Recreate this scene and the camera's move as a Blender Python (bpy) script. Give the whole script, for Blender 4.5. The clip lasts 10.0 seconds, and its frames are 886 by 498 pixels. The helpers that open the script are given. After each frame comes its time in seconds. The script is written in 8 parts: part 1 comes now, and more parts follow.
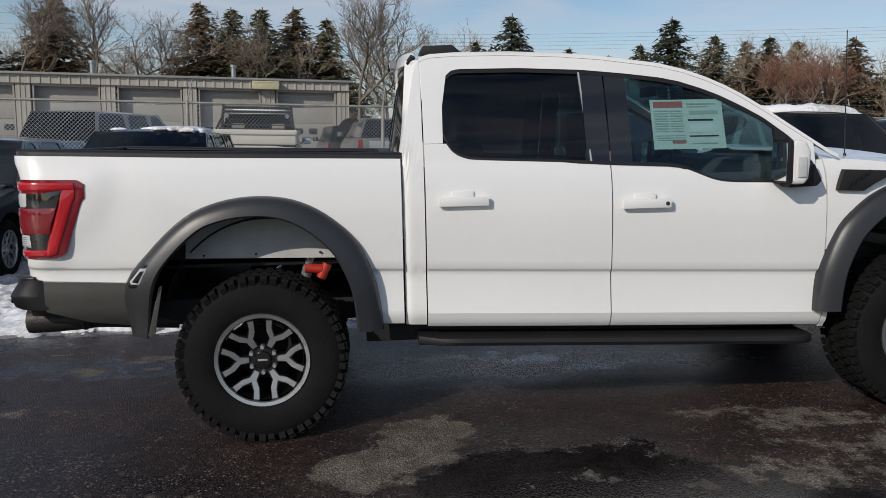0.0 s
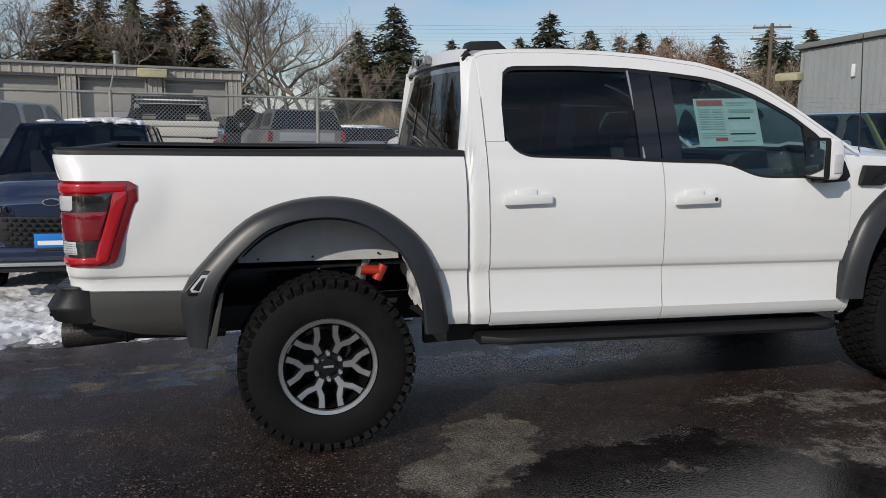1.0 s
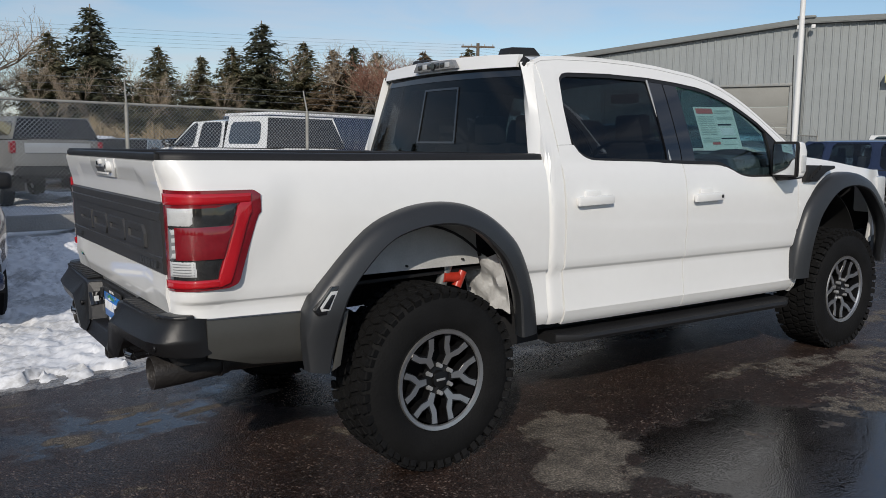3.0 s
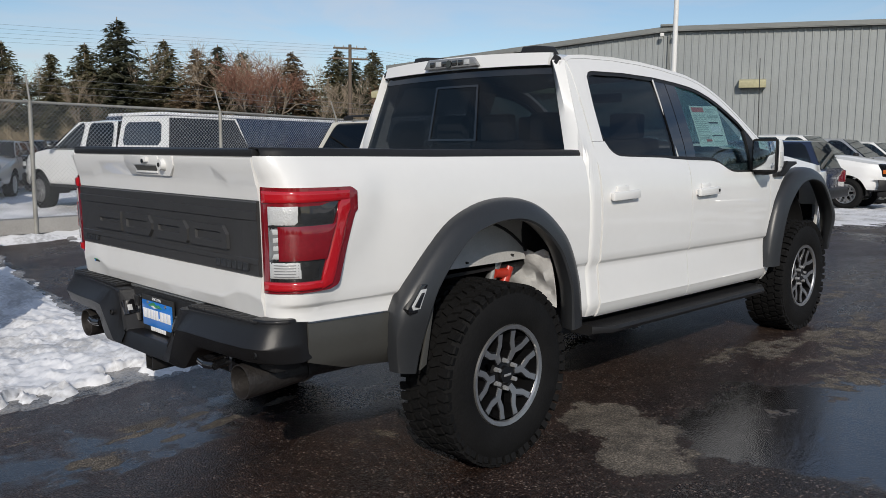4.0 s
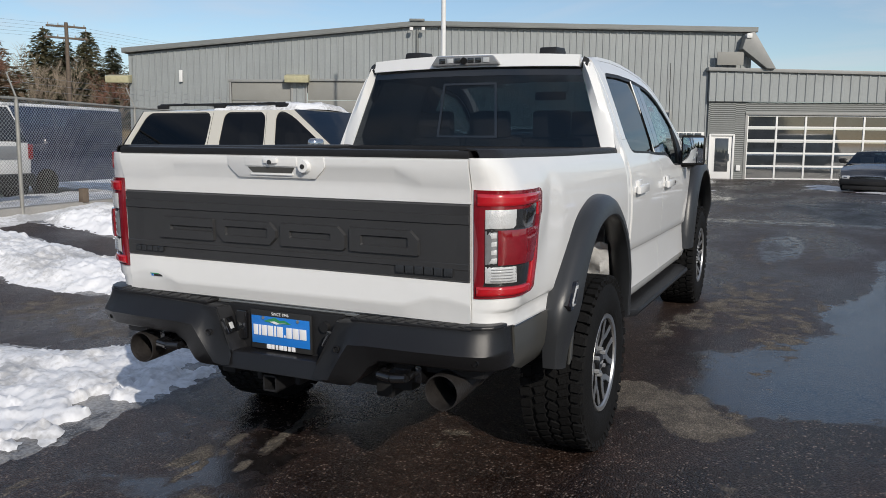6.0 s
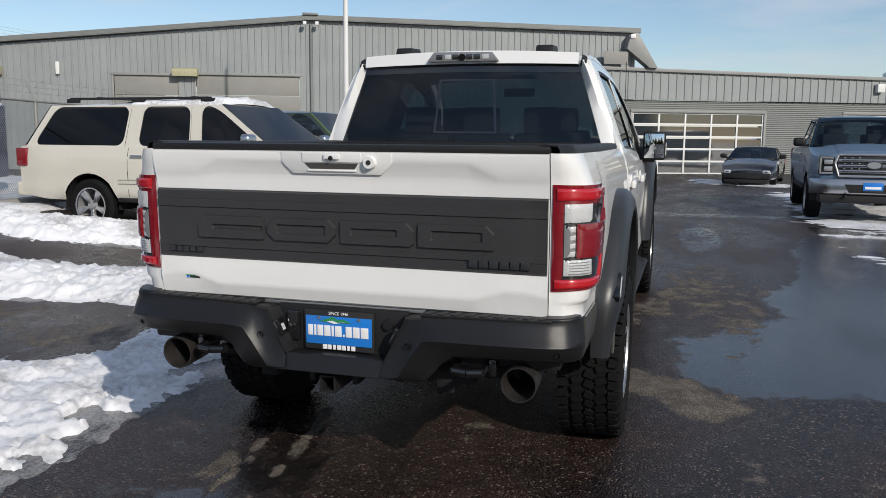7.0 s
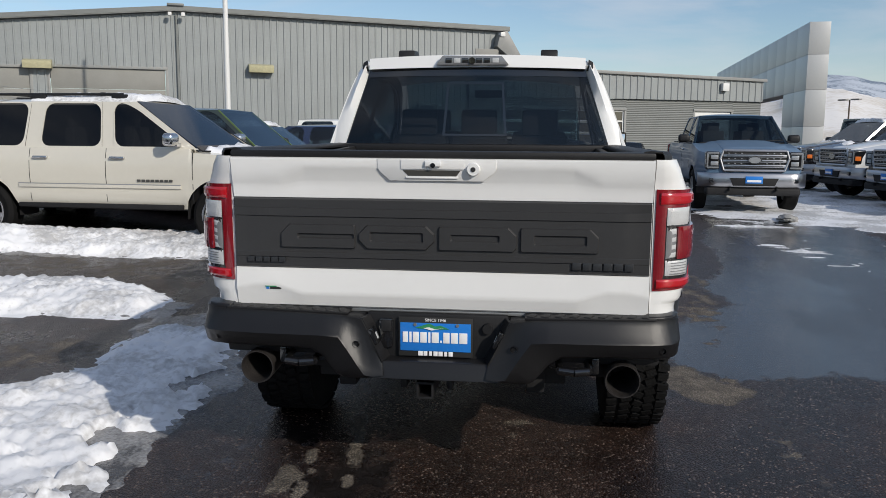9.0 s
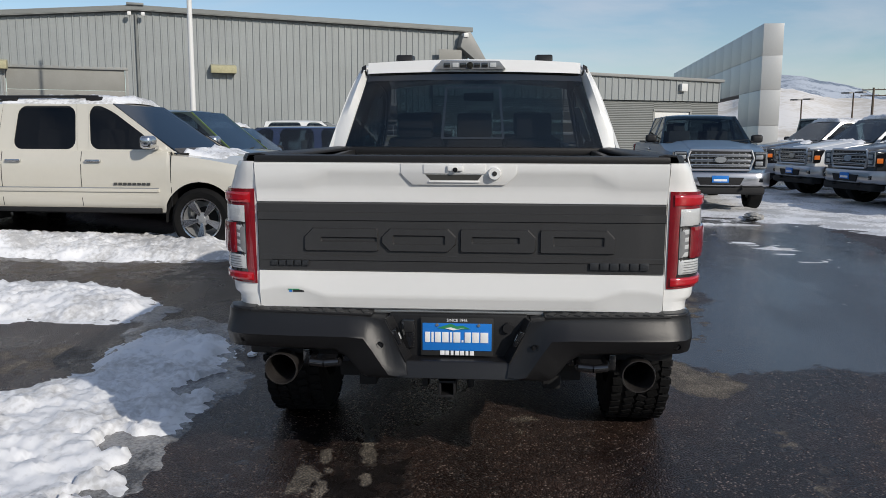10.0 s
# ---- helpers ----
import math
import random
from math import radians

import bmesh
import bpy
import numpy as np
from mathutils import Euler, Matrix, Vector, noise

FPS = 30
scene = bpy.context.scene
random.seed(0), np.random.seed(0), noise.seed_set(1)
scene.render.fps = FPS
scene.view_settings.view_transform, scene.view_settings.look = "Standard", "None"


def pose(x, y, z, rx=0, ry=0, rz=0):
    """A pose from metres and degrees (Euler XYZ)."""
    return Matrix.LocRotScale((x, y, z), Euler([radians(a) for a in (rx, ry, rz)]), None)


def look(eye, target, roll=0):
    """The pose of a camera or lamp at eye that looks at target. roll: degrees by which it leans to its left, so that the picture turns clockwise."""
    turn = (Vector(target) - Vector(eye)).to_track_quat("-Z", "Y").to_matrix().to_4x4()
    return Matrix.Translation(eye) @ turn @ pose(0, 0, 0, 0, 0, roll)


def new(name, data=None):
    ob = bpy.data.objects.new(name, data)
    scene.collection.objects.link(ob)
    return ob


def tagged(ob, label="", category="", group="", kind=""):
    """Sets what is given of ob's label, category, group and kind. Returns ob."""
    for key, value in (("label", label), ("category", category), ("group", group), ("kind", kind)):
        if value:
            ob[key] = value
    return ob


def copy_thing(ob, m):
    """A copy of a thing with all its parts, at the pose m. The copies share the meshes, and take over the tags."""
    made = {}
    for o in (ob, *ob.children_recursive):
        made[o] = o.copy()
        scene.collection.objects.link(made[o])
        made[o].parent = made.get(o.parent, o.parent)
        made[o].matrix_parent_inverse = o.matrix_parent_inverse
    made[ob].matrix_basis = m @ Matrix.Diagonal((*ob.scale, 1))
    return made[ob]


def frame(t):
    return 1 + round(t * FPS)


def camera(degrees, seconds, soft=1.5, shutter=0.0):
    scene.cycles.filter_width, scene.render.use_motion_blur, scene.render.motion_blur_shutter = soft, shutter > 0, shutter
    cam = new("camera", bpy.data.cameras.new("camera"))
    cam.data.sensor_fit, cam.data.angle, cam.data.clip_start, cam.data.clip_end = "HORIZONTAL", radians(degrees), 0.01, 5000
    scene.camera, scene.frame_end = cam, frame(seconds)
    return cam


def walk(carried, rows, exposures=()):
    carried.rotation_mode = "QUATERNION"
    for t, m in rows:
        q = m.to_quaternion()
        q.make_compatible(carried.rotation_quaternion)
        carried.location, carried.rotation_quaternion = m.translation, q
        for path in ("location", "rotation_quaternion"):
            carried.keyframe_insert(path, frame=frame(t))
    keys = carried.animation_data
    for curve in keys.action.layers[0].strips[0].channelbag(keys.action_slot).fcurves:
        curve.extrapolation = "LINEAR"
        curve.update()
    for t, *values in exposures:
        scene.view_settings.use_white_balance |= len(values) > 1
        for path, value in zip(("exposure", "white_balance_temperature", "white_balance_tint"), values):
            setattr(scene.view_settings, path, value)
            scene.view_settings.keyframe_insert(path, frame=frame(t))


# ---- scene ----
cam = camera(57.5, 10.0, soft=0.8)
PATH = [
    (0, (0.559, -5.329, 1.605), (0.733, -3.356, 1.331), -1.1),
    (0.5, (0.081, -5.219, 1.645), (0.39, -3.266, 1.345), -1.0),
    (1, (-0.424, -5.099, 1.661), (0.052, -3.18, 1.358), -0.9),
    (1.5, (-0.907, -4.936, 1.653), (-0.28, -3.06, 1.358), -0.9),
    (2, (-1.355, -4.725, 1.655), (-0.571, -2.909, 1.359), -0.9),
    (2.5, (-1.805, -4.486, 1.658), (-0.829, -2.765, 1.366), -0.8),
    (4, (-2.967, -3.583, 1.629), (-1.569, -2.181, 1.345), -0.8),
    (4.5, (-3.3, -3.196, 1.651), (-1.778, -1.932, 1.355), -0.7),
    (5, (-3.586, -2.807, 1.678), (-1.958, -1.686, 1.372), -0.5),
    (5.5, (-3.834, -2.432, 1.691), (-2.122, -1.447, 1.379), -0.4),
    (7, (-4.326, -1.368, 1.695), (-2.437, -0.799, 1.368), -0.0),
    (7.5, (-4.399, -1.067, 1.713), (-2.484, -0.597, 1.38), 0.0),
    (8, (-4.446, -0.796, 1.717), (-2.51, -0.421, 1.381), 0.1),
    (8.5, (-4.501, -0.58, 1.741), (-2.551, -0.29, 1.402), 0.1),
    (9, (-4.568, -0.403, 1.744), (-2.61, -0.178, 1.405), 0.2),
    (9.5, (-4.638, -0.252, 1.751), (-2.674, -0.083, 1.414), 0.1),
    (10, (-4.68, -0.153, 1.768), (-2.713, -0.026, 1.429), 0.1),
]
TILT = Matrix.Rotation(radians(-1.8), 4, "Y")   # the lot climbs along the pickup
walk(cam, [(t, TILT @ look(eye, target, roll)) for t, eye, target, roll in PATH], exposures=[(0, 0.0, 6850, 12), (1.5, 0.03, 6720, 11.5), (2.5, 0.07, 6780, 11), (4.5, 0.14, 6830, 11), (7.5, 0.25, 6840, 11), (8.5, 0.22, 6800, 10.8), (10, 0.18, 6790, 10.5)])

# ---- light ----
TO_SUN = Vector((-0.96, -1.0, 0.73)).normalized()
world = bpy.data.worlds.new("sky")
scene.world = world
world.use_nodes = True
wn, wl = world.node_tree.nodes, world.node_tree.links
wn.clear()
sky = wn.new("ShaderNodeTexSky")
sky.sky_type, sky.sun_disc = "NISHITA", False
sky.sun_elevation = math.asin(TO_SUN.z)
sky.sun_rotation = math.atan2(TO_SUN.x, TO_SUN.y)
sky.air_density, sky.dust_density, sky.ozone_density = 1.0, 0.3, 3.4
wc = wn.new("ShaderNodeTexCoord")
wm = wn.new("ShaderNodeMapping")
wm.inputs["Scale"].default_value = (1.3, 1.3, 6.5)
wm.inputs["Rotation"].default_value = (0.1, 0.06, 0.5)
wl.new(wc.outputs["Generated"], wm.inputs["Vector"])
cloud = wn.new("ShaderNodeTexNoise")
cloud.inputs["Scale"].default_value, cloud.inputs["Detail"].default_value = 2.1, 7.0
cloud.inputs["Roughness"].default_value, cloud.inputs["Distortion"].default_value = 0.55, 0.5
wl.new(wm.outputs["Vector"], cloud.inputs["Vector"])
cramp = wn.new("ShaderNodeMapRange")
cramp.inputs["From Min"].default_value, cramp.inputs["From Max"].default_value = 0.41, 0.70
cramp.inputs["To Max"].default_value = 0.74
wl.new(cloud.outputs["Fac"], cramp.inputs["Value"])
cmix = wn.new("ShaderNodeMix")
cmix.data_type = "RGBA"
cmix.inputs["B"].default_value = (5.6, 6.0, 6.8, 1)
wl.new(cramp.outputs["Result"], cmix.inputs["Factor"])
wl.new(sky.outputs["Color"], cmix.inputs["A"])
wb = wn.new("ShaderNodeBackground")
wb.inputs["Strength"].default_value = 0.096
wl.new(cmix.outputs["Result"], wb.inputs["Color"])
wo = wn.new("ShaderNodeOutputWorld")
wl.new(wb.outputs["Background"], wo.inputs["Surface"])
sun = new("sun", bpy.data.lights.new("sun", "SUN"))
sun.data.energy, sun.data.angle, sun.data.color = 2.7, radians(0.53), (1.0, 0.955, 0.88)
sun.matrix_world = look(TO_SUN * 50, (0, 0, 0))

# ---- materials ----
def mat(name, color, rough=0.5, metal=0.0, coat=0.0, var=0.0, scale=6.0, bump=0.0, bscale=60.0, second=None, smin=0.45, smax=0.62, rvar=0.0, spec=0.5):
    """A principled material with colour variation at two scales, and fine relief."""
    m = bpy.data.materials.new(name)
    m.use_nodes = True
    nt = m.node_tree
    b = nt.nodes["Principled BSDF"]
    b.inputs["Base Color"].default_value = (*color, 1)
    b.inputs["Roughness"].default_value = rough
    b.inputs["Metallic"].default_value = metal
    b.inputs["Coat Weight"].default_value = coat
    b.inputs["Coat Roughness"].default_value = 0.03
    b.inputs["Specular IOR Level"].default_value = spec
    tc = nt.nodes.new("ShaderNodeTexCoord")
    if var or second:
        n1 = nt.nodes.new("ShaderNodeTexNoise")
        n1.inputs["Scale"].default_value, n1.inputs["Detail"].default_value = scale, 5
        nt.links.new(tc.outputs["Object"], n1.inputs["Vector"])
        n2 = nt.nodes.new("ShaderNodeTexNoise")
        n2.inputs["Scale"].default_value, n2.inputs["Detail"].default_value = scale * 14, 3
        nt.links.new(tc.outputs["Object"], n2.inputs["Vector"])
        add = nt.nodes.new("ShaderNodeMath")
        add.operation = "MULTIPLY_ADD"
        add.inputs[1].default_value, add.inputs[2].default_value = 0.35, 0.0
        nt.links.new(n2.outputs["Fac"], add.inputs[0])
        add2 = nt.nodes.new("ShaderNodeMath")
        add2.operation = "MULTIPLY_ADD"
        add2.inputs[1].default_value = 0.65
        nt.links.new(n1.outputs["Fac"], add2.inputs[0])
        nt.links.new(add.outputs[0], add2.inputs[2])
        rng = nt.nodes.new("ShaderNodeMapRange")
        rng.inputs["From Min"].default_value, rng.inputs["From Max"].default_value = (smin, smax) if second else (0.3, 0.7)
        nt.links.new(add2.outputs[0], rng.inputs["Value"])
        mx = nt.nodes.new("ShaderNodeMix")
        mx.data_type = "RGBA"
        mx.inputs["A"].default_value = (*(second or [c * (1 - var) for c in color]), 1)
        mx.inputs["B"].default_value = (*[min(1, c * (1 + var)) for c in color], 1)
        nt.links.new(rng.outputs["Result"], mx.inputs["Factor"])
        nt.links.new(mx.outputs["Result"], b.inputs["Base Color"])
        if rvar:
            rr = nt.nodes.new("ShaderNodeMapRange")
            rr.inputs["To Min"].default_value, rr.inputs["To Max"].default_value = rough - rvar, rough + rvar
            rr.inputs["From Min"].default_value, rr.inputs["From Max"].default_value = 0.35, 0.65
            nt.links.new(add2.outputs[0], rr.inputs["Value"])
            nt.links.new(rr.outputs["Result"], b.inputs["Roughness"])
    if bump:
        n3 = nt.nodes.new("ShaderNodeTexNoise")
        n3.inputs["Scale"].default_value, n3.inputs["Detail"].default_value = bscale, 4
        nt.links.new(tc.outputs["Object"], n3.inputs["Vector"])
        bp = nt.nodes.new("ShaderNodeBump")
        bp.inputs["Strength"].default_value, bp.inputs["Distance"].default_value = bump, 0.02
        nt.links.new(n3.outputs["Fac"], bp.inputs["Height"])
        nt.links.new(bp.outputs["Normal"], b.inputs["Normal"])
    return m


def glass(name, tint, ior=1.5):
    """Thin glass: tinted see-through with a sharp reflection."""
    m = bpy.data.materials.new(name)
    m.use_nodes = True
    nt = m.node_tree
    nt.nodes.clear()
    tr = nt.nodes.new("ShaderNodeBsdfTransparent")
    tr.inputs["Color"].default_value = (*tint, 1)
    gl = nt.nodes.new("ShaderNodeBsdfGlossy")
    gl.inputs["Roughness"].default_value = 0.0
    lw = nt.nodes.new("ShaderNodeLayerWeight")
    lw.inputs["Blend"].default_value = 0.5
    pw = nt.nodes.new("ShaderNodeMath")
    pw.operation = "POWER"
    pw.inputs[1].default_value = 4.5
    nt.links.new(lw.outputs["Facing"], pw.inputs[0])
    fr = nt.nodes.new("ShaderNodeMapRange")
    fr.inputs["To Min"].default_value, fr.inputs["To Max"].default_value = ((ior - 1) / (ior + 1)) ** 2, 0.92
    nt.links.new(pw.outputs[0], fr.inputs["Value"])
    mx = nt.nodes.new("ShaderNodeMixShader")
    out = nt.nodes.new("ShaderNodeOutputMaterial")
    nt.links.new(fr.outputs["Result"], mx.inputs["Fac"])
    nt.links.new(tr.outputs["BSDF"], mx.inputs[1])
    nt.links.new(gl.outputs["BSDF"], mx.inputs[2])
    nt.links.new(mx.outputs["Shader"], out.inputs["Surface"])
    return m


WHITE = mat("white_paint", (0.80, 0.80, 0.785), 0.32, coat=0.8, var=0.02, scale=1.2)
CREAM = mat("cream_white_paint", (0.63, 0.60, 0.52), 0.3, coat=0.8, var=0.03, scale=1.0)
BLUE = mat("blue_grey_paint", (0.10, 0.175, 0.27), 0.42, metal=0.1, coat=0.35, var=0.08, scale=3)
NAVY = mat("dark_blue_paint", (0.012, 0.022, 0.06), 0.25, metal=0.2, coat=1.0, var=0.2, scale=2)
BLACKPAINT = mat("black_paint", (0.01, 0.01, 0.012), 0.2, coat=1.0, var=0.3, scale=2)
CHAR = mat("charcoal_paint", (0.035, 0.037, 0.04), 0.28, metal=0.3, coat=0.9, var=0.15, scale=2)
SILVER = mat("silver_paint", (0.36, 0.37, 0.38), 0.3, metal=0.4, coat=0.8, var=0.06, scale=2)
GREENP = mat("dark_green_paint", (0.03, 0.045, 0.04), 0.3, coat=0.8, var=0.1, scale=2)
PLASTIC = mat("textured_black_plastic", (0.014, 0.014, 0.015), 0.5, spec=0.35, var=0.2, scale=5, bump=0.12, bscale=420)
BUMPER = mat("textured_dark_bumper", (0.011, 0.011, 0.012), 0.36, spec=0.42, var=0.12, scale=5, bump=0.10, bscale=380)
PANELBLACK = mat("matte_black_panel", (0.034, 0.034, 0.035), 0.42, var=0.1, scale=5, bump=0.05, bscale=420)
FLARE = mat("satin_grey_plastic", (0.026, 0.028, 0.031), 0.36, spec=0.5, var=0.08, scale=4, bump=0.06, bscale=500)
FASCIA = mat("satin_graphite_fascia", (0.075, 0.074, 0.068), 0.38, metal=0.2, coat=0.2, var=0.08, scale=4)
GLOSSBLACK = mat("gloss_black", (0.008, 0.008, 0.009), 0.08, coat=1.0)
DARK = mat("underbody_black", (0.008, 0.008, 0.009), 0.75, var=0.4, scale=6)
RUBBER = mat("tyre_rubber", (0.0072, 0.0072, 0.0075), 0.80, spec=0.18, var=0.35, scale=7, bump=0.25, bscale=90)
ALLOY = mat("machined_alloy", (0.58, 0.58, 0.58), 0.30, metal=0.9, var=0.05, scale=12)
RIMBLACK = mat("gloss_black_alloy", (0.006, 0.006, 0.0065), 0.3, coat=0.3)
CHROME = mat("chrome", (0.60, 0.60, 0.61), 0.16, metal=1.0)
SATIN = mat("satin_chrome", (0.46, 0.46, 0.47), 0.30, metal=1.0)
STEEL = mat("galvanised_steel", (0.34, 0.35, 0.35), 0.42, metal=0.7, var=0.15, scale=9)
EXHAUST = mat("sooty_exhaust_steel", (0.030, 0.027, 0.026), 0.5, metal=0.3, var=0.35, scale=25, bump=0.2, bscale=70)
REDLENS = mat("red_lens", (0.46, 0.007, 0.014), 0.10, coat=1.0)
REDDEEP = mat("deep_red_lens", (0.20, 0.006, 0.012), 0.08, coat=1.0, var=0.15, scale=60)
CLEARLENS = mat("clear_ribbed_lens", (0.55, 0.56, 0.56), 0.15, coat=1.0, var=0.06, scale=30, bump=0.25, bscale=160)
SMOKE = mat("smoked_lens", (0.02, 0.02, 0.02), 0.06, coat=1.0, var=0.5, scale=45)
ORANGE = mat("amber_lens", (0.65, 0.16, 0.03), 0.12, coat=1.0)
REDPART = mat("red_damper_paint", (0.45, 0.035, 0.02), 0.35, var=0.2, scale=20)
FLANGE = mat("dusty_grey_flange", (0.42, 0.42, 0.41), 0.55, var=0.15, scale=9, bump=0.3, bscale=14)
LINER = mat("pale_wheel_well_film", (0.58, 0.58, 0.57), 0.45, var=0.12, scale=9, bump=0.5, bscale=14)
PLATEBLUE = mat("plate_blue", (0.012, 0.19, 0.62), 0.3, coat=0.3)
PAPER = mat("sticker_paper", (0.72, 0.78, 0.72), 0.6)
PAPERBAR = mat("sticker_grey_print", (0.47, 0.53, 0.49), 0.6)
PAPERRED = mat("sticker_red_print", (0.62, 0.16, 0.14), 0.6)
INK = mat("black_print", (0.02, 0.02, 0.02), 0.6)
LENSGREY = mat("dim_clear_lens", (0.20, 0.205, 0.21), 0.12, coat=1.0, var=0.15, scale=40)
PRINTWHITE = mat("white_print", (0.85, 0.85, 0.85), 0.4)
PRINTGREEN = mat("green_print", (0.03, 0.25, 0.10), 0.4)
SEAT = mat("dark_grey_upholstery", (0.075, 0.075, 0.080), 0.85, var=0.2, scale=20)
TAN = mat("tan_trim", (0.32, 0.29, 0.24), 0.8, var=0.1, scale=10)
TINT = glass("privacy_glass", (0.31, 0.33, 0.35), 1.52)
CLEAR = glass("clear_glass", (0.54, 0.69, 0.72), 1.5)
CARGLASS = glass("tinted_car_glass", (0.42, 0.48, 0.51), 1.6)
NIGHTGLASS = glass("black_car_glass", (0.03, 0.033, 0.036), 1.5)
SUVGLASS = glass("privacy_car_glass", (0.12, 0.13, 0.15), 1.55)
LIME = mat("lime_green_trim", (0.10, 0.16, 0.03), 0.35, coat=0.5)
GREYP = mat("mid_grey_paint", (0.17, 0.17, 0.165), 0.3, metal=0.3, coat=0.8, var=0.08, scale=2)
MIRROR = mat("mirror_glass", (0.75, 0.77, 0.78), 0.02, metal=1.0)
SIDING = mat("grey_metal_siding", (0.275, 0.295, 0.296), 0.55, var=0.10, scale=0.7, metal=0.05)
SIDING2 = mat("dark_corrugated_siding", (0.178, 0.188, 0.182), 0.5, var=0.10, scale=0.9, metal=0.1)
TRIMGREY = mat("grey_metal_trim", (0.262, 0.265, 0.255), 0.5, var=0.1, scale=2)
DOORTAUPE = mat("taupe_door_panel", (0.250, 0.248, 0.228), 0.6, var=0.08, scale=1.5)
GARAGE = mat("pale_taupe_siding", (0.37, 0.345, 0.30), 0.65, var=0.12, scale=0.6)
BLOCK = mat("painted_concrete_block", (0.262, 0.26, 0.205), 0.8, var=0.1, scale=1.2, bump=0.3, bscale=30)
PANEL = mat("silver_composite_panel", (0.50, 0.505, 0.50), 0.4, metal=0.2, var=0.05, scale=0.5)
WINFRAME = mat("white_window_frame", (0.72, 0.72, 0.70), 0.5)
PANE = mat("dark_window_pane", (0.03, 0.035, 0.04), 0.05, coat=1.0, var=0.3, scale=1.0)
GARAGEDOOR = mat("grey_taupe_door", (0.335, 0.32, 0.29), 0.55, var=0.10, scale=0.5)
GALV = mat("weathered_fence_pipe", (0.30, 0.295, 0.27), 0.55, metal=0.25, var=0.25, scale=7)
YELLOWLAMP = mat("weathered_lamp_box", (0.46, 0.43, 0.27), 0.6, var=0.15, scale=8)
WOOD = mat("weathered_pole_wood", (0.13, 0.10, 0.075), 0.85, var=0.3, scale=8, bump=0.5, bscale=25)
CONCRETE = mat("grey_concrete", (0.33, 0.32, 0.30), 0.85, var=0.15, scale=3, bump=0.4, bscale=40)
BARK = mat("grey_brown_bark", (0.20, 0.165, 0.13), 0.9, var=0.3, scale=3)
BARK2 = mat("tan_twigs", (0.36, 0.29, 0.215), 0.9, var=0.25, scale=2)
REDTWIG = mat("red_brown_twigs", (0.23, 0.115, 0.08), 0.9, var=0.25, scale=2)
NEEDLE = mat("dark_conifer_needles", (0.15, 0.155, 0.10), 0.85, var=0.5, scale=0.9)
NEEDLE2 = mat("olive_conifer_needles", (0.225, 0.21, 0.125), 0.8, var=0.4, scale=0.9)
NEEDLE3 = mat("browned_conifer_needles", (0.30, 0.225, 0.145), 0.8, var=0.4, scale=0.9)
for leaf in (NEEDLE, NEEDLE2, NEEDLE3):
    lt = leaf.node_tree
    lb, lo_ = lt.nodes["Principled BSDF"], lt.nodes["Material Output"]
    tl_, ms = lt.nodes.new("ShaderNodeBsdfTranslucent"), lt.nodes.new("ShaderNodeMixShader")
    ms.inputs["Fac"].default_value = 0.55
    lt.links.new(lb.inputs["Base Color"].links[0].from_socket, tl_.inputs["Color"])
    lt.links.new(lb.outputs["BSDF"], ms.inputs[1])
    lt.links.new(tl_.outputs["BSDF"], ms.inputs[2])
    lt.links.new(ms.outputs["Shader"], lo_.inputs["Surface"])
BRUSH = mat("dry_brush", (0.27, 0.21, 0.13), 0.95, var=0.35, scale=0.5)


# ---- mesh helpers ----
def part(name, bm, material, parent=None, label="", smooth=38):
    """Links a bmesh as one mesh object under a thing or a part; edges sharper than smooth degrees stay hard."""
    bmesh.ops.recalc_face_normals(bm, faces=bm.faces)
    me = bpy.data.meshes.new(name)
    for f in bm.faces:
        f.smooth = smooth > 0
    if smooth > 0:
        lim = radians(smooth)
        for e in bm.edges:
            if len(e.link_faces) == 2 and e.calc_face_angle(0) > lim:
                e.smooth = False
    bm.to_mesh(me)
    bm.free()
    me.materials.append(material)
    ob = new(name, me)
    ob.parent = parent
    if label:
        ob["label"] = label
    return ob


def thing(name, m, label, category, group="", kind=""):
    ob = new(name)
    ob.matrix_world = m
    ob.empty_display_size = 0.2
    return tagged(ob, label, category, group, kind)


def lerp(a, b, t):
    return a + (b - a) * t


def smooth01(a, b, x):
    t = min(1, max(0, (x - a) / (b - a)))
    return t * t * (3 - 2 * t)


def curve(*pts):
    """A piecewise straight function through the points."""
    xs, ys = [p[0] for p in pts], [p[1] for p in pts]
    return lambda x: float(np.interp(x, xs, ys))


def box(bm, c, s, bevel=0.0, rot=None, segs=2):
    m = Matrix.Translation(c) @ (rot or Matrix()) @ Matrix.Diagonal((*s, 1))
    vs = bmesh.ops.create_cube(bm, size=1, matrix=m)["verts"]
    if bevel:
        es = list({e for v in vs for e in v.link_edges})
        bmesh.ops.bevel(bm, geom=es, offset=bevel, segments=segs, affect="EDGES", profile=0.6)
    return bm


def boxes(*specs):
    bm = bmesh.new()
    for sp in specs:
        box(bm, *sp)
    return bm


def rod(bm, a, b, r0, r1=None, n=8, caps=True):
    a, b = Vector(a), Vector(b)
    d = b - a
    m = Matrix.Translation((a + b) / 2) @ d.to_track_quat("Z", "Y").to_matrix().to_4x4()
    bmesh.ops.create_cone(bm, cap_ends=caps, segments=n, radius1=r0, radius2=r0 if r1 is None else r1, depth=d.length, matrix=m)
    return bm


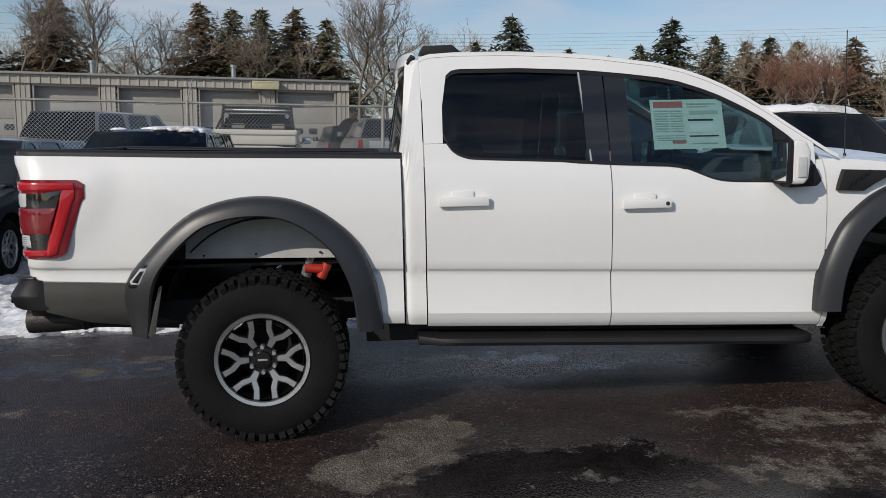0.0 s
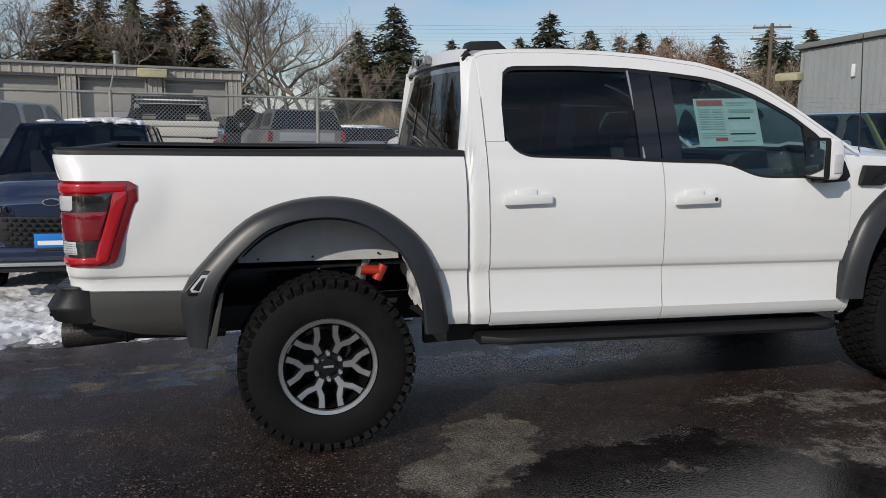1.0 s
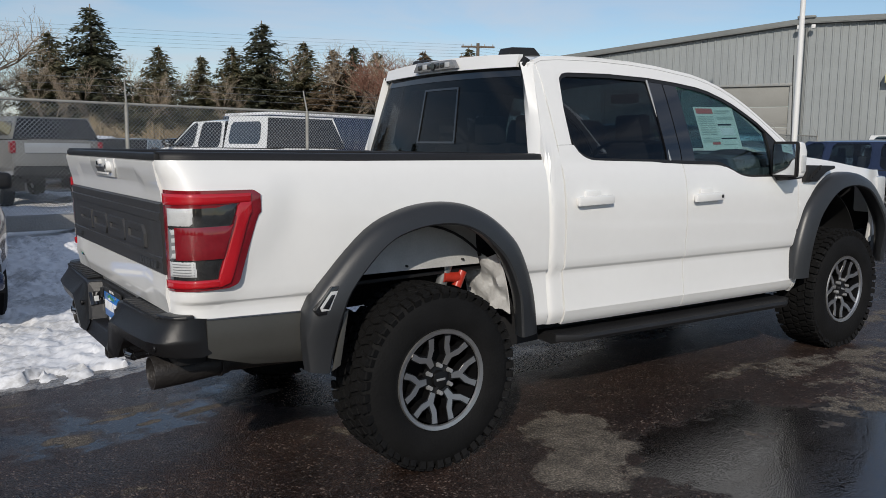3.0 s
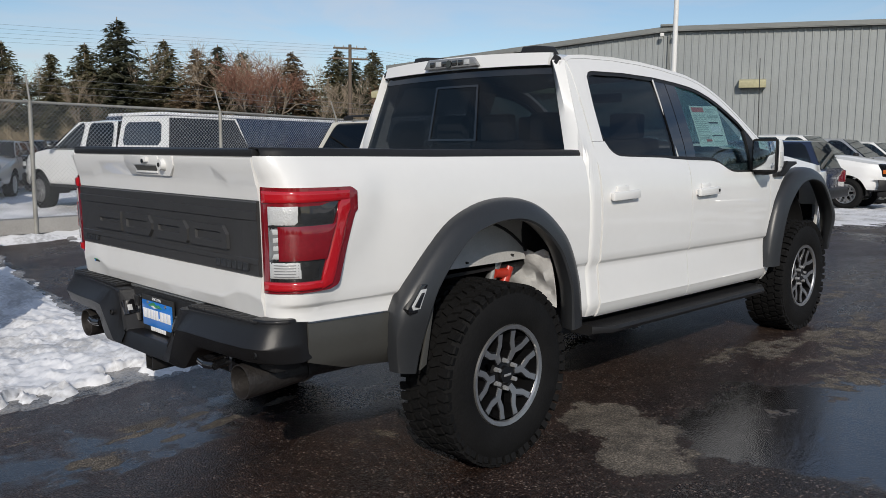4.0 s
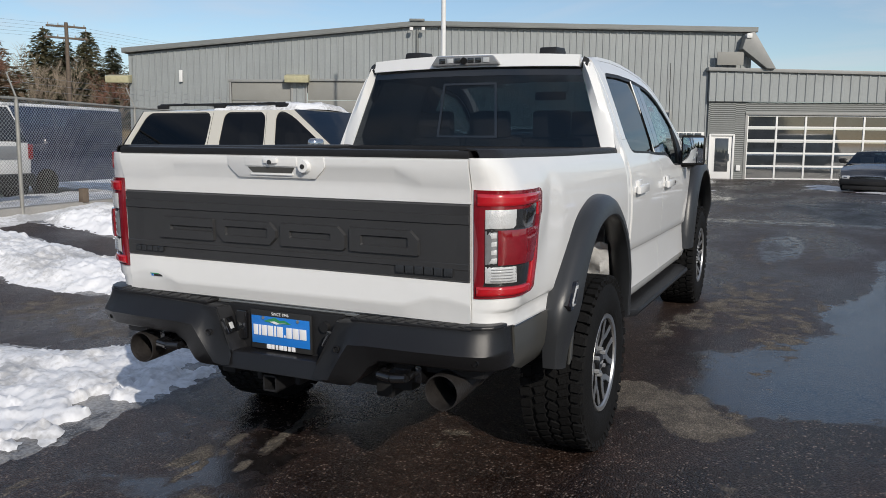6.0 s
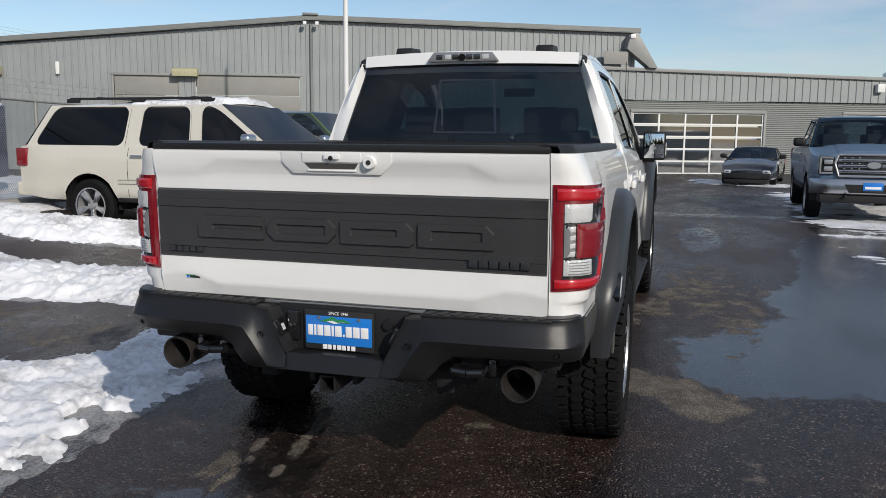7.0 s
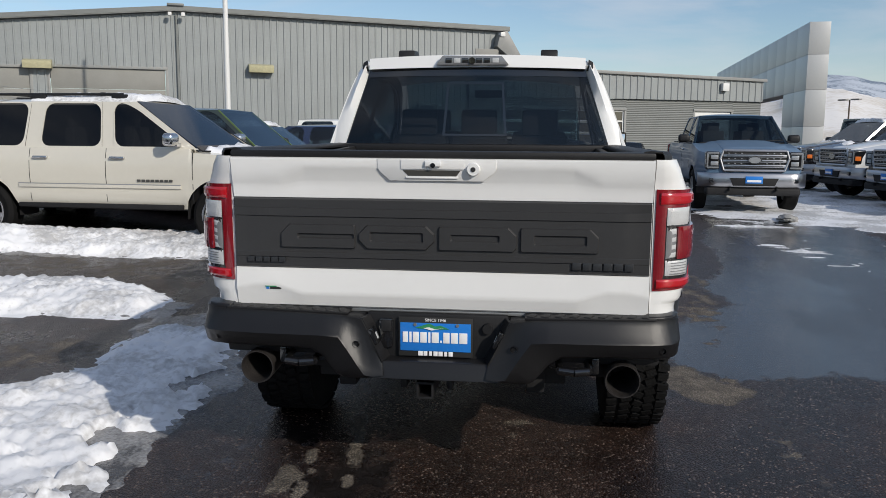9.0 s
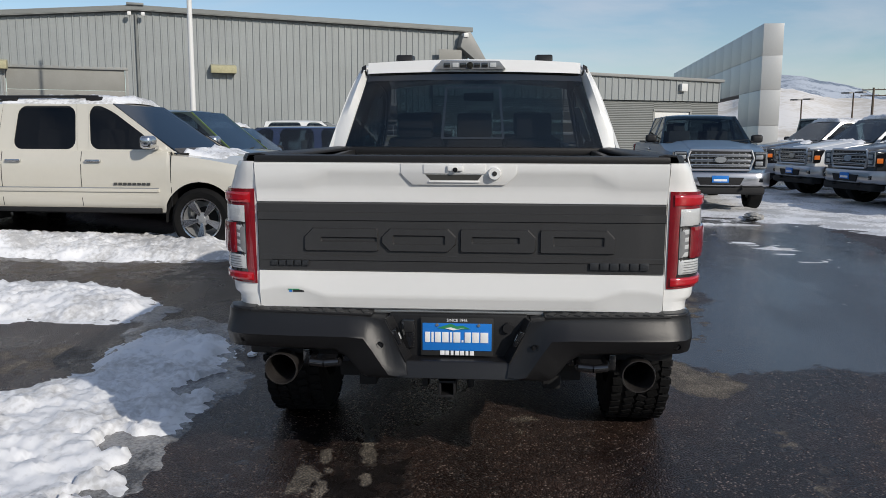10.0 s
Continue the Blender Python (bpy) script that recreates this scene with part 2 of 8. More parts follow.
def ngrid(bm, rows, close_u=False):
    """Quads between rows of points."""
    vs = [[bm.verts.new(p) for p in r] for r in rows]
    for a, b in zip(vs, vs[1:]):
        n = len(a)
        for i in range(n if close_u else n - 1):
            j = (i + 1) % n
            try:
                bm.faces.new((a[i], a[j], b[j], b[i]))
            except ValueError:
                pass
    return vs


def shell(bm, rows, offset):
    """A sheet of quads with thickness: rows of points, and the same moved by offset(p, row, col), closed round its rim."""
    vs = ngrid(bm, rows)
    back = [[bm.verts.new(Vector(p) + Vector(offset(p, i, j))) for j, p in enumerate(r)] for i, r in enumerate(rows)]
    for a, b in zip(back, back[1:]):
        for i in range(len(a) - 1):
            bm.faces.new((a[i], b[i], b[i + 1], a[i + 1]))
    rim = [(0, j) for j in range(len(rows[0]))] + [(i, len(rows[0]) - 1) for i in range(1, len(rows))]
    rim += [(len(rows) - 1, j) for j in range(len(rows[0]) - 2, -1, -1)] + [(i, 0) for i in range(len(rows) - 2, 0, -1)]
    for (a, b), (c, d) in zip(rim, rim[1:] + rim[:1]):
        try:
            bm.faces.new((vs[a][b], vs[c][d], back[c][d], back[a][b]))
        except ValueError:
            pass
    return bm


def prism(bm, poly, place, depth, bevel=0.0, segs=2):
    """A polygon of (u, v), extruded from w = 0 to depth; place(u, v, w) gives the point."""
    a = [bm.verts.new(place(u, v, 0)) for u, v in poly]
    b = [bm.verts.new(place(u, v, depth)) for u, v in poly]
    n = len(poly)
    fs = [bm.faces.new(a), bm.faces.new(b[::-1])]
    for i in range(n):
        fs.append(bm.faces.new((a[i], b[i], b[(i + 1) % n], a[(i + 1) % n])))
    if bevel:
        bmesh.ops.bevel(bm, geom=list({e for f in fs for e in f.edges}), offset=bevel, segments=segs, affect="EDGES", profile=0.6)
    return bm


def slab(b, a, c, d, e, off):
    """A plate through four points, thickened by off."""
    q = [Vector(p) for p in (a, c, d, e)]
    v = [b.verts.new(p) for p in q] + [b.verts.new(p + Vector(off)) for p in q]
    for f in ((0, 1, 2, 3), (7, 6, 5, 4), (0, 4, 5, 1), (1, 5, 6, 2), (2, 6, 7, 3), (3, 7, 4, 0)):
        b.faces.new([v[i] for i in f])
    return b


def revolve(bm, prof, n=48, m=None):
    """A closed ring about the y axis: prof is a list of (radius, y)."""
    m = m or Matrix()
    rows = []
    for i in range(n + 1):
        a = 2 * math.pi * (i % n) / n
        rows.append((math.cos(a), math.sin(a)))
    rings = [[bm.verts.new(m @ Vector((r * c, y, r * s))) for r, y in prof] for c, s in rows[:n]]
    for i in range(n):
        a, b = rings[i], rings[(i + 1) % n]
        for j in range(len(prof) - 1):
            bm.faces.new((a[j], a[j + 1], b[j + 1], b[j]))
    return rings


# ---- ground ----
SLOPE = math.tan(radians(1.8))


def ground_z(x, y):
    base = SLOPE * (x if x < 4.3 else 4.3 + 1.2 * (1 - math.exp(-(x - 4.3) / 1.2)))
    base -= 0.17 * smooth01(14, 35, x)
    if x < -5:
        base = SLOPE * (-5 - 2 * (1 - math.exp((x + 5) / 2)))
    return base + (0.34 * smooth01(4.2, 8.2, y) - 0.27 * smooth01(9.0, 14.0, y)) * (1 - smooth01(8.5, 12.5, x))


def asphalt():
    """Old brown asphalt: chippings, damp and dry areas, puddles; the ground's own wet and dry marks steer it."""
    m = mat("wet_asphalt", (0.05, 0.045, 0.04), 0.6)
    nt = m.node_tree
    b = nt.nodes["Principled BSDF"]
    tc = nt.nodes.new("ShaderNodeTexCoord")

    def noise_tex(scale, detail, vec=None, rough=0.55):
        n = nt.nodes.new("ShaderNodeTexNoise")
        n.inputs["Scale"].default_value, n.inputs["Detail"].default_value, n.inputs["Roughness"].default_value = scale, detail, rough
        nt.links.new(vec or tc.outputs["Object"], n.inputs["Vector"])
        return n.outputs["Fac"]

    def rangev(val, a, b_, c=0.0, d=1.0):
        r = nt.nodes.new("ShaderNodeMapRange")
        r.interpolation_type = "SMOOTHSTEP"
        for k, v in zip(("From Min", "From Max", "To Min", "To Max"), (a, b_, c, d)):
            r.inputs[k].default_value = v
        nt.links.new(val, r.inputs["Value"])
        return r.outputs["Result"]

    def op(kind, a, c):
        x = nt.nodes.new("ShaderNodeMath")
        x.operation = kind
        for k, v in enumerate((a, c)):
            if isinstance(v, (int, float)):
                x.inputs[k].default_value = v
            else:
                nt.links.new(v, x.inputs[k])
        return x.outputs[0]

    def mixc(f, a, c):
        x = nt.nodes.new("ShaderNodeMix")
        x.data_type = "RGBA"
        for s, v in (("A", a), ("B", c)):
            if isinstance(v, tuple):
                x.inputs[s].default_value = (*v, 1)
            else:
                nt.links.new(v, x.inputs[s])
        nt.links.new(f, x.inputs["Factor"])
        return x.outputs["Result"]

    def mark(name):
        a = nt.nodes.new("ShaderNodeAttribute")
        a.attribute_name = name
        return a.outputs["Fac"]

    mp = nt.nodes.new("ShaderNodeMapping")
    mp.inputs["Scale"].default_value = (0.45, 1.0, 1.0)
    mp.inputs["Rotation"].default_value = (0, 0, 0.2)
    nt.links.new(tc.outputs["Object"], mp.inputs["Vector"])
    rag = op("MULTIPLY", op("SUBTRACT", noise_tex(6.0, 6, None, 0.65), 0.5), 1.5)
    rag2 = op("MULTIPLY", op("SUBTRACT", noise_tex(1.6, 5, mp.outputs["Vector"], 0.6), 0.5), 1.3)
    damp = rangev(noise_tex(0.8, 6, mp.outputs["Vector"]), 0.40, 0.62)
    dry = rangev(op("ADD", mark("dry"), op("ADD", rag, op("MULTIPLY", rag2, 0.5))), 0.42, 0.62)
    wet = rangev(op("ADD", mark("wet"), op("ADD", op("MULTIPLY", rag, 0.5), rag2)), 0.40, 0.62)
    wet = op("MULTIPLY", wet, op("SUBTRACT", 1.0, dry))
    vor = nt.nodes.new("ShaderNodeTexVoronoi")
    vor.inputs["Scale"].default_value = 95
    nt.links.new(tc.outputs["Object"], vor.inputs["Vector"])
    sep = nt.nodes.new("ShaderNodeSeparateColor")
    nt.links.new(vor.outputs["Color"], sep.inputs["Color"])
    tone = sep.outputs["Red"]
    pick = rangev(sep.outputs["Green"], 0.86, 0.99)
    gap = rangev(vor.outputs["Distance"], 0.25, 0.75, 1.0, 0.30)
    c = mixc(tone, (0.0085, 0.0042, 0.0032), (0.031, 0.0165, 0.0124))
    c = mixc(damp, c, mixc(tone, (0.021, 0.0112, 0.0082), (0.060, 0.0340, 0.0250)))
    c = mixc(pick, c, (0.19, 0.145, 0.12))
    c = mixc(dry, c, mixc(tone, (0.115, 0.095, 0.074), (0.215, 0.185, 0.148)))
    c = mixc(wet, c, mixc(tone, (0.014, 0.0125, 0.0125), (0.030, 0.025, 0.024)))
    mottle = rangev(noise_tex(7.0, 9, None, 0.75), 0.30, 0.70, 0.55, 1.5)
    tint = nt.nodes.new("ShaderNodeMix")
    tint.data_type, tint.blend_type = "RGBA", "MULTIPLY"
    tint.inputs["Factor"].default_value = 1.0
    nt.links.new(c, tint.inputs["A"])
    nt.links.new(mottle, tint.inputs["B"])
    c = tint.outputs["Result"]
    dark = nt.nodes.new("ShaderNodeMix")
    dark.data_type, dark.blend_type = "RGBA", "MULTIPLY"
    dark.inputs["Factor"].default_value = 0.75
    nt.links.new(c, dark.inputs["A"])
    nt.links.new(gap, dark.inputs["B"])
    nt.links.new(dark.outputs["Result"], b.inputs["Base Color"])
    rough = op("ADD", 0.25, op("MULTIPLY", damp, 0.22))
    rough = op("ADD", rough, op("MULTIPLY", dry, 0.35))
    rough = op("SUBTRACT", rough, op("MULTIPLY", wet, 0.20))
    nt.links.new(rangev(wet, 0, 1, 0.5, 0.95), b.inputs["Specular IOR Level"])
    nt.links.new(rough, b.inputs["Roughness"])
    bp = nt.nodes.new("ShaderNodeBump")
    nt.links.new(rangev(wet, 0, 1, 0.75, 0.12), bp.inputs["Strength"])
    bp.inputs["Distance"].default_value = 0.008
    nt.links.new(gap, bp.inputs["Height"])
    nt.links.new(bp.outputs["Normal"], b.inputs["Normal"])
    return m


ASPHALT = asphalt()
SNOW = mat("melting_snow", (0.86, 0.87, 0.89), 0.5, second=(0.52, 0.52, 0.52), scale=1.6, smin=0.40, smax=0.53, bump=0.16, bscale=9)
SNOWDIRT = mat("dirty_slush", (0.30, 0.295, 0.29), 0.25, second=(0.055, 0.050, 0.047), scale=3.5, smin=0.40, smax=0.58, bump=0.7, bscale=25)
HILL = mat("snowy_hill", (0.80, 0.78, 0.76), 0.9, second=(0.62, 0.57, 0.50), scale=0.02, smin=0.40, smax=0.55)
# the far ridge's snow and woods carry bluish distance haze in their colours
HILLFAR = mat("hazy_wooded_snowy_mountain", (0.52, 0.57, 0.64), 0.9, second=(0.16, 0.21, 0.28), scale=0.012, smin=0.42, smax=0.52)



def inside(poly, x, y):
    """Distance to a polygon's edge, positive inside."""
    n, hit, best = len(poly), False, 1e9
    for (ax, ay), (bx, by) in zip(poly, poly[1:] + poly[:1]):
        dx, dy = bx - ax, by - ay
        t = min(1, max(0, ((x - ax) * dx + (y - ay) * dy) / (dx * dx + dy * dy)))
        best = min(best, math.hypot(x - ax - t * dx, y - ay - t * dy))
        if (ay > y) != (by > y) and x < (bx - ax) * (y - ay) / (by - ay) + ax:
            hit = not hit
    return best if hit else -best


PUDDLE = [(0.85, -1.50), (1.9, -1.32), (2.1, -1.62), (2.9, -2.22), (3.7, -2.05), (4.7, -2.55), (6.7, -2.75), (10, -3.4), (10, -5.6), (4, -5.0), (0.7, -4.3), (0.75, -2.8)]
PATCH = [(0.30, -1.41), (0.57, -1.14), (0.63, -0.95), (0.95, -0.80), (1.08, -1.10), (0.90, -1.50), (0.50, -1.76), (0.24, -1.62)]
WET_BLOBS = [(1.6, 0.25, 1.2, 0.30, 0.42), (-1.5, 0.8, 1.5, 0.50, 0.50), (-2.6, 0.9, 1.2, 0.8, 0.52), (3.6, 1.6, 1.5, 0.5, 0.5), (8.0, -1.6, 1.6, 0.30, 0.6), (18.6, 0.9, 1.3, 0.7, 0.95), (11.8, -0.6, 0.30, 2.4, 0.75), (9.5, 1.4, 0.8, 0.5, 0.5), (6.2, -3.6, 1.2, 0.7, 0.6), (0.9, 3.25, 0.7, 0.25, 0.45), (31, 3.2, 1.6, 1.2, 0.9)]
DRY_BLOBS = [(-1.06, 0.78, 0.17, 0.04, 0.8), (-1.22, 0.66, 0.12, 0.035, 0.75), (-1.44, 0.46, 0.16, 0.06, 0.6), (-1.66, 1.27, 0.14, 0.05, 0.6), (-0.26, -0.34, 0.16, 0.09, 0.45), (-1.6, -0.42, 0.3, 0.08, 0.45), (3.0, -1.17, 0.5, 0.12, 0.55), (4.0, -1.25, 0.7, 0.14, 0.55), (4.9, -0.76, 0.8, 0.13, 0.55), (6.6, -0.55, 1.0, 0.16, 0.5), (9.3, -0.3, 1.4, 0.2, 0.5), (3.9, -1.75, 1.9, 0.42, 0.46), (5.8, -1.25, 3.0, 0.6, 0.37), (9.0, -1.4, 4.0, 1.1, 0.40), (13, -0.8, 4.0, 1.4, 0.42), (18, -2.0, 5.0, 1.6, 0.40), (7.5, 1.6, 3.0, 0.8, 0.38), (4.2, 4.4, 0.6, 1.6, 0.5), (0.7, 3.2, 0.35, 0.5, 0.52), (1.0, 4.2, 0.4, 0.6, 0.5), (0.5, 5.2, 0.35, 0.6, 0.5), (3.6, 3.5, 0.35, 0.8, 0.5), (3.7, 5.0, 0.35, 0.7, 0.48), (-0.7, -1.75, 0.5, 0.1, 0.42), (-1.2, -2.3, 0.8, 0.12, 0.42), (2.5, -1.0, 0.5, 0.1, 0.5), (12, 1.2, 2.5, 0.5, 0.4)]


def streak(x, y, a, c, w_):
    d = Vector((c[0] - a[0], c[1] - a[1]))
    t = min(1, max(0, ((x - a[0]) * d.x + (y - a[1]) * d.y) / d.length_squared))
    return 1 - math.hypot(x - a[0] - t * d.x, y - a[1] - t * d.y) / w_


def dry_mark(x, y):
    v = 0.10
    v = max(v, min(0.9, 0.52 + 3.2 * inside(PATCH, x, y)))
    for cx, cy, rx, ry, k in DRY_BLOBS:
        d = math.hypot((x - cx) / rx, (y - cy) / ry)
        if d < 1.8:
            v = max(v, k * min(1, 1.8 - d))
    for a, c, w_ in (((-0.86, 0.47), (-0.55, 0.51), 0.12), ((-0.50, 0.52), (-0.18, 0.575), 0.10), ((-1.08, 0.45), (-0.98, 0.47), 0.08), ((-0.72, 0.71), (-0.86, 0.69), 0.11), ((-0.95, 0.66), (-1.02, 0.70), 0.10), ((-1.50, 0.35), (-1.38, 0.38), 0.11), ((-1.9, 0.95), (-1.6, 1.0), 0.07)):
        v = max(v, 0.85 * streak(x, y, a, c, w_ * 0.72))
    return v


def wet_mark(x, y):
    v = max(0.12, min(0.95, 0.52 + 1.6 * inside(PUDDLE, x, y)))
    for cx, cy, rx, ry, k in WET_BLOBS:
        d = math.hypot((x - cx) / rx, (y - cy) / ry)
        if d < 1.8:
            v = max(v, k * min(1, 1.8 - d))
    return v


gx = sorted({round(v, 3) for v in [*np.arange(-12, 20.01, 0.5), *np.arange(-2.6, 2.6, 0.05), *np.arange(-4, 10.01, 0.10), *np.arange(20, 60, 4), *np.arange(60, 400, 30), *np.arange(400, 2401, 250), *np.arange(-60, -12, 4), *np.arange(-400, -60, 30), *np.arange(-2400, -400, 250)]})
gy = sorted({round(v, 3) for v in [*np.arange(-12, 14.01, 0.5), *np.arange(-2.0, 1.5, 0.05), *np.arange(-6, 6.01, 0.10), *np.arange(14, 60, 4), *np.arange(60, 400, 30), *np.arange(400, 2401, 250), *np.arange(-60, -12, 4), *np.arange(-400, -60, 30), *np.arange(-2400, -400, 250)]})
gv = [(x, y, ground_z(x, y)) for y in gy for x in gx]
nxg = len(gx)
me = bpy.data.meshes.new("ground")
me.from_pydata(gv, [], [(k * nxg + i, k * nxg + i + 1, (k + 1) * nxg + i + 1, (k + 1) * nxg + i) for k in range(len(gy) - 1) for i in range(nxg - 1)])
for nm, fn in (("dry", dry_mark), ("wet", wet_mark)):
    at_ = me.attributes.new(nm, "FLOAT", "POINT")
    at_.data.foreach_set("value", [fn(x, y) if abs(x) < 45 and abs(y) < 25 else 0.15 for x, y, _ in gv])
me.materials.append(ASPHALT)
ground = new("ground", me)
tagged(ground, "damp dark brown asphalt lot with puddles and dry patches", "ground", kind="structure")


def snow_field(name, x0, x1, y0, y1, step, mask, height, material, label):
    """A sheet of snow on the ground where mask(x, y) is above 0; it thins out at its edge."""
    b = bmesh.new()
    nx, ny = int((x1 - x0) / step) + 1, int((y1 - y0) / step) + 1
    grid, val = {}, {}
    for i in range(nx):
        for j in range(ny):
            x, y = x0 + i * step, y0 + j * step
            val[i, j] = mask(x, y)
    for i in range(nx):
        for j in range(ny):
            near = max(val.get((i + a, j + c), -1) for a in (-1, 0, 1) for c in (-1, 0, 1))
            if near > 0:
                x, y, v = x0 + i * step, y0 + j * step, max(0, val[i, j])
                h = height(x, y, v) if val[i, j] > 0 else -0.01
                grid[i, j] = b.verts.new((x, y, ground_z(x, y) + h))
    for i in range(nx - 1):
        for j in range(ny - 1):
            q = [grid.get(k) for k in ((i, j), (i + 1, j), (i + 1, j + 1), (i, j + 1))]
            if all(q) and max(val[i, j], val[i + 1, j], val[i + 1, j + 1], val[i, j + 1]) > 0:
                b.faces.new(q)
    ob = part(name, b, material, smooth=60)
    return tagged(ob, label, "snow", kind="stuff")


def fbm(x, y, s, seed=0.0, octaves=4):
    return noise.fractal(Vector((x * s, y * s, seed)), 0.6, 2.1, octaves)


def band(v, a, b, soft):
    return min((v - a) / soft, (b - v) / soft)


NEAR_BANK = [(-8.2, 1.80), (-1.3, 1.56), (-0.6, 1.54), (-0.3, 1.60), (0.2, 1.45), (0.6, 1.62), (1.15, 1.78), (1.75, 2.08), (1.85, 2.40), (1.45, 2.72), (0.95, 2.66), (0.45, 2.58), (0.02, 2.92), (-0.10, 4.4), (0.05, 7.7), (-8.2, 7.7)]
RIDGE_BANK = [(1.72, 2.92), (2.15, 2.76), (2.55, 3.05), (3.0, 3.6), (3.05, 4.3), (2.8, 5.2), (2.8, 7.7), (1.0, 7.7), (1.25, 6.2), (1.48, 4.6), (1.70, 3.7)]
ROW_BANK = [(4.15, 5.1), (4.4, 4.4), (4.4, 3.5), (4.5, 2.95), (5.2, 2.6), (5.9, 3.2), (6.2, 4.8), (5.6, 5.6), (5.0, 6.6), (4.6, 7.8), (3.5, 7.8), (3.6, 6.3)]


def bank_edge(x, y):
    return max(inside(p, x, y) for p in (NEAR_BANK, RIDGE_BANK, ROW_BANK))


def near_mask(x, y):
    n = 0.30 * fbm(x, y, 0.9, 3.1) + 0.30 * fbm(x, y, 3.1, 7.7) + 0.20 * fbm(x, y, 7.0, 1.7)
    worn = 0.55 * smooth01(1.2, 1.7, x) * smooth01(3.0, 2.6, y) * smooth01(2.4, 1.9, x)
    hole = 1.15 * smooth01(0.02, 0.50, fbm(x, y, 2.2, 41.0)) * smooth01(2.6, 1.8, y)
    return max(-1.0, min(1.0, bank_edge(x, y) / 0.26)) + n * 0.8 - worn - hole


def near_height(x, y, v):
    crust = 1 - 2.2 * abs(fbm(x * 1.25, y * 0.8, 3.4, 19.0))
    lump = max(0.0, 0.024 + 0.040 * fbm(x, y, 2.1, 11.0) + 0.022 * max(0.0, crust) + 0.016 * fbm(x, y, 8.0, 5.0) + 0.007 * fbm(x, y, 17.0, 2.0))
    bank = 0.13 * max(0, min(1, inside(ROW_BANK, x, y) / 0.6)) + 0.10 * max(0, min(1, inside(RIDGE_BANK, x, y) / 0.5))
    return smooth01(0, 0.95, v) * (0.014 + lump + bank)


snow_field("slush", -9.0, 7.2, 0.8, 8.2, 0.05, lambda x, y: max(-1, min(1, bank_edge(x, y) / 0.26)) + 0.02 + 0.5 * smooth01(1.1, 1.6, x) * smooth01(2.0, 2.4, y) * smooth01(2.6, 2.2, x) * smooth01(3.1, 2.7, y) + 0.35 * fbm(x, y, 5.0, 31.0) + 0.30 * fbm(x, y, 1.6, 17.0), lambda x, y, v: min(1, v * 4) * (0.005 + 0.012 * abs(fbm(x, y, 7.0, 15.0))), SNOWDIRT, "grey slush at the edge of melting snow")
snow_field("snow", -9.0, 7.2, 1.0, 8.2, 0.028, near_mask, near_height, SNOW, "melting white snow bank with slushy edges on the asphalt")


PICKUP_SNOW = [(10.2, -3.4), (12.5, -3.2), (21, -4), (21, -14), (9, -14), (8.0, -8), (7.0, -6.2), (9.3, -5.0)]
TRACK_SNOW = [(4.6, -3.7), (6.5, -3.3), (9.0, -3.5), (10.5, -4.0), (10.0, -9.0), (5.5, -9.0), (4.8, -6.0)]
WALL_SNOW = [(12.4, 2.0), (14.0, 2.6), (17.5, 4.5), (23.5, 4.2), (23.5, 1.0), (19.8, 1.9), (17.8, 1.7), (15.5, 1.4)]
BAY_SNOW = [(25.0, -5.2), (28.5, -4.6), (31.5, -1.9), (30.6, -1.2), (26.5, -2.0), (24.6, -4.0)]


def far_mask(x, y):
    n = 0.55 * fbm(x, y, 0.5, 13.0) + 0.45 * fbm(x * 1.3, y * 0.6, 2.0, 4.0)
    solid = max(min(0.6, inside(p, x, y) / 0.9) for p in (PICKUP_SNOW, WALL_SNOW, BAY_SNOW))
    tracks = min(0.12, inside(TRACK_SNOW, x, y) / 0.9) - 0.42 + 0.75 * fbm(x * 2.2, y * 0.7, 1.3, 27.0)
    return max(solid + n, tracks + 0.3 * n) - 0.10


snow_field("snow", 4, 32, -14, 5.5, 0.10, far_mask, lambda x, y, v: min(1, v * 2) * (0.015 + 0.05 * abs(fbm(x, y, 1.5, 1.0))), SNOW, "thin patches of trampled snow round parked pickups")


def fence_mask(x, y):
    lane = max(min(band(y, 7.6, 9.4, 0.5), band(x, -30, 6.0, 1)), min(band(y, 9.2, 22, 1.5), band(x, -30, 24, 1)) - 0.1)
    return min(0.8, lane) + 0.5 * fbm(x, y, 0.5, 21.0) + 0.25 * fbm(x, y, 2.0, 9.0)


snow_field("snow", -26, 22, 7.4, 21, 0.2, fence_mask, lambda x, y, v: min(1, v * 2) * (0.03 + 0.10 * abs(fbm(x, y, 0.9, 6.0))), SNOW, "old snow along and behind the chain-link fence")


def chunk(x, y, r, seed):
    b = bmesh.new()
    bmesh.ops.create_icosphere(b, subdivisions=4, radius=r)
    for v in b.verts:
        v.co *= 1 + 0.10 * noise.noise(v.co * (6.0 / r)) + 0.35 * noise.noise(v.co * (2.2 / r) + Vector((seed, 0, 0)))
        v.co.x *= 1.5
        v.co.z *= 0.42
        v.co += Vector((x, y, ground_z(x, y) + 0.3 * r))
    return b


for i, (x, y, r) in enumerate([(-1.9, 1.75, 0.055), (0.9, 1.6, 0.035)]):
    tagged(part("snow_chunk", chunk(x, y, r, i * 3.7), SNOW, smooth=60), "loose lump of melting snow on asphalt", "snow", group="snow lumps")
tagged(part("rock", chunk(9.9, -4.75, 0.16, 5.0), CONCRETE, smooth=0), "rough grey broken stone lying among snow", "rock")


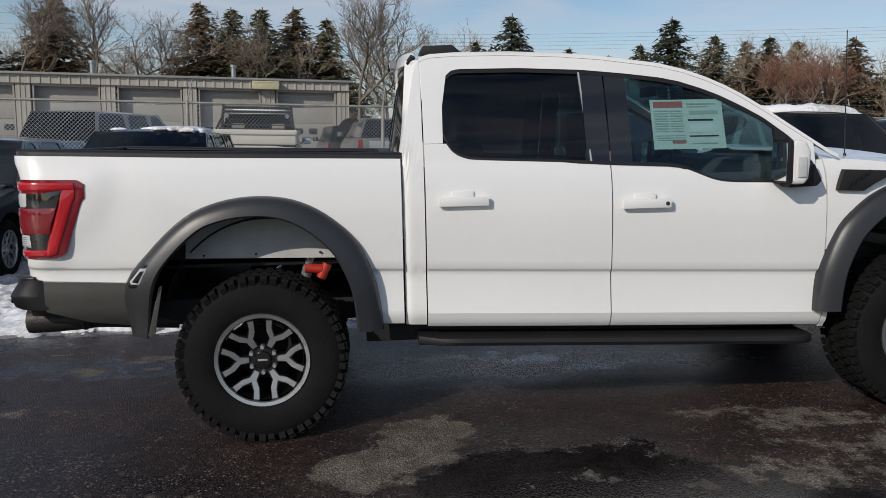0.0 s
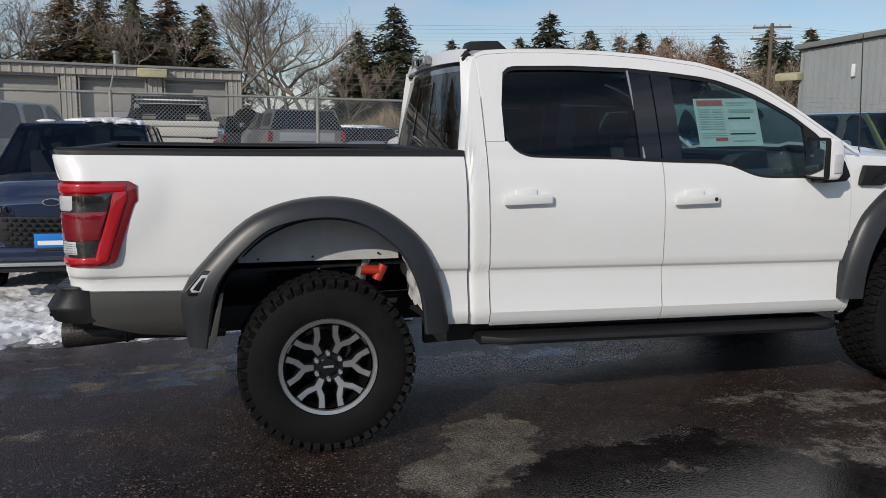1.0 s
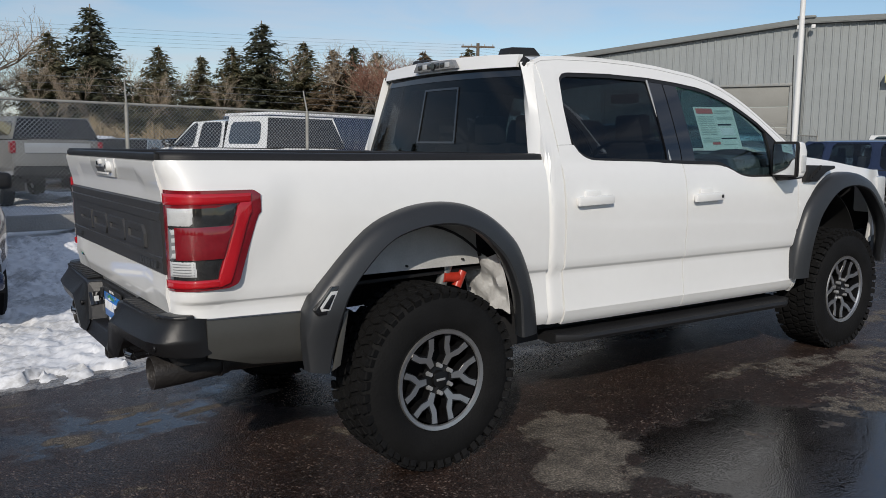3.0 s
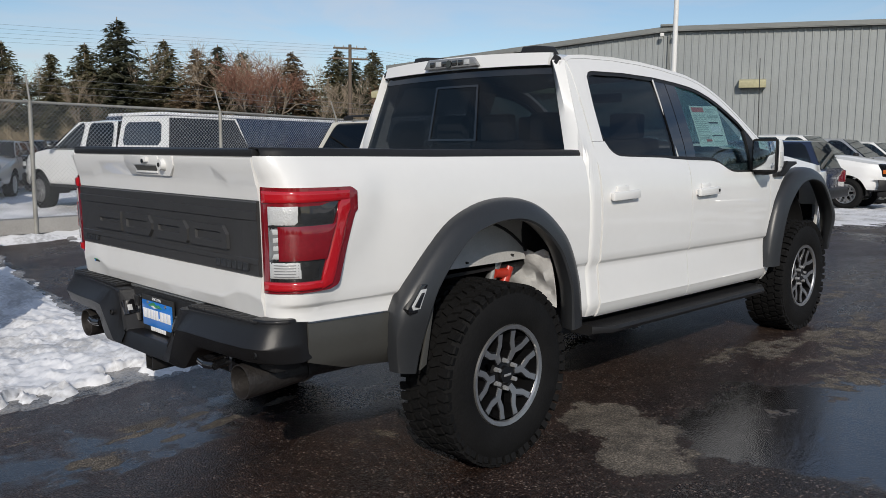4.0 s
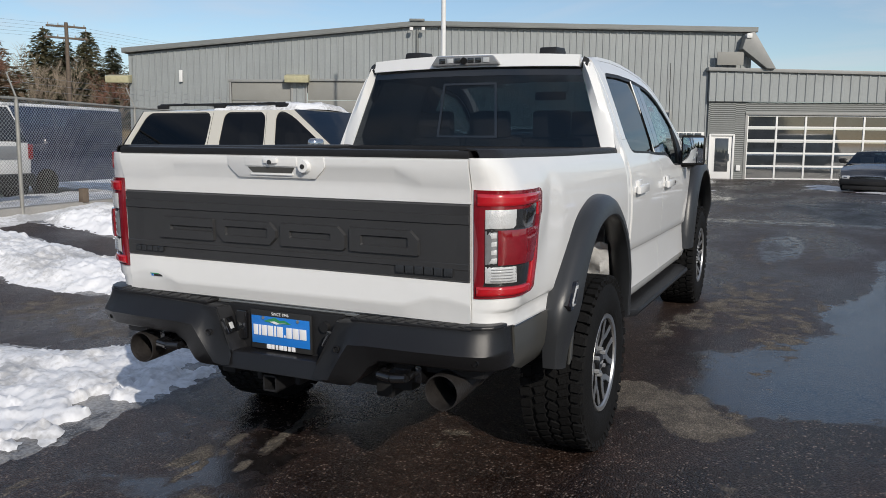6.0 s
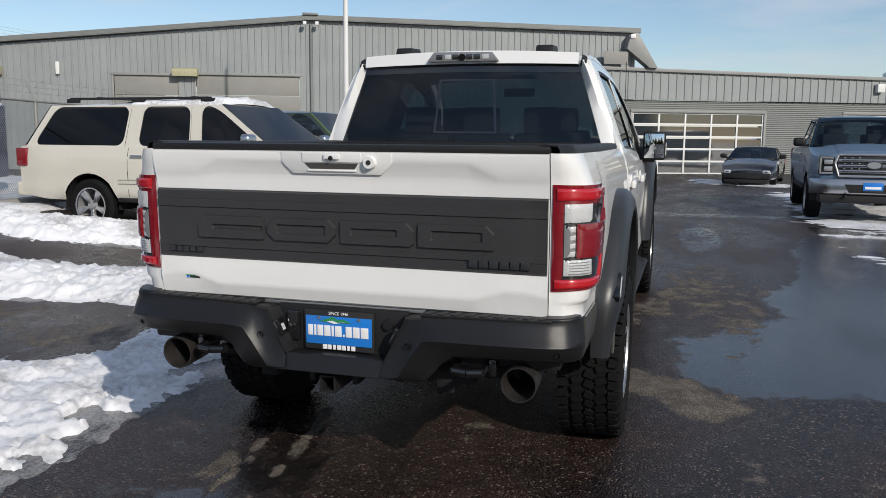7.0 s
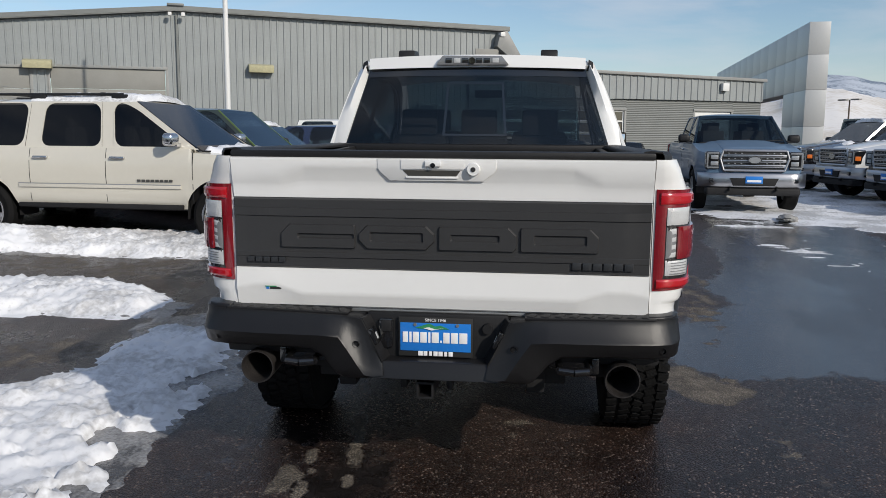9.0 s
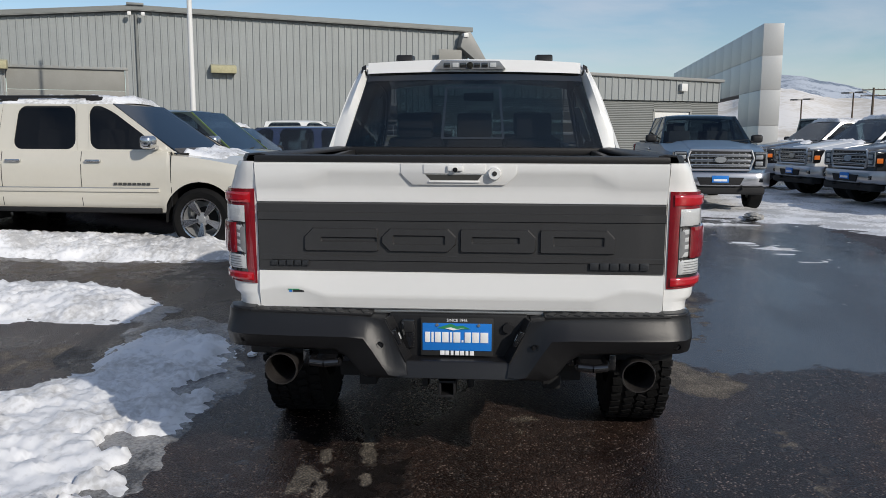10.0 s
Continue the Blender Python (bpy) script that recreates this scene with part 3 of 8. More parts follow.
def hill(name, pts, x_off, material, label, seed):
    """A range of hills: rows of (bearing in degrees, height) far out."""
    b = bmesh.new()
    f = curve(*pts)
    rows = []
    for k in range(14):
        d = x_off * (1 + 0.08 * k)
        rows.append([(d * math.cos(radians(a)), d * math.sin(radians(a)), -2 + (f(a) + 0.12 * f(a) * fbm(a * 0.2, k * 0.3, 1.0, seed)) * math.sin(min(1, k / 9) * math.pi / 2)) for a in np.arange(pts[0][0], pts[-1][0], 0.5)])
    ngrid(b, rows)
    return tagged(part(name, b, material, smooth=80), label, "hill", kind="structure")


hill("backdrop_hill", [(-70, 20), (-52, 30), (-30, 30), (-25, 31), (-22, 34), (-19.5, 41), (-18, 44), (-16, 34), (-12, 24), (-4, 4), (0, 0)], 420, HILL, "smooth snow-covered hillside beyond the lot", 3.0)
hill("backdrop_mountain", [(-75, 90), (-50, 100), (-30, 84), (-25, 88), (-22, 108), (-19.5, 130), (-17, 136), (-13, 100), (-6, 20), (0, 0)], 1150, HILLFAR, "distant mountain ridge with snow and woods, haze in their colours", 8.0)


# ---- buildings ----
def ribbed(name, x0, x1, zlo, zhi, pitch, depth, material, parent, label="", th=0.15, y0=0.0):
    """A wall of vertical ribs in the plane y = y0, facing -y."""
    b = bmesh.new()
    xs = []
    x = x0
    while x < x1 - 1e-6:
        xs += [(x, 0.0), (min(x1, x + pitch * 0.68), 0.0), (min(x1, x + pitch * 0.76), -depth), (min(x1, x + pitch * 0.92), -depth)]
        x += pitch
    xs.append((x1, 0.0))
    shell(b, [[(x, y0 + d, zlo(x)), (x, y0 + d, zhi(x))] for x, d in xs], lambda p, i, j: (0, th, 0))
    return part(name, b, material, parent, label, smooth=0)


def corrugated(name, x0, x1, z0, z1, pitch, depth, material, parent, label="", y0=0.0):
    b = bmesh.new()
    zs = []
    z = z0
    while z < z1 - 1e-6:
        zs += [(z, 0.0), (min(z1, z + pitch * 0.5), -depth)]
        z += pitch
    zs.append((z1, 0.0))
    shell(b, [[(x0, y0 + d, z), (x1, y0 + d, z)] for z, d in zs], lambda p, i, j: (0, 0.10, 0))
    return part(name, b, material, parent, label, smooth=0)


def overhead_door(parent, x0, x1, z1, rows, material, y=0.03, windows=0, glassy=False, cols=1, z0=0.0, recess=0.0):
    """A sectional door of panels, each with its own edges."""
    hgt = (z1 - z0) / rows
    for i in range(rows):
        if glassy:
            for j in range(cols):
                wd = (x1 - x0) / cols
                part("pane", boxes((((x0 + (j + 0.5) * wd), y + 0.02, z0 + (i + 0.5) * hgt), (wd - 0.10, 0.02, hgt - 0.12))), PANE, parent)
            part("rail", boxes((((x0 + x1) / 2, y, z0 + i * hgt + 0.04), (x1 - x0, 0.06, 0.09), 0.01)), WINFRAME, parent)
        else:
            part("door_panel", boxes((((x0 + x1) / 2, y, z0 + (i + 0.5) * hgt), (x1 - x0, 0.06, hgt - 0.012), 0.008)), material, parent)
            if windows and i == windows:
                for j in range(4):
                    part("pane", boxes(((x0 + (x1 - x0) * (0.14 + 0.24 * j), y - 0.032, z0 + (i + 0.5) * hgt), (0.36, 0.012, 0.24), 0.004)), PANE, parent)
    if glassy:
        part("rail", boxes((((x0 + x1) / 2, y, z1 - 0.03), (x1 - x0, 0.06, 0.09), 0.01)), WINFRAME, parent)
        for j in range(cols + 1):
            part("stile", boxes(((x0 + (x1 - x0) * j / cols, y - 0.004, (z0 + z1) / 2), (0.09, 0.06, z1 - z0), 0.01)), WINFRAME, parent)
    if recess:
        for xx in (x0 + 0.03, x1 - 0.03):
            part("door_reveal", boxes(((xx, y - recess / 2, (z0 + z1) / 2), (0.06, recess, z1 - z0))), material, parent)
        part("door_head", boxes((((x0 + x1) / 2, y - recess / 2, z1 - 0.03), (x1 - x0 - 0.12, recess, 0.06))), material, parent)
        return
    for a, c, w_, h_ in ((x0 - 0.08, (z0 + z1) / 2, 0.12, z1 - z0 + 0.1), (x1 + 0.08, (z0 + z1) / 2, 0.12, z1 - z0 + 0.1)):
        part("door_jamb", boxes(((a, y - 0.06, c), (w_, 0.10, h_), 0.01)), TRIMGREY, parent)
    part("door_head", boxes((((x0 + x1) / 2, y - 0.07, z1 + 0.06), (x1 - x0 + 0.28, 0.12, 0.12), 0.01)), TRIMGREY, parent)


WH = pose(36.6, 1.3, -0.03, 0, 0, -66)
warehouse = thing("warehouse", WH, "large grey ribbed-metal warehouse with a low gable roof", "building")
top = curve((-29.0, 5.62), (-15.5, 6.93), (-0.1, 6.74))
# wall pieces round the two big doors
for a, c, lo, hi in ((-29.0, -24.35, 0, 9), (-24.35, -15.95, 4.45, 9), (-21.4, -20.75, 0, 4.45), (-15.95, -0.1, 1.62, 9)):
    ribbed("wall_siding", a, c, lambda x: lo, lambda x: min(hi, top(x)), 0.305, 0.035, SIDING, warehouse)
overhead_door(warehouse, -24.25, -21.48, 4.36, 5, DOORTAUPE, 0.10)
overhead_door(warehouse, -20.66, -16.05, 4.42, 5, DOORTAUPE, 0.10)
b = bmesh.new()
shell(b, [[(x, y, top(x) + 0.02) for y in (-0.28, 0.5, 18.0, 34.0)] for x in (-29.3, -15.5, 0.15)], lambda p, i, j: (0, 0, 0.20))
part("roof", b, TRIMGREY, warehouse, "grey metal roof edge")
b = bmesh.new()
shell(b, [[(x, -0.30, top(x) + 0.05), (x, -0.30, top(x) + 0.24)] for x in (-29.3, -15.5, 0.15)], lambda p, i, j: (0, 0.04, 0))
part("roof_trim", b, SIDING2, warehouse)
part("ridge_cap", boxes(((-15.5, -0.25, 7.2), (0.7, 0.3, 0.10), 0.02)), SIDING2, warehouse)
for xx in (-15.75, -15.2):
    part("floodlight", boxes(((xx, -0.42, 6.78), (0.16, 0.20, 0.16), 0.03)), WINFRAME, warehouse, "small white floodlight")
part("floodlight", boxes(((-0.35, -0.5, 6.55), (0.26, 0.35, 0.22), 0.05)), WINFRAME, warehouse, "white floodlight at the roof corner")
for xx in (-29.0, -0.1):
    part("side_wall", boxes(((xx, 17, 2.8), (0.2, 34, 5.6))), SIDING, warehouse)
part("downpipe", rod(bmesh.new(), (-15.5, -0.08, 0.1), (-15.5, -0.08, 6.8), 0.045, n=10), SIDING2, warehouse)
part("vent_pipe", boxes(((-26.6, -0.10, 4.6), (0.16, 0.14, 0.55), 0.03)), WINFRAME, warehouse)
# weathered wall-pack lamps
for xx, zz in ((-21.1, 4.52), (-11.9, 4.60), (-29.5, 4.45)):
    b = bmesh.new()
    prism(b, [(-0.02, -0.18), (-0.45, -0.20), (-0.50, 0.10), (-0.02, 0.20)], lambda u, v, w: (xx - 0.55 + w, u, zz + v), 1.1, 0.02)
    part("wall_lamp", b, YELLOWLAMP, warehouse, "faded yellow box lamp")
# air conditioner, glass blocks and block base
b = boxes(((-4.1, -0.22, 2.76), (0.86, 0.45, 0.86), 0.03))
part("air_conditioner", b, TRIMGREY, warehouse, "boxy wall air conditioner")
part("grille", boxes(((-4.1, -0.455, 2.76), (0.66, 0.02, 0.66), 0.01)), PANE, warehouse)
part("block_base", boxes(((-8.9, 0.0, 0.80), (14.1, 0.26, 1.64), 0.01)), BLOCK, warehouse, "yellowish painted block base")
for i in range(9):
    for j in range(2):
        part("glass_block", boxes(((-5.2 + 0.36 * i, -0.14, 1.80 + 0.25 * j), (0.31, 0.06, 0.21), 0.02)), PANE, warehouse)
part("block_surround", boxes(((-3.75, -0.06, 1.92), (3.45, 0.10, 0.56), 0.01)), WINFRAME, warehouse)
part("meter_box", boxes(((-2.75, -0.25, 0.30), (0.50, 0.30, 0.36), 0.02)), WINFRAME, warehouse)
# slanted canopy at the corner
b = bmesh.new()
prism(b, [(-0.45, 6.66), (-0.1, 6.73), (0.95, 5.1), (0.55, 5.1), (-0.62, 5.98)], lambda u, v, w: (u, -0.05 - w, v), 0.55, 0.02)
part("corner_canopy", b, TRIMGREY, warehouse, "slanted metal canopy end")
part("canopy_soffit", boxes(((-1.1, -0.45, 5.55), (1.2, 0.05, 0.60), 0.01)), DOORTAUPE, warehouse)

annex = thing("service_building", WH, "low grey corrugated service bay with a glazed overhead door", "building")
ribbed("upper_siding", -1.92, 15.3, lambda x: 3.62, lambda x: lerp(5.02, 4.72, (x + 1.9) / 17.2), 0.41, 0.04, SIDING, annex, th=0.2, y0=-0.25)
part("parapet_cap", boxes(((6.7, -0.15, 4.93), (17.5, 0.5, 0.16), 0.02, Matrix.Rotation(radians(1.0), 4, "Y"))), TRIMGREY, annex)
for a, c, z0, z1 in ((-1.88, -1.80, 0, 3.6), (-0.62, -0.16, 0, 3.6), (-1.80, -0.62, 2.14, 3.6), (-0.16, 6.86, 3.10, 3.6), (6.86, 11.0, 0, 3.6), (11.0, 13.45, 3.10, 3.6), (13.45, 15.3, 0, 3.6)):
    corrugated("lower_siding", a, c, z0, z1, 0.095, 0.022, SIDING2, annex, y0=-0.12)
overhead_door(annex, -0.02, 6.74, 3.02, 5, WINFRAME, -0.05, glassy=True, cols=5)
overhead_door(annex, 11.1, 13.36, 3.04, 5, WINFRAME, -0.05)
part("door_frame", boxes(((-1.76, -0.14, 1.06), (0.09, 0.12, 2.12), 0.01), ((-0.66, -0.14, 1.06), (0.09, 0.12, 2.12), 0.01), ((-1.21, -0.14, 2.09), (1.1, 0.12, 0.09), 0.01)), WINFRAME, annex)
part("glass_door", boxes(((-1.21, -0.10, 1.04), (0.98, 0.05, 2.0), 0.01)), WINFRAME, annex, "white-framed glass door")
part("door_pane", boxes(((-1.19, -0.13, 1.15), (0.62, 0.02, 1.55), 0.005)), PANE, annex)
part("door_pull", boxes(((-0.84, -0.17, 1.05), (0.03, 0.05, 0.34), 0.01)), STEEL, annex)
part("side_wall", boxes(((15.25, 8, 2.35), (0.2, 16, 4.7))), SIDING2, annex)
part("flat_roof", boxes(((6.7, 8, 4.6), (17.0, 16, 0.1))), TRIMGREY, annex)
part("wall_box", boxes(((12.7, -0.40, 4.35), (0.4, 0.25, 0.42), 0.03)), WINFRAME, annex)
part("socket_box", boxes(((-0.40, -0.18, 0.55), (0.20, 0.10, 0.26), 0.02)), WINFRAME, annex)

# tall silver-panelled entrance wall beyond it
PY = pose(52.3, -18.7, -0.2, 0, 0, -4.5)
pylon = thing("entrance_wall", PY, "tall silver panelled showroom entrance wall", "building")
# x runs from the near end to the far end
for i in range(13):
    x0, x1 = i * 3.4, (i + 1) * 3.4 - 0.014
    for z0, z1 in ((0.0, 2.6), (2.6, 5.0), (5.0, 7.3), (7.3, 9.4)):
        if i > 1 and z1 < 5.1:
            continue
        part("cladding_panel", boxes((((x0 + x1) / 2, 0, (z0 + z1) / 2), (x1 - x0, 1.3, z1 - z0 - 0.014), 0.006)), PANEL, pylon)

GARAGE_M = pose(-0.33, 29.4, 0.25, 0, 0, 8)
garage = thing("garage_row", GARAGE_M, "long low taupe garage row with sectional overhead doors", "building")
ribbed("parapet_siding", -36, 0.0, lambda x: 3.34, lambda x: 3.68, 0.36, 0.03, GARAGE, garage, y0=-0.10)
part("parapet_cap", boxes(((-18, -0.02, 3.715), (36.3, 0.45, 0.09), 0.02)), TRIMGREY, garage)
part("flat_roof", boxes(((-18, 4.1, 3.62), (36, 8, 0.1))), TRIMGREY, garage)
edge0 = 0.0
for k in range(12):
    x1 = -0.55 - 3.08 * k
    x0 = x1 - 2.45
    overhead_door(garage, x0, x1, 3.30, 5, GARAGEDOOR, 0.42, windows=2, recess=0.40)
    ribbed("pier_siding", x1 + 0.04, edge0, lambda x: 0.0, lambda x: 3.36, 0.18, 0.025, GARAGE, garage)
    part("lintel", boxes((((x0 + x1) / 2, 0.06, 3.35), (2.5, 0.12, 0.10), 0.01)), GARAGE, garage)
    edge0 = x0 - 0.04
part("side_wall", boxes(((-0.05, 4.1, 1.8), (0.14, 8, 3.6), 0.01)), GARAGE, garage)
part("wall_lamp", boxes(((-3.42, -0.28, 3.47), (1.08, 0.30, 0.34), 0.04)), YELLOWLAMP, garage, "faded yellow box lamp")
for xx in (-15.6, -10.2, -4.7):
    part("roof_flue", rod(rod(bmesh.new(), (xx, 1, 3.6), (xx, 1, 4.25), 0.10, n=12), (xx, 1, 4.25), (xx, 1, 4.35), 0.14, n=12), STEEL, garage)

# ---- chain-link fence ----
fence = thing("chain_link_fence", Matrix(), "galvanised chain-link fence with barbed-wire arms", "fence")


def fence_y(x):
    return 7.79 + 0.125 * (x - 0.73) + 0.55 * smooth01(3.7, 7.5, x)


POSTS = [0.73 + 2.97 * k for k in range(-9, 9)]
RAIL_Z = 2.13
for x in POSTS:
    y, z = fence_y(x), ground_z(x, fence_y(x))
    b = rod(bmesh.new(), (x, y, z - 0.1), (x, y, RAIL_Z + 0.02), 0.028, n=12)
    rod(b, (x, y, RAIL_Z + 0.02), (x + 0.04, y + 0.22, RAIL_Z + 0.36), 0.014, 0.010, n=8)
    part("post", b, GALV, fence)
for x0, x1 in zip(POSTS, POSTS[1:]):
    p0, p1 = Vector((x0, fence_y(x0), RAIL_Z - 1.78)), Vector((x1, fence_y(x1), RAIL_Z - 1.78))
    part("top_rail", rod(bmesh.new(), p0 + Vector((0, 0, 1.78)), p1 + Vector((0, 0, 1.78)), 0.019, n=10), GALV, fence)
    b = bmesh.new()
    for k in range(3):
        o = Vector((0.04, 0.22, 0.34)) * (0.35 + 0.3 * k) + Vector((0, 0, 1.80))
        rod(b, p0 + o, p1 + o, 0.0022, n=4)
    tagged(part("barbed_wire", b, STEEL, fence), kind="stuff")
    b = bmesh.new()
    d, up, pitch, hgt = (p1 - p0), Vector((0, 0, 1)), 0.058, 1.72
    ln = d.length
    d = d / ln
    verts, faces = [], []
    n = int((ln + hgt) / pitch)
    for sgn in (1, -1):
        for i in range(n):
            s0 = i * pitch - (hgt if sgn > 0 else 0)
            a, c = s0, s0 + sgn * hgt
            za, zc = 0.05, 0.05 + hgt
            lo, hi = (a, c) if a < c else (c, a)
            if hi < 0 or lo > ln:
                continue
            def clip(u):
                u2 = min(ln, max(0, u))
                return u2, za + (zc - za) * abs(u2 - a) / hgt
            ua, va = clip(a)
            uc, vc = clip(c)
            q0, q1 = p0 + d * ua + up * va, p0 + d * uc + up * vc
            k = len(verts)
            t = Vector((0, 0.0026, 0))
            w_ = (q1 - q0).normalized().cross(Vector((0, 1, 0))) * 0.0022
            verts += [q0 + t, q0 - t + w_, q0 - t - w_, q1 + t, q1 - t + w_, q1 - t - w_]
            faces += [(k, k + 1, k + 4, k + 3), (k + 1, k + 2, k + 5, k + 4), (k + 2, k, k + 3, k + 5)]
    b.free()
    me = bpy.data.meshes.new("mesh_wire")
    me.from_pydata(verts, [], faces)
    me.materials.append(STEEL)
    ob = new("mesh_wire", me)
    ob.parent = fence
    tagged(ob, "woven wire mesh", kind="stuff")
beam = part("timber_curb", boxes(((2.2, fence_y(2.2) + 0.10, ground_z(2.2, 8) + 0.10), (9.0, 0.22, 0.20), 0.02, Matrix.Rotation(radians(7), 4, "Z"))), CONCRETE)
tagged(beam, "grey weathered curb beam under the fence", "curb")
for x in (1.8, 4.9):
    tagged(part("timber_stub", boxes(((x, fence_y(x) - 0.12, ground_z(x, 8) + 0.22), (0.11, 0.10, 0.22), 0.01)), WOOD), "short wooden stub against the curb beam", "post", group="stubs")

# ---- poles ----
flag = thing("flagpole", pose(19.0, 8.8, 0.1), "tall white metal flagpole", "pole")
part("shaft", rod(bmesh.new(), (0, 0, 0), (0, 0, 12.0), 0.085, 0.055, 16), WINFRAME, flag)
part("base_collar", rod(bmesh.new(), (0, 0, 0), (0, 0, 0.2), 0.2, 0.12, 16), STEEL, flag)


def utility_pole(x, y, h, turn, scale=1.0):
    p = thing("utility_pole", pose(x, y, 0, 0, 0, turn), "weathered wooden utility pole with crossarms", "pole", group="utility poles")
    part("shaft", rod(bmesh.new(), (0, 0, 0), (0, 0, h), 0.17 * scale, 0.11 * scale, 10), WOOD, p)
    for dz, hw in ((0.25, 1.15), (0.95, 1.25)):
        part("crossarm", boxes(((0, 0, h - dz), (2 * hw * scale, 0.10, 0.12), 0.01)), WOOD, p)
        for q in (-0.9, -0.4, 0.4, 0.9):
            part("insulator", rod(bmesh.new(), (q * hw * scale, 0, h - dz + 0.05), (q * hw * scale, 0, h - dz + 0.2), 0.04, 0.02, 8), CONCRETE, p)


utility_pole(32.5, 41.0, 8.75, -30)
utility_pole(95.8, -44.8, 7.5, 66, 1.1)
for x, y, h in ((79.9, -30.8, 5.4), (78.2, -35.1, 6.0)):
    lp = thing("street_lamp", pose(x, y, 0, 0, 0, 30), "parking-lot light pole with flat double heads", "street lamp", group="lot lights")
    part("shaft", rod(bmesh.new(), (0, 0, 0), (0, 0, h), 0.10, 0.07, 10), WOOD, lp)
    for q in (-0.75, 0.75):
        part("lamp_head", boxes(((q, 0, h), (0.95, 0.5, 0.14), 0.04)), CONCRETE, lp)

# overhead wires
wires = bmesh.new()
for k in range(5):
    for (a, c) in (((-40, 52, 8.2 + 0.3 * k), (32.5, 41.0, 7.8 + 0.2 * k)), ((32.5, 41.0, 7.8 + 0.2 * k), (75, 34, 8.6 + 0.25 * k))):
        pts = [Vector(a).lerp(Vector(c), i / 10) - Vector((0, 0, 1.0 * math.sin(math.pi * i / 10))) for i in range(11)]
        for p, q in zip(pts, pts[1:]):
            rod(wires, p, q, 0.006, n=3, caps=False)
tagged(part("power_line", wires, FASCIA), "thin dark overhead power lines", "cable", kind="stuff")


# ---- trees ----
def conifer_meshes(seed, h, material, dens=1.0, slim=0.30):
    """A trunk, and a crown of many drooping needle sprays in uneven whorls."""
    rnd = random.Random(seed)
    t = bmesh.new()
    rod(t, (0, 0, 0), (0, 0, h), 0.018 * h, 0.004 * h, 8)
    verts, faces = [], []
    z = h * 0.07
    while z < h * 0.985:
        f = z / h
        reach = h * slim * (1 - f) ** 0.86 * (0.7 + 0.3 * min(1, f * 6)) + 0.12
        n = max(6, int(8 + 14 * (1 - f)))
        for _ in range(n):
            a = rnd.uniform(0, 2 * math.pi)
            rr = reach * rnd.uniform(0.62, 1.12) * (1 + 0.12 * math.sin(3 * a + seed))
            droop = rnd.uniform(0.10, 0.38)
            segs = max(3, int(rr / 0.20))
            for i in range(segs):
                u = (i + rnd.uniform(0.3, 1.0)) / segs
                cx, cy, cz = math.cos(a) * rr * u, math.sin(a) * rr * u, z - droop * rr * u * (1.15 - 0.45 * u)
                for _k in range(2):
                    b1 = a + rnd.uniform(-1.2, 1.2)
                    ln, wd = rnd.uniform(0.30, 0.62), rnd.uniform(0.10, 0.20)
                    ox, oy, oz = rnd.uniform(-0.10, 0.10), rnd.uniform(-0.10, 0.10), rnd.uniform(-0.12, 0.12)
                    k = len(verts)
                    dx, dy, dz = math.cos(b1) * ln, math.sin(b1) * ln, rnd.uniform(-0.55, 0.25) * ln
                    px, py = -math.sin(b1) * wd, math.cos(b1) * wd
                    verts += [(cx + ox - px, cy + oy - py, cz + oz), (cx + ox + px, cy + oy + py, cz + oz + rnd.uniform(-0.12, 0.12)), (cx + ox + dx, cy + oy + dy, cz + oz + dz)]
                    faces.append((k, k + 1, k + 2))
        z += h * rnd.uniform(0.016, 0.026)
    me = bpy.data.meshes.new("crown")
    me.from_pydata(verts, [], faces)
    me.materials.append(material)
    return t, me


def conifer(seed, h, material, slim=0.30):
    root = new("conifer")
    t, me = conifer_meshes(seed, h, material, slim=slim)
    part("trunk", t, BARK, root)
    crown = new("crown", me)
    crown.parent = root
    return root


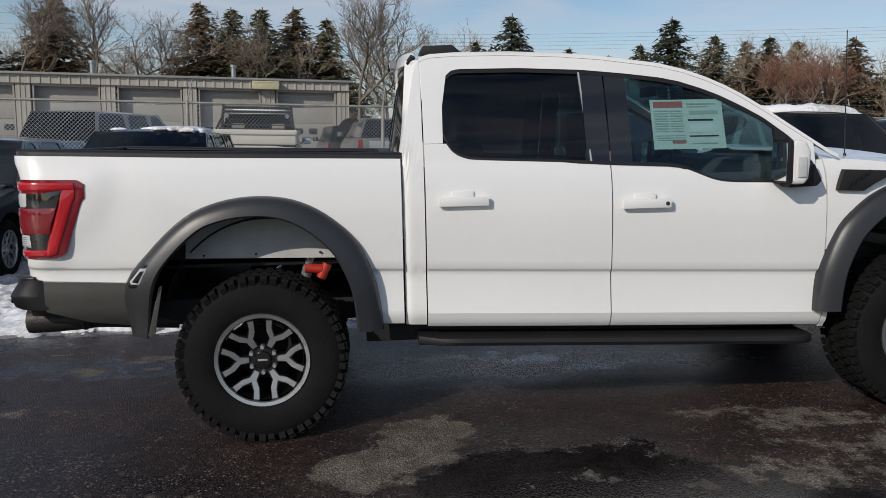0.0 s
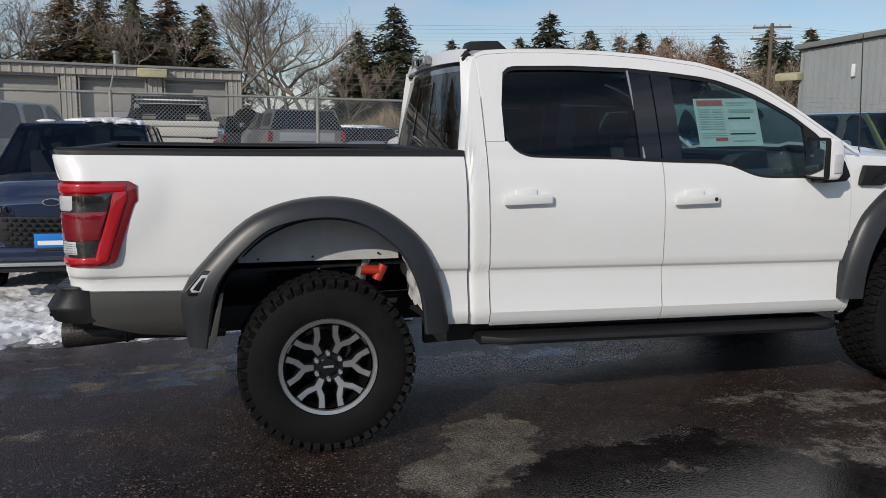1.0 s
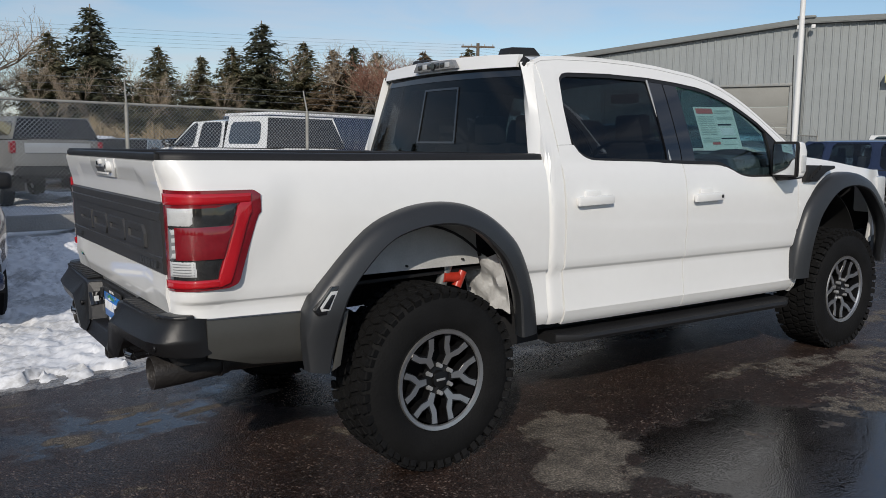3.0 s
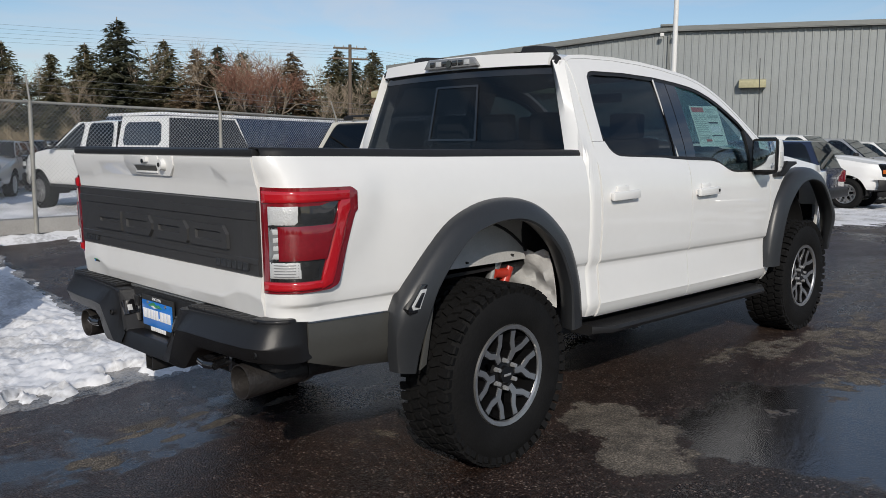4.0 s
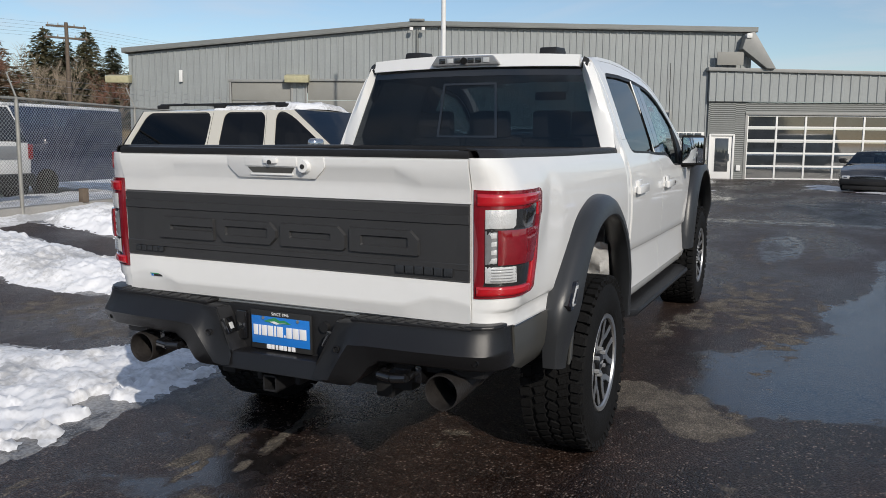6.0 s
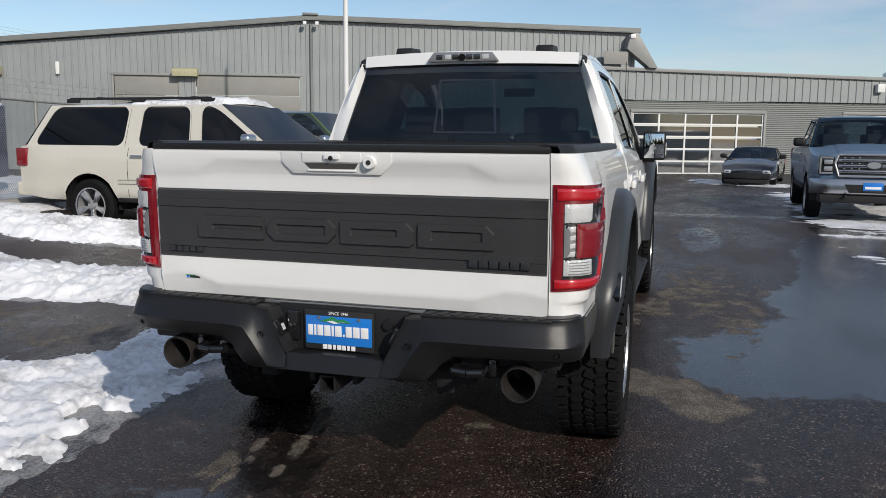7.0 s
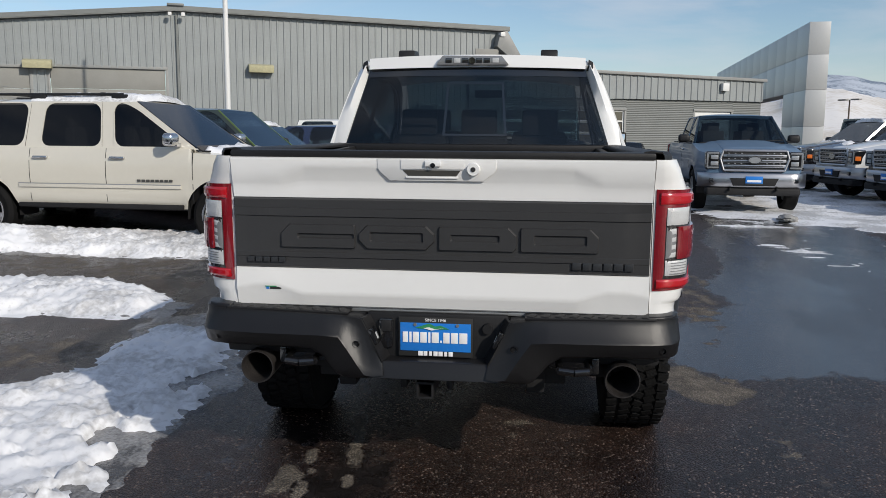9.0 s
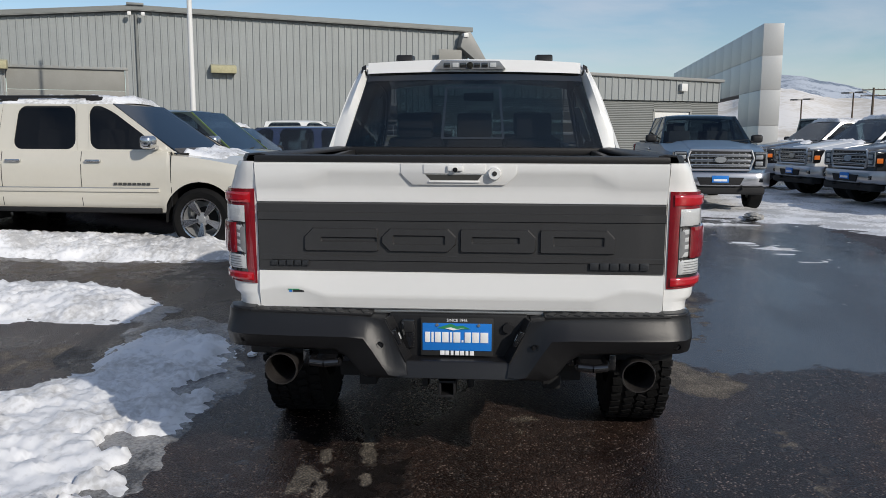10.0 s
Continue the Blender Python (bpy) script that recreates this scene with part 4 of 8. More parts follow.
def bare_tree(seed, h, material, spread=0.55, twigs=4, depth=6, thick=0.020):
    """A leafless tree: limbs that fork again and again down to fine twigs."""
    rnd = random.Random(seed)
    limbs, fine = [[], []], [[], []]

    def limb(store, a, b, r0, r1, n):
        vs, fs = store
        d = (b - a).normalized()
        if n == 2:
            x = d.cross(Vector((rnd.gauss(0, 1), rnd.gauss(0, 1), rnd.gauss(0, 1)))).normalized()
            k = len(vs)
            vs.extend((a - x * r0, a + x * r0, b + x * r1, b - x * r1))
            fs.append((k, k + 1, k + 2, k + 3))
            return
        x = d.orthogonal().normalized()
        y = d.cross(x)
        k = len(vs)
        for p, r in ((a, r0), (b, r1)):
            for i in range(n):
                w = 2 * math.pi * i / n
                vs.append(p + (x * math.cos(w) + y * math.sin(w)) * r)
        for i in range(n):
            fs.append((k + i, k + (i + 1) % n, k + n + (i + 1) % n, k + n + i))

    def grow(p, d, ln, r, lev):
        q = p
        for i in range(3):
            d = (d + Vector((rnd.gauss(0, 0.13), rnd.gauss(0, 0.13), rnd.gauss(0.03, 0.08)))).normalized()
            q2 = q + d * ln / 3
            limb(limbs if lev < 4 else fine, q, q2, r * (1 - 0.12 * i), r * (1 - 0.12 * (i + 1)), 6 if lev < 2 else 4 if lev < 4 else 3 if lev < 5 else 2)
            q = q2
            if lev and lev < depth and rnd.random() < 0.55:
                e = (d + Vector((rnd.gauss(0, spread), rnd.gauss(0, spread), rnd.gauss(0.1, 0.3)))).normalized()
                grow(q, e, ln * rnd.uniform(0.5, 0.7), r * 0.5, lev + 1)
        if lev < depth:
            for _ in range(2 if lev < 2 else rnd.choice((2, 2, 3))):
                e = (d + Vector((rnd.gauss(0, spread), rnd.gauss(0, spread), rnd.gauss(0.12, 0.28)))).normalized()
                grow(q, e, ln * rnd.uniform(0.62, 0.82), max(0.009, r * 0.62), lev + 1)

    grow(Vector((0, 0, 0)), Vector((rnd.gauss(0, 0.05), rnd.gauss(0, 0.05), 1)), h * 0.26, h * thick, 0)
    root = new("bare_tree")
    for nm, store in (("trunk", limbs), ("twig_mass", fine)):
        me = bpy.data.meshes.new(nm)
        me.from_pydata(store[0], [], store[1])
        me.materials.append(BARK if nm == "trunk" and material is BARK2 else material if nm == "twig_mass" else BARK)
        ob = new(nm, me)
        ob.parent = root
        if nm == "twig_mass":
            ob["kind"] = "stuff"
    top = max((v[2] for st in (limbs, fine) for v in st[0]), default=h)
    for o in root.children:
        for v in o.data.vertices:
            v.co *= h / top
    return root


CON = [conifer(11, 12, NEEDLE, 0.54), conifer(12, 12, NEEDLE2, 0.52), conifer(13, 12, NEEDLE3, 0.56), conifer(14, 12, NEEDLE, 0.47)]
BAR = [bare_tree(21, 12, BARK, 0.42, thick=0.013), bare_tree(22, 12, BARK2, 0.55, thick=0.013), bare_tree(23, 9, REDTWIG, 0.55), bare_tree(24, 12, BARK2, 0.40, thick=0.012)]
CON_LABEL = ("dark green spruce behind the fence", "olive green conifer behind the fence", "browned conifer beyond the garages", "dark slender spruce behind the fence")
BAR_LABEL = ("leafless grey tree with spreading limbs", "leafless tan tree with fine twigs", "leafless tree with reddish brown twigs", "leafless tan tree with upright twigs")
used = set()


def plant(protos, labels, cat, k, bearing, dist, height, base_h, spin):
    x, y = dist * math.cos(radians(bearing)), dist * math.sin(radians(bearing))
    m = pose(x, y, 0.2, 0, 0, spin) @ Matrix.Scale(height / base_h, 4)
    if protos[k] in used:
        o = copy_thing(protos[k], Matrix())
        o.matrix_basis = m
    else:
        o = protos[k]
        o.matrix_basis = m
        used.add(o)
    tagged(o, labels[k], cat, group="conifers" if cat == "conifer" else "bare trees")


rt = random.Random(5)
for k, brg, hgt in ((2, 111.2, 13.6), (2, 101.6, 13.2), (1, 99.5, 12.8), (1, 97.3, 12.6), (2, 95.1, 13.2), (1, 92.7, 12.3), (1, 81.6, 10.4), (0, 79.0, 12.8), (1, 74.7, 9.6), (1, 71.9, 9.0), (1, 69.7, 10.1), (0, 67.6, 12.4), (1, 64.6, 10.7), (2, 62.4, 9.9), (3, 61.0, 10.3), (3, 59.3, 10.1), (2, 55.7, 10.0), (1, 52.5, 10.4), (0, 51.3, 9.4), (1, 49.9, 10.4), (3, 48.3, 9.3), (0, 119, 12.5), (1, 116, 11.5), (0, 46.5, 8.8)):
    plant(CON, CON_LABEL, "conifer", k, brg, 70 + rt.uniform(-1.5, 1.5), hgt, 12, rt.uniform(0, 360))
for k, brg, hgt, dist in ((0, 113.7, 13.4, 66), (0, 108.4, 13.8, 66), (1, 105.0, 12.9, 66), (0, 103.2, 12, 66), (0, 90.3, 14.6, 64), (0, 88.0, 13.8, 66), (1, 86.2, 13.2, 67), (1, 84.5, 12.4, 66), (3, 76.8, 8.6, 68), (3, 72.8, 8.2, 68), (3, 66.0, 10.2, 69), (1, 63.7, 10.6, 68), (3, 62.9, 10.4, 67), (2, 59.0, 9.3, 63), (2, 57.6, 9.0, 63), (2, 58.3, 8.4, 61), (1, 56.7, 9.6, 67), (3, 53.8, 8.6, 66), (3, 50.9, 7.8, 64), (2, 49.2, 6.6, 62), (3, 47.6, 6.4, 62), (3, 82.9, 8.2, 62), (3, 93.9, 10.5, 66), (0, 98.6, 11.5, 66), (3, 79.9, 7.6, 66), (3, 70.6, 7.4, 66)):
    plant(BAR, BAR_LABEL, "tree", k, brg, dist, hgt, 9 if k == 2 else 12, rt.uniform(0, 360))

for i in range(58):
    brg = 45.5 + 1.3 * i
    plant(BAR, BAR_LABEL, "tree", 3 if i % 3 else 1, brg + rt.uniform(-0.5, 0.5), rt.uniform(72, 80), rt.uniform(6.8, 9.6) + 1.6 * smooth01(78, 92, brg), 12, rt.uniform(0, 360))

# trees behind the camera, which the pickup's glass reflects
for i in range(22):
    plant(CON, CON_LABEL, "conifer", i % 4, 146 + 5.2 * i + rt.uniform(-2, 2), rt.uniform(46, 62), rt.uniform(5.5, 9.5), 12, rt.uniform(0, 360))

# dry brush along the tree line
verts, faces = [], []
rb_ = random.Random(9)
for i in range(26000):
    brg = radians(rb_.uniform(44, 122))
    d = rb_.uniform(55, 66)
    x, y = d * math.cos(brg), d * math.sin(brg)
    top_h = (2.0 + 3.4 * abs(noise.noise(Vector((brg * 9, d * 0.05, 0)))) + 1.1 * noise.noise(Vector((brg * 40, 0, 3)))) * rb_.uniform(0.35, 1.0)
    a = rb_.uniform(0, math.pi)
    w_ = rb_.uniform(0.02, 0.06)
    lean = rb_.uniform(-0.5, 0.5)
    k = len(verts)
    verts += [(x - math.cos(a) * w_, y - math.sin(a) * w_, 0.2), (x + math.cos(a) * w_, y + math.sin(a) * w_, 0.2), (x + lean, y + rb_.uniform(-0.5, 0.5), 0.2 + top_h)]
    faces.append((k, k + 1, k + 2))
    for j in range(2):
        f = rb_.uniform(0.4, 0.8)
        k = len(verts)
        verts += [(x + lean * f, y, 0.2 + top_h * f), (x + lean * f + 0.05, y, 0.2 + top_h * f + 0.06), (x + lean * f + rb_.uniform(-0.7, 0.7), y + rb_.uniform(-0.5, 0.5), 0.2 + top_h * (f + rb_.uniform(0.05, 0.3)))]
        faces.append((k, k + 1, k + 2))
me = bpy.data.meshes.new("dry_brush")
me.from_pydata(verts, [], faces)
me.materials.append(BRUSH)
tagged(new("dry_brush", me), "dry tan brush and grass below the trees", "brush", kind="stuff")


# ---- the white pickup: x forward, y to its left, z up, rear axle at x = 0 ----
hero = thing("pickup_truck", TILT, "white crew-cab off-road pickup truck with dark fender flares, parked on asphalt", "pickup truck")
AXLE = 3.69
HUB_Z = 0.450


def rake(x):
    return -0.036 * (x - 0.85)


BODY_PROF = curve((0.50, 0.955), (0.565, 0.975), (0.60, 1.004), (0.655, 1.022), (0.675, 1.018), (0.84, 1.001), (0.882, 1.0), (0.888, 1.003), (0.896, 1.013), (0.906, 1.019), (1.10, 1.030), (1.25, 1.028), (1.36, 1.016), (1.44, 0.996), (1.49, 0.972), (1.53, 0.945), (1.57, 0.935))
UPPER_PROF = curve((1.30, 1.0), (1.44, 0.985), (1.55, 0.958), (1.70, 0.905), (1.85, 0.848), (1.96, 0.80), (2.02, 0.765), (2.07, 0.735))


def body_y(x, z):
    y = BODY_PROF(z - rake(x))
    return y - 0.05 * smooth01(2.75, 4.4, x) - 0.012 * smooth01(1.3, 3.0, x)


def upper_y(x, z):
    return UPPER_PROF(z + 0.02 * max(0, x - 0.9)) - 0.02 * smooth01(2.0, 3.2, x)


ARCH_OUT = [(-0.69, 0.60), (-0.71, 0.86), (-0.57, 1.05), (-0.39, 1.215), (-0.22, 1.29), (-0.04, 1.318), (0.14, 1.305), (0.29, 1.25), (0.425, 1.155), (0.518, 1.05), (0.59, 0.88), (0.622, 0.74), (0.638, 0.585)]
ARCH_IN = [(-0.60, 0.585), (-0.545, 0.86), (-0.465, 1.0), (-0.31, 1.145), (-0.18, 1.197), (-0.04, 1.214), (0.10, 1.202), (0.22, 1.152), (0.335, 1.06), (0.405, 0.97), (0.465, 0.83), (0.485, 0.72), (0.495, 0.585)]


def spline(pts, n):
    """Smooth points through pts (Catmull-Rom)."""
    out = []
    p = [Vector(q) for q in pts]
    p = [2 * p[0] - p[1]] + p + [2 * p[-1] - p[-2]]
    segs = len(pts) - 1
    for k in range(n + 1):
        u = min(k / n * segs, segs - 1e-6)
        i, t = int(u), u - int(u)
        a, b, c, d = p[i:i + 4]
        out.append(0.5 * ((2 * b) + (c - a) * t + (2 * a - 5 * b + 4 * c - d) * t * t + (3 * b - a - 3 * c + d) * t ** 3))
    return out


def arch_floor(dx):
    """Height of the body's lower edge over a wheel, dx ahead of its axle; None outside the arch."""
    mid = [((a[0] + b[0]) / 2, (a[1] + b[1]) / 2) for a, b in zip(ARCH_OUT, ARCH_IN)]
    if not -0.60 < dx < 0.535:
        return None
    return float(np.interp(dx, [m[0] for m in mid[1:]], [m[1] for m in mid[1:]]))


LEVELS = [0.575, 0.585, 0.60, 0.63, 0.655, 0.675, 0.75, 0.82, 0.86, 0.882, 0.888, 0.896, 0.906, 0.95, 1.02, 1.10, 1.18, 1.25, 1.31, 1.36, 1.40, 1.44, 1.465, 1.49, 1.51, 1.53, 1.55, 1.57]


def level_rows(x, lo, hi):
    """Heights along a column, on the body's own feature lines."""
    return [lo] + [min(hi, max(lo, q + rake(x))) for q in LEVELS] + [hi]


def side_panel(name, xs, zlo, zhi, yf, s, rows=22, th=0.02, material=WHITE, parent=None, label=""):
    """A panel of the body's side: for each x a column from zlo(x) to zhi(x); rows = 0 keeps to the body's feature lines."""
    b = bmesh.new()
    grid = []
    for x in xs:
        lo, hi = zlo(x), zhi(x)
        zz = [lerp(lo, hi, k / rows) for k in range(rows + 1)] if rows else level_rows(x, lo, hi)
        grid.append([(x, s * yf(x, z), z) for z in zz])
    shell(b, grid, lambda p, i, j: (0, -s * th, 0))
    return part(name, b, material, parent or hero, label, smooth=28)


def span(a, b, step=0.03):
    n = max(1, round((b - a) / step))
    return [a + (b - a) * i / n for i in range(n + 1)]


WIN_LOW = curve((0.955, 1.66), (0.975, 1.575), (1.00, 1.53), (1.04, 1.50), (1.10, 1.482), (1.20, 1.476), (1.73, 1.452), (1.89, 1.442), (2.20, 1.428), (2.27, 1.418), (2.34, 1.392), (2.44, 1.35), (2.50, 1.334), (2.58, 1.326), (3.1, 1.31))
WIN_TOP = curve((0.955, 1.70), (0.97, 1.87), (0.99, 1.93), (1.02, 1.956), (1.06, 1.966), (1.40, 1.968), (1.75, 1.954), (2.0, 1.93), (2.2, 1.905), (2.31, 1.882), (2.44, 1.84), (2.54, 1.80), (2.66, 1.74), (2.78, 1.672), (2.92, 1.565), (3.02, 1.46), (3.08, 1.36))
ROOF_EDGE = curve((0.735, 1.52), (0.78, 1.80), (0.815, 1.985), (0.84, 2.03), (0.90, 2.052), (1.05, 2.062), (1.35, 2.064), (1.65, 2.052), (1.87, 2.034), (2.2, 1.99), (2.34, 1.955), (2.47, 1.908), (2.58, 1.858), (2.68, 1.802), (2.80, 1.725), (2.92, 1.64), (3.05, 1.55), (3.16, 1.475), (3.25, 1.44))
BED_TOP = curve((-1.3, 1.554), (-0.4, 1.524), (0.73, 1.495))

for s in (-1, 1):
    # bed side, with its rounded rear corner
    b = bmesh.new()
    plan = [(-1.262, 0.876, -0.05, 0), (-1.259, 0.905, -0.05, 0.1), (-1.249, 0.935, -0.1, 0.35), (-1.229, 0.962, -0.2, 0.7), (-1.198, 0.984, -0.25, 0.9), (-1.16, 0.996, -0.15, 0.98)]
    plan += [(x, 1.0, 0, 1) for x in span(-1.13, 0.722, 0.028)]
    grid = []
    for x, y, nx, ny in plan:
        lo = lerp(0.90, 0.868, smooth01(-1.30, -0.50, x)) if x < -0.62 else 0.595 + rake(x) if x > 0.535 else max(0.88, arch_floor(x) or 0.88)
        hi = BED_TOP(x)
        col = []
        for z in level_rows(x, lo, hi):
            o = body_y(x, z) - 1.0
            if x < -0.55:
                edge = lerp(-1.17, -0.905, smooth01(1.02, 1.32, z))
                o2 = lerp(o, min(o, 0.012), 0.5) + 0.013 * smooth01(0.19, 0.02, x - edge) * smooth01(0.93, 1.0, z) * smooth01(1.50, 1.43, z) - 0.004
                o = lerp(o, o2, smooth01(-0.55, -0.85, x))
            lip = -0.030 * smooth01(1.425, 1.535, z) * smooth01(-1.05, -1.24, x)
            col.append((x + nx * o + lip, s * (y + ny * o), z))
        grid.append(col)
    shell(b, grid, lambda p, i, j: (0.02 if i < 4 else 0.0, -s * (0.02 if i > 3 else 0.002), 0))
    part("bed_side", b, WHITE, hero, smooth=30)
    side_panel("lower_fascia", span(-1.155, -0.655, 0.04), curve((-1.155, 0.735), (-0.95, 0.665), (-0.655, 0.62)), lambda x: lerp(0.897, 0.865, smooth01(-1.30, -0.50, x)), lambda x, z: body_y(x, z) + 0.004 - 0.05 * smooth01(0.85, 0.60, z), s, 8, 0.02, FASCIA, label="graphite plastic lower bed trim")
    b = boxes(((-0.905, s * 1.008, 0.885), (0.50, 0.008, 0.006), 0.0, Matrix.Rotation(0.052, 4, "Y")))
    part("trim_line", b, CHROME, hero)
    # cab pillar, doors, fender
    side_panel("cab_corner", span(0.732, 0.845, 0.02), lambda x: 0.585 + rake(x), ROOF_EDGE, lambda x, z: body_y(x, z) - 0.006 - 0.02 * smooth01(0.76, 0.73, x) if z < 1.44 else lerp(body_y(x, 1.44) - 0.006 - 0.02 * smooth01(0.76, 0.73, x), upper_y(x, z), smooth01(1.44, 1.56, z)), s, 40)
    rear_door = side_panel("rear_door", span(0.852, 1.872), lambda x: 0.575 + rake(x), lambda x: WIN_LOW(x) if x > 0.975 else 1.57, lambda x, z: body_y(x, z) if z < 1.42 else lerp(body_y(x, z), upper_y(x, z), smooth01(1.42, 1.50, z)), s, 0)
    front_door = side_panel("front_door", span(1.879, 3.112), lambda x: 0.575 + rake(x), lambda x: WIN_LOW(x) if x < 2.94 else lerp(1.31, 1.44, smooth01(2.93, 3.0, x)), lambda x, z: body_y(x, z), s, 0)
    side_panel("window_frame", span(0.852, 0.955, 0.02) + span(0.96, 3.06, 0.03), lambda x: 1.572 if x < 0.957 else WIN_TOP(x) + 0.012, lambda x: ROOF_EDGE(x) - 0.012, lambda x, z: upper_y(x, z) + 0.002, s, 8, 0.025)
    side_panel("roof_rail", span(0.845, 3.2, 0.03), lambda x: ROOF_EDGE(x) - 0.010, lambda x: ROOF_EDGE(x) + 0.012, lambda x, z: upper_y(x, z) + 0.004, s, 3, 0.03)
    # glass and its dark surround
    side_panel("window_seal", span(0.968, 1.02, 0.012) + span(1.03, 3.05, 0.03), lambda x: WIN_LOW(x) - 0.006, lambda x: WIN_LOW(x) + 0.014, lambda x, z: upper_y(x, z) - 0.002, s, 2, 0.015, PLASTIC)
    side_panel("window_seal", span(0.968, 1.02, 0.012) + span(1.03, 3.05, 0.03), lambda x: WIN_TOP(x) - 0.012, lambda x: WIN_TOP(x) + 0.012, lambda x, z: upper_y(x, z) - 0.002, s, 2, 0.015, PLASTIC)
    side_panel("window", span(0.962, 1.02, 0.01) + span(1.03, 1.765, 0.03), WIN_LOW, WIN_TOP, lambda x, z: upper_y(x, z) - 0.012, s, 6, 0.004, TINT, rear_door, "dark tinted door window").visible_shadow = False
    side_panel("window", span(1.96, 3.06, 0.03), WIN_LOW, WIN_TOP, lambda x, z: upper_y(x, z) - 0.012, s, 6, 0.004, CLEAR, front_door, "clear door window").visible_shadow = False
    side_panel("door_pillar", span(1.745, 1.872, 0.03), WIN_LOW, WIN_TOP, lambda x, z: upper_y(x, z) - 0.003, s, 6, 0.03, GLOSSBLACK, label="gloss black pillar trim")
    side_panel("door_pillar", span(1.880, 2.00, 0.03), WIN_LOW, WIN_TOP, lambda x, z: upper_y(x, z) - 0.003, s, 6, 0.03, GLOSSBLACK, label="gloss black pillar trim")
    side_panel("mirror_sail", span(2.84, 3.06, 0.03), WIN_LOW, WIN_TOP, lambda x, z: upper_y(x, z) + 0.0, s, 4, 0.03, PLASTIC)
    b = bmesh.new()
    rod(b, (1.738, s * (upper_y(1.74, 1.95) - 0.002), 1.95), (1.768, s * (upper_y(1.76, 1.46) - 0.002), 1.46), 0.007)
    part("window_divider", b, STEEL, rear_door)
    # fender
    def fender_lo(x):
        a = arch_floor(-(x - AXLE))
        if a is not None:
            return max(a, 0.55)
        return 0.56 + rake(x) if x < 3.4 else 0.72
    side_panel("front_fender", span(3.12, 4.52, 0.03), fender_lo, lambda x: lerp(1.445, 1.30, smooth01(3.1, 4.55, x)), lambda x, z: body_y(x, z) - 0.10 * smooth01(4.1, 4.6, x), s, 0)
    # vent on the fender
    b = bmesh.new()
    prism(b, [(3.20, 1.385), (3.54, 1.370), (3.55, 1.350), (3.43, 1.335), (3.32, 1.262), (3.165, 1.268)], lambda u, v, w: (u, s * (0.985 + w), v), 0.042, 0.006)
    vent = part("fender_vent", b, PLASTIC, hero, "black slatted air vent")
    for i in range(5):
        b = boxes(((3.225 + 0.028 * i, s * 1.03, 1.30 + 0.016 * i), (0.008, 0.012, 0.05 - 0.004 * i), 0, Matrix.Rotation(s * 0.0 + 0.5, 4, "Y")))
        part("slat", b, DARK, vent)
    # door handles
    for hx, hz, door in ((1.19, 1.262, rear_door), (2.195, 1.225, front_door)):
        b = bmesh.new()
        box(b, (hx - 0.137, s * 1.052, hz), (0.275, 0.026, 0.052), 0.012)
        box(b, (hx - 0.235, s * 1.036, hz), (0.05, 0.03, 0.04), 0.008)
        box(b, (hx - 0.035, s * 1.036, hz), (0.05, 0.03, 0.04), 0.008)
        h = part("handle", b, WHITE, door)
        b = bmesh.new()
        box(b, (hx - 0.14, s * 1.027, hz + 0.032), (0.12, 0.012, 0.045), 0.006)
        part("handle_cup", b, WHITE, door)
        if hx > 2:
            b = rod(bmesh.new(), (hx - 0.025, s * 1.06, hz), (hx - 0.025, s * 1.068, hz), 0.011, n=14)
            part("lock", b, INK, door)
    # flares
    for ax, flip in ((0.0, 1), (AXLE, -1)):
        po, pi = spline(ARCH_OUT, 44), spline(ARCH_IN, 44)
        rows = []
        for o, i in zip(po, pi):
            u = i - o
            low = smooth01(0.9, 0.6, o.y)
            ring = []
            for f, yy in ((0.0, 0.985), (0.0, 1.036), (0.05, 1.066), (0.18, 1.088 - 0.004 * low), (0.52, 1.110 - 0.008 * low), (0.92, 1.120 - 0.010 * low), (1.0, 1.112 - 0.01 * low), (1.0, 1.075), (0.90, 1.03), (0.6, 0.985)):
                q = o + u * f
                dx = ax + flip * q.x - (0.028 if ax == 0 else 0.0)
                ring.append((dx, s * (yy - (0.035 if ax else 0.0) - (0.045 * low * max(0, yy - 1.0) / 0.11 if o.x < 0 else 0)), q.y))
            rows.append(ring)
        b = bmesh.new()
        ngrid(b, rows, close_u=True)
        b.faces.new([v for v in list(b.verts)[:10]])
        b.faces.new([v for v in list(b.verts)[-10:]])
        fl = part("fender_flare", b, FLARE, hero, "satin dark grey fender flare", smooth=30)
        if ax == 0:
            b = bmesh.new()
            prism(b, [(-0.712, 0.89), (-0.628, 0.985), (-0.573, 0.985), (-0.628, 0.865), (-0.70, 0.865)], lambda u, v, w: (u, s * (1.058 + w), v), 0.048, 0.006)
            lamp = part("marker_lamp", b, GLOSSBLACK, hero, "small clear side marker lamp")
            b = bmesh.new()
            prism(b, [(-0.690, 0.90), (-0.633, 0.966), (-0.600, 0.966), (-0.641, 0.883), (-0.683, 0.883)], lambda u, v, w: (u, s * (1.104 + w), v), 0.006, 0.002)
            part("lens", b, CLEARLENS, lamp)
            b = bmesh.new()
            prism(b, [(-0.678, 0.897), (-0.633, 0.952), (-0.616, 0.952), (-0.650, 0.89)], lambda u, v, w: (u, s * (1.1095 + w), v), 0.004, 0.001)
            part("reflector", b, GLOSSBLACK, lamp)
            # chrome-edged splash shield behind the arch
            b = bmesh.new()
            prism(b, [(-0.555, 0.86), (-0.535, 0.87), (-0.585, 0.62), (-0.625, 0.60)], lambda u, v, w: (u, s * (1.07 + w), v), 0.012, 0.003)
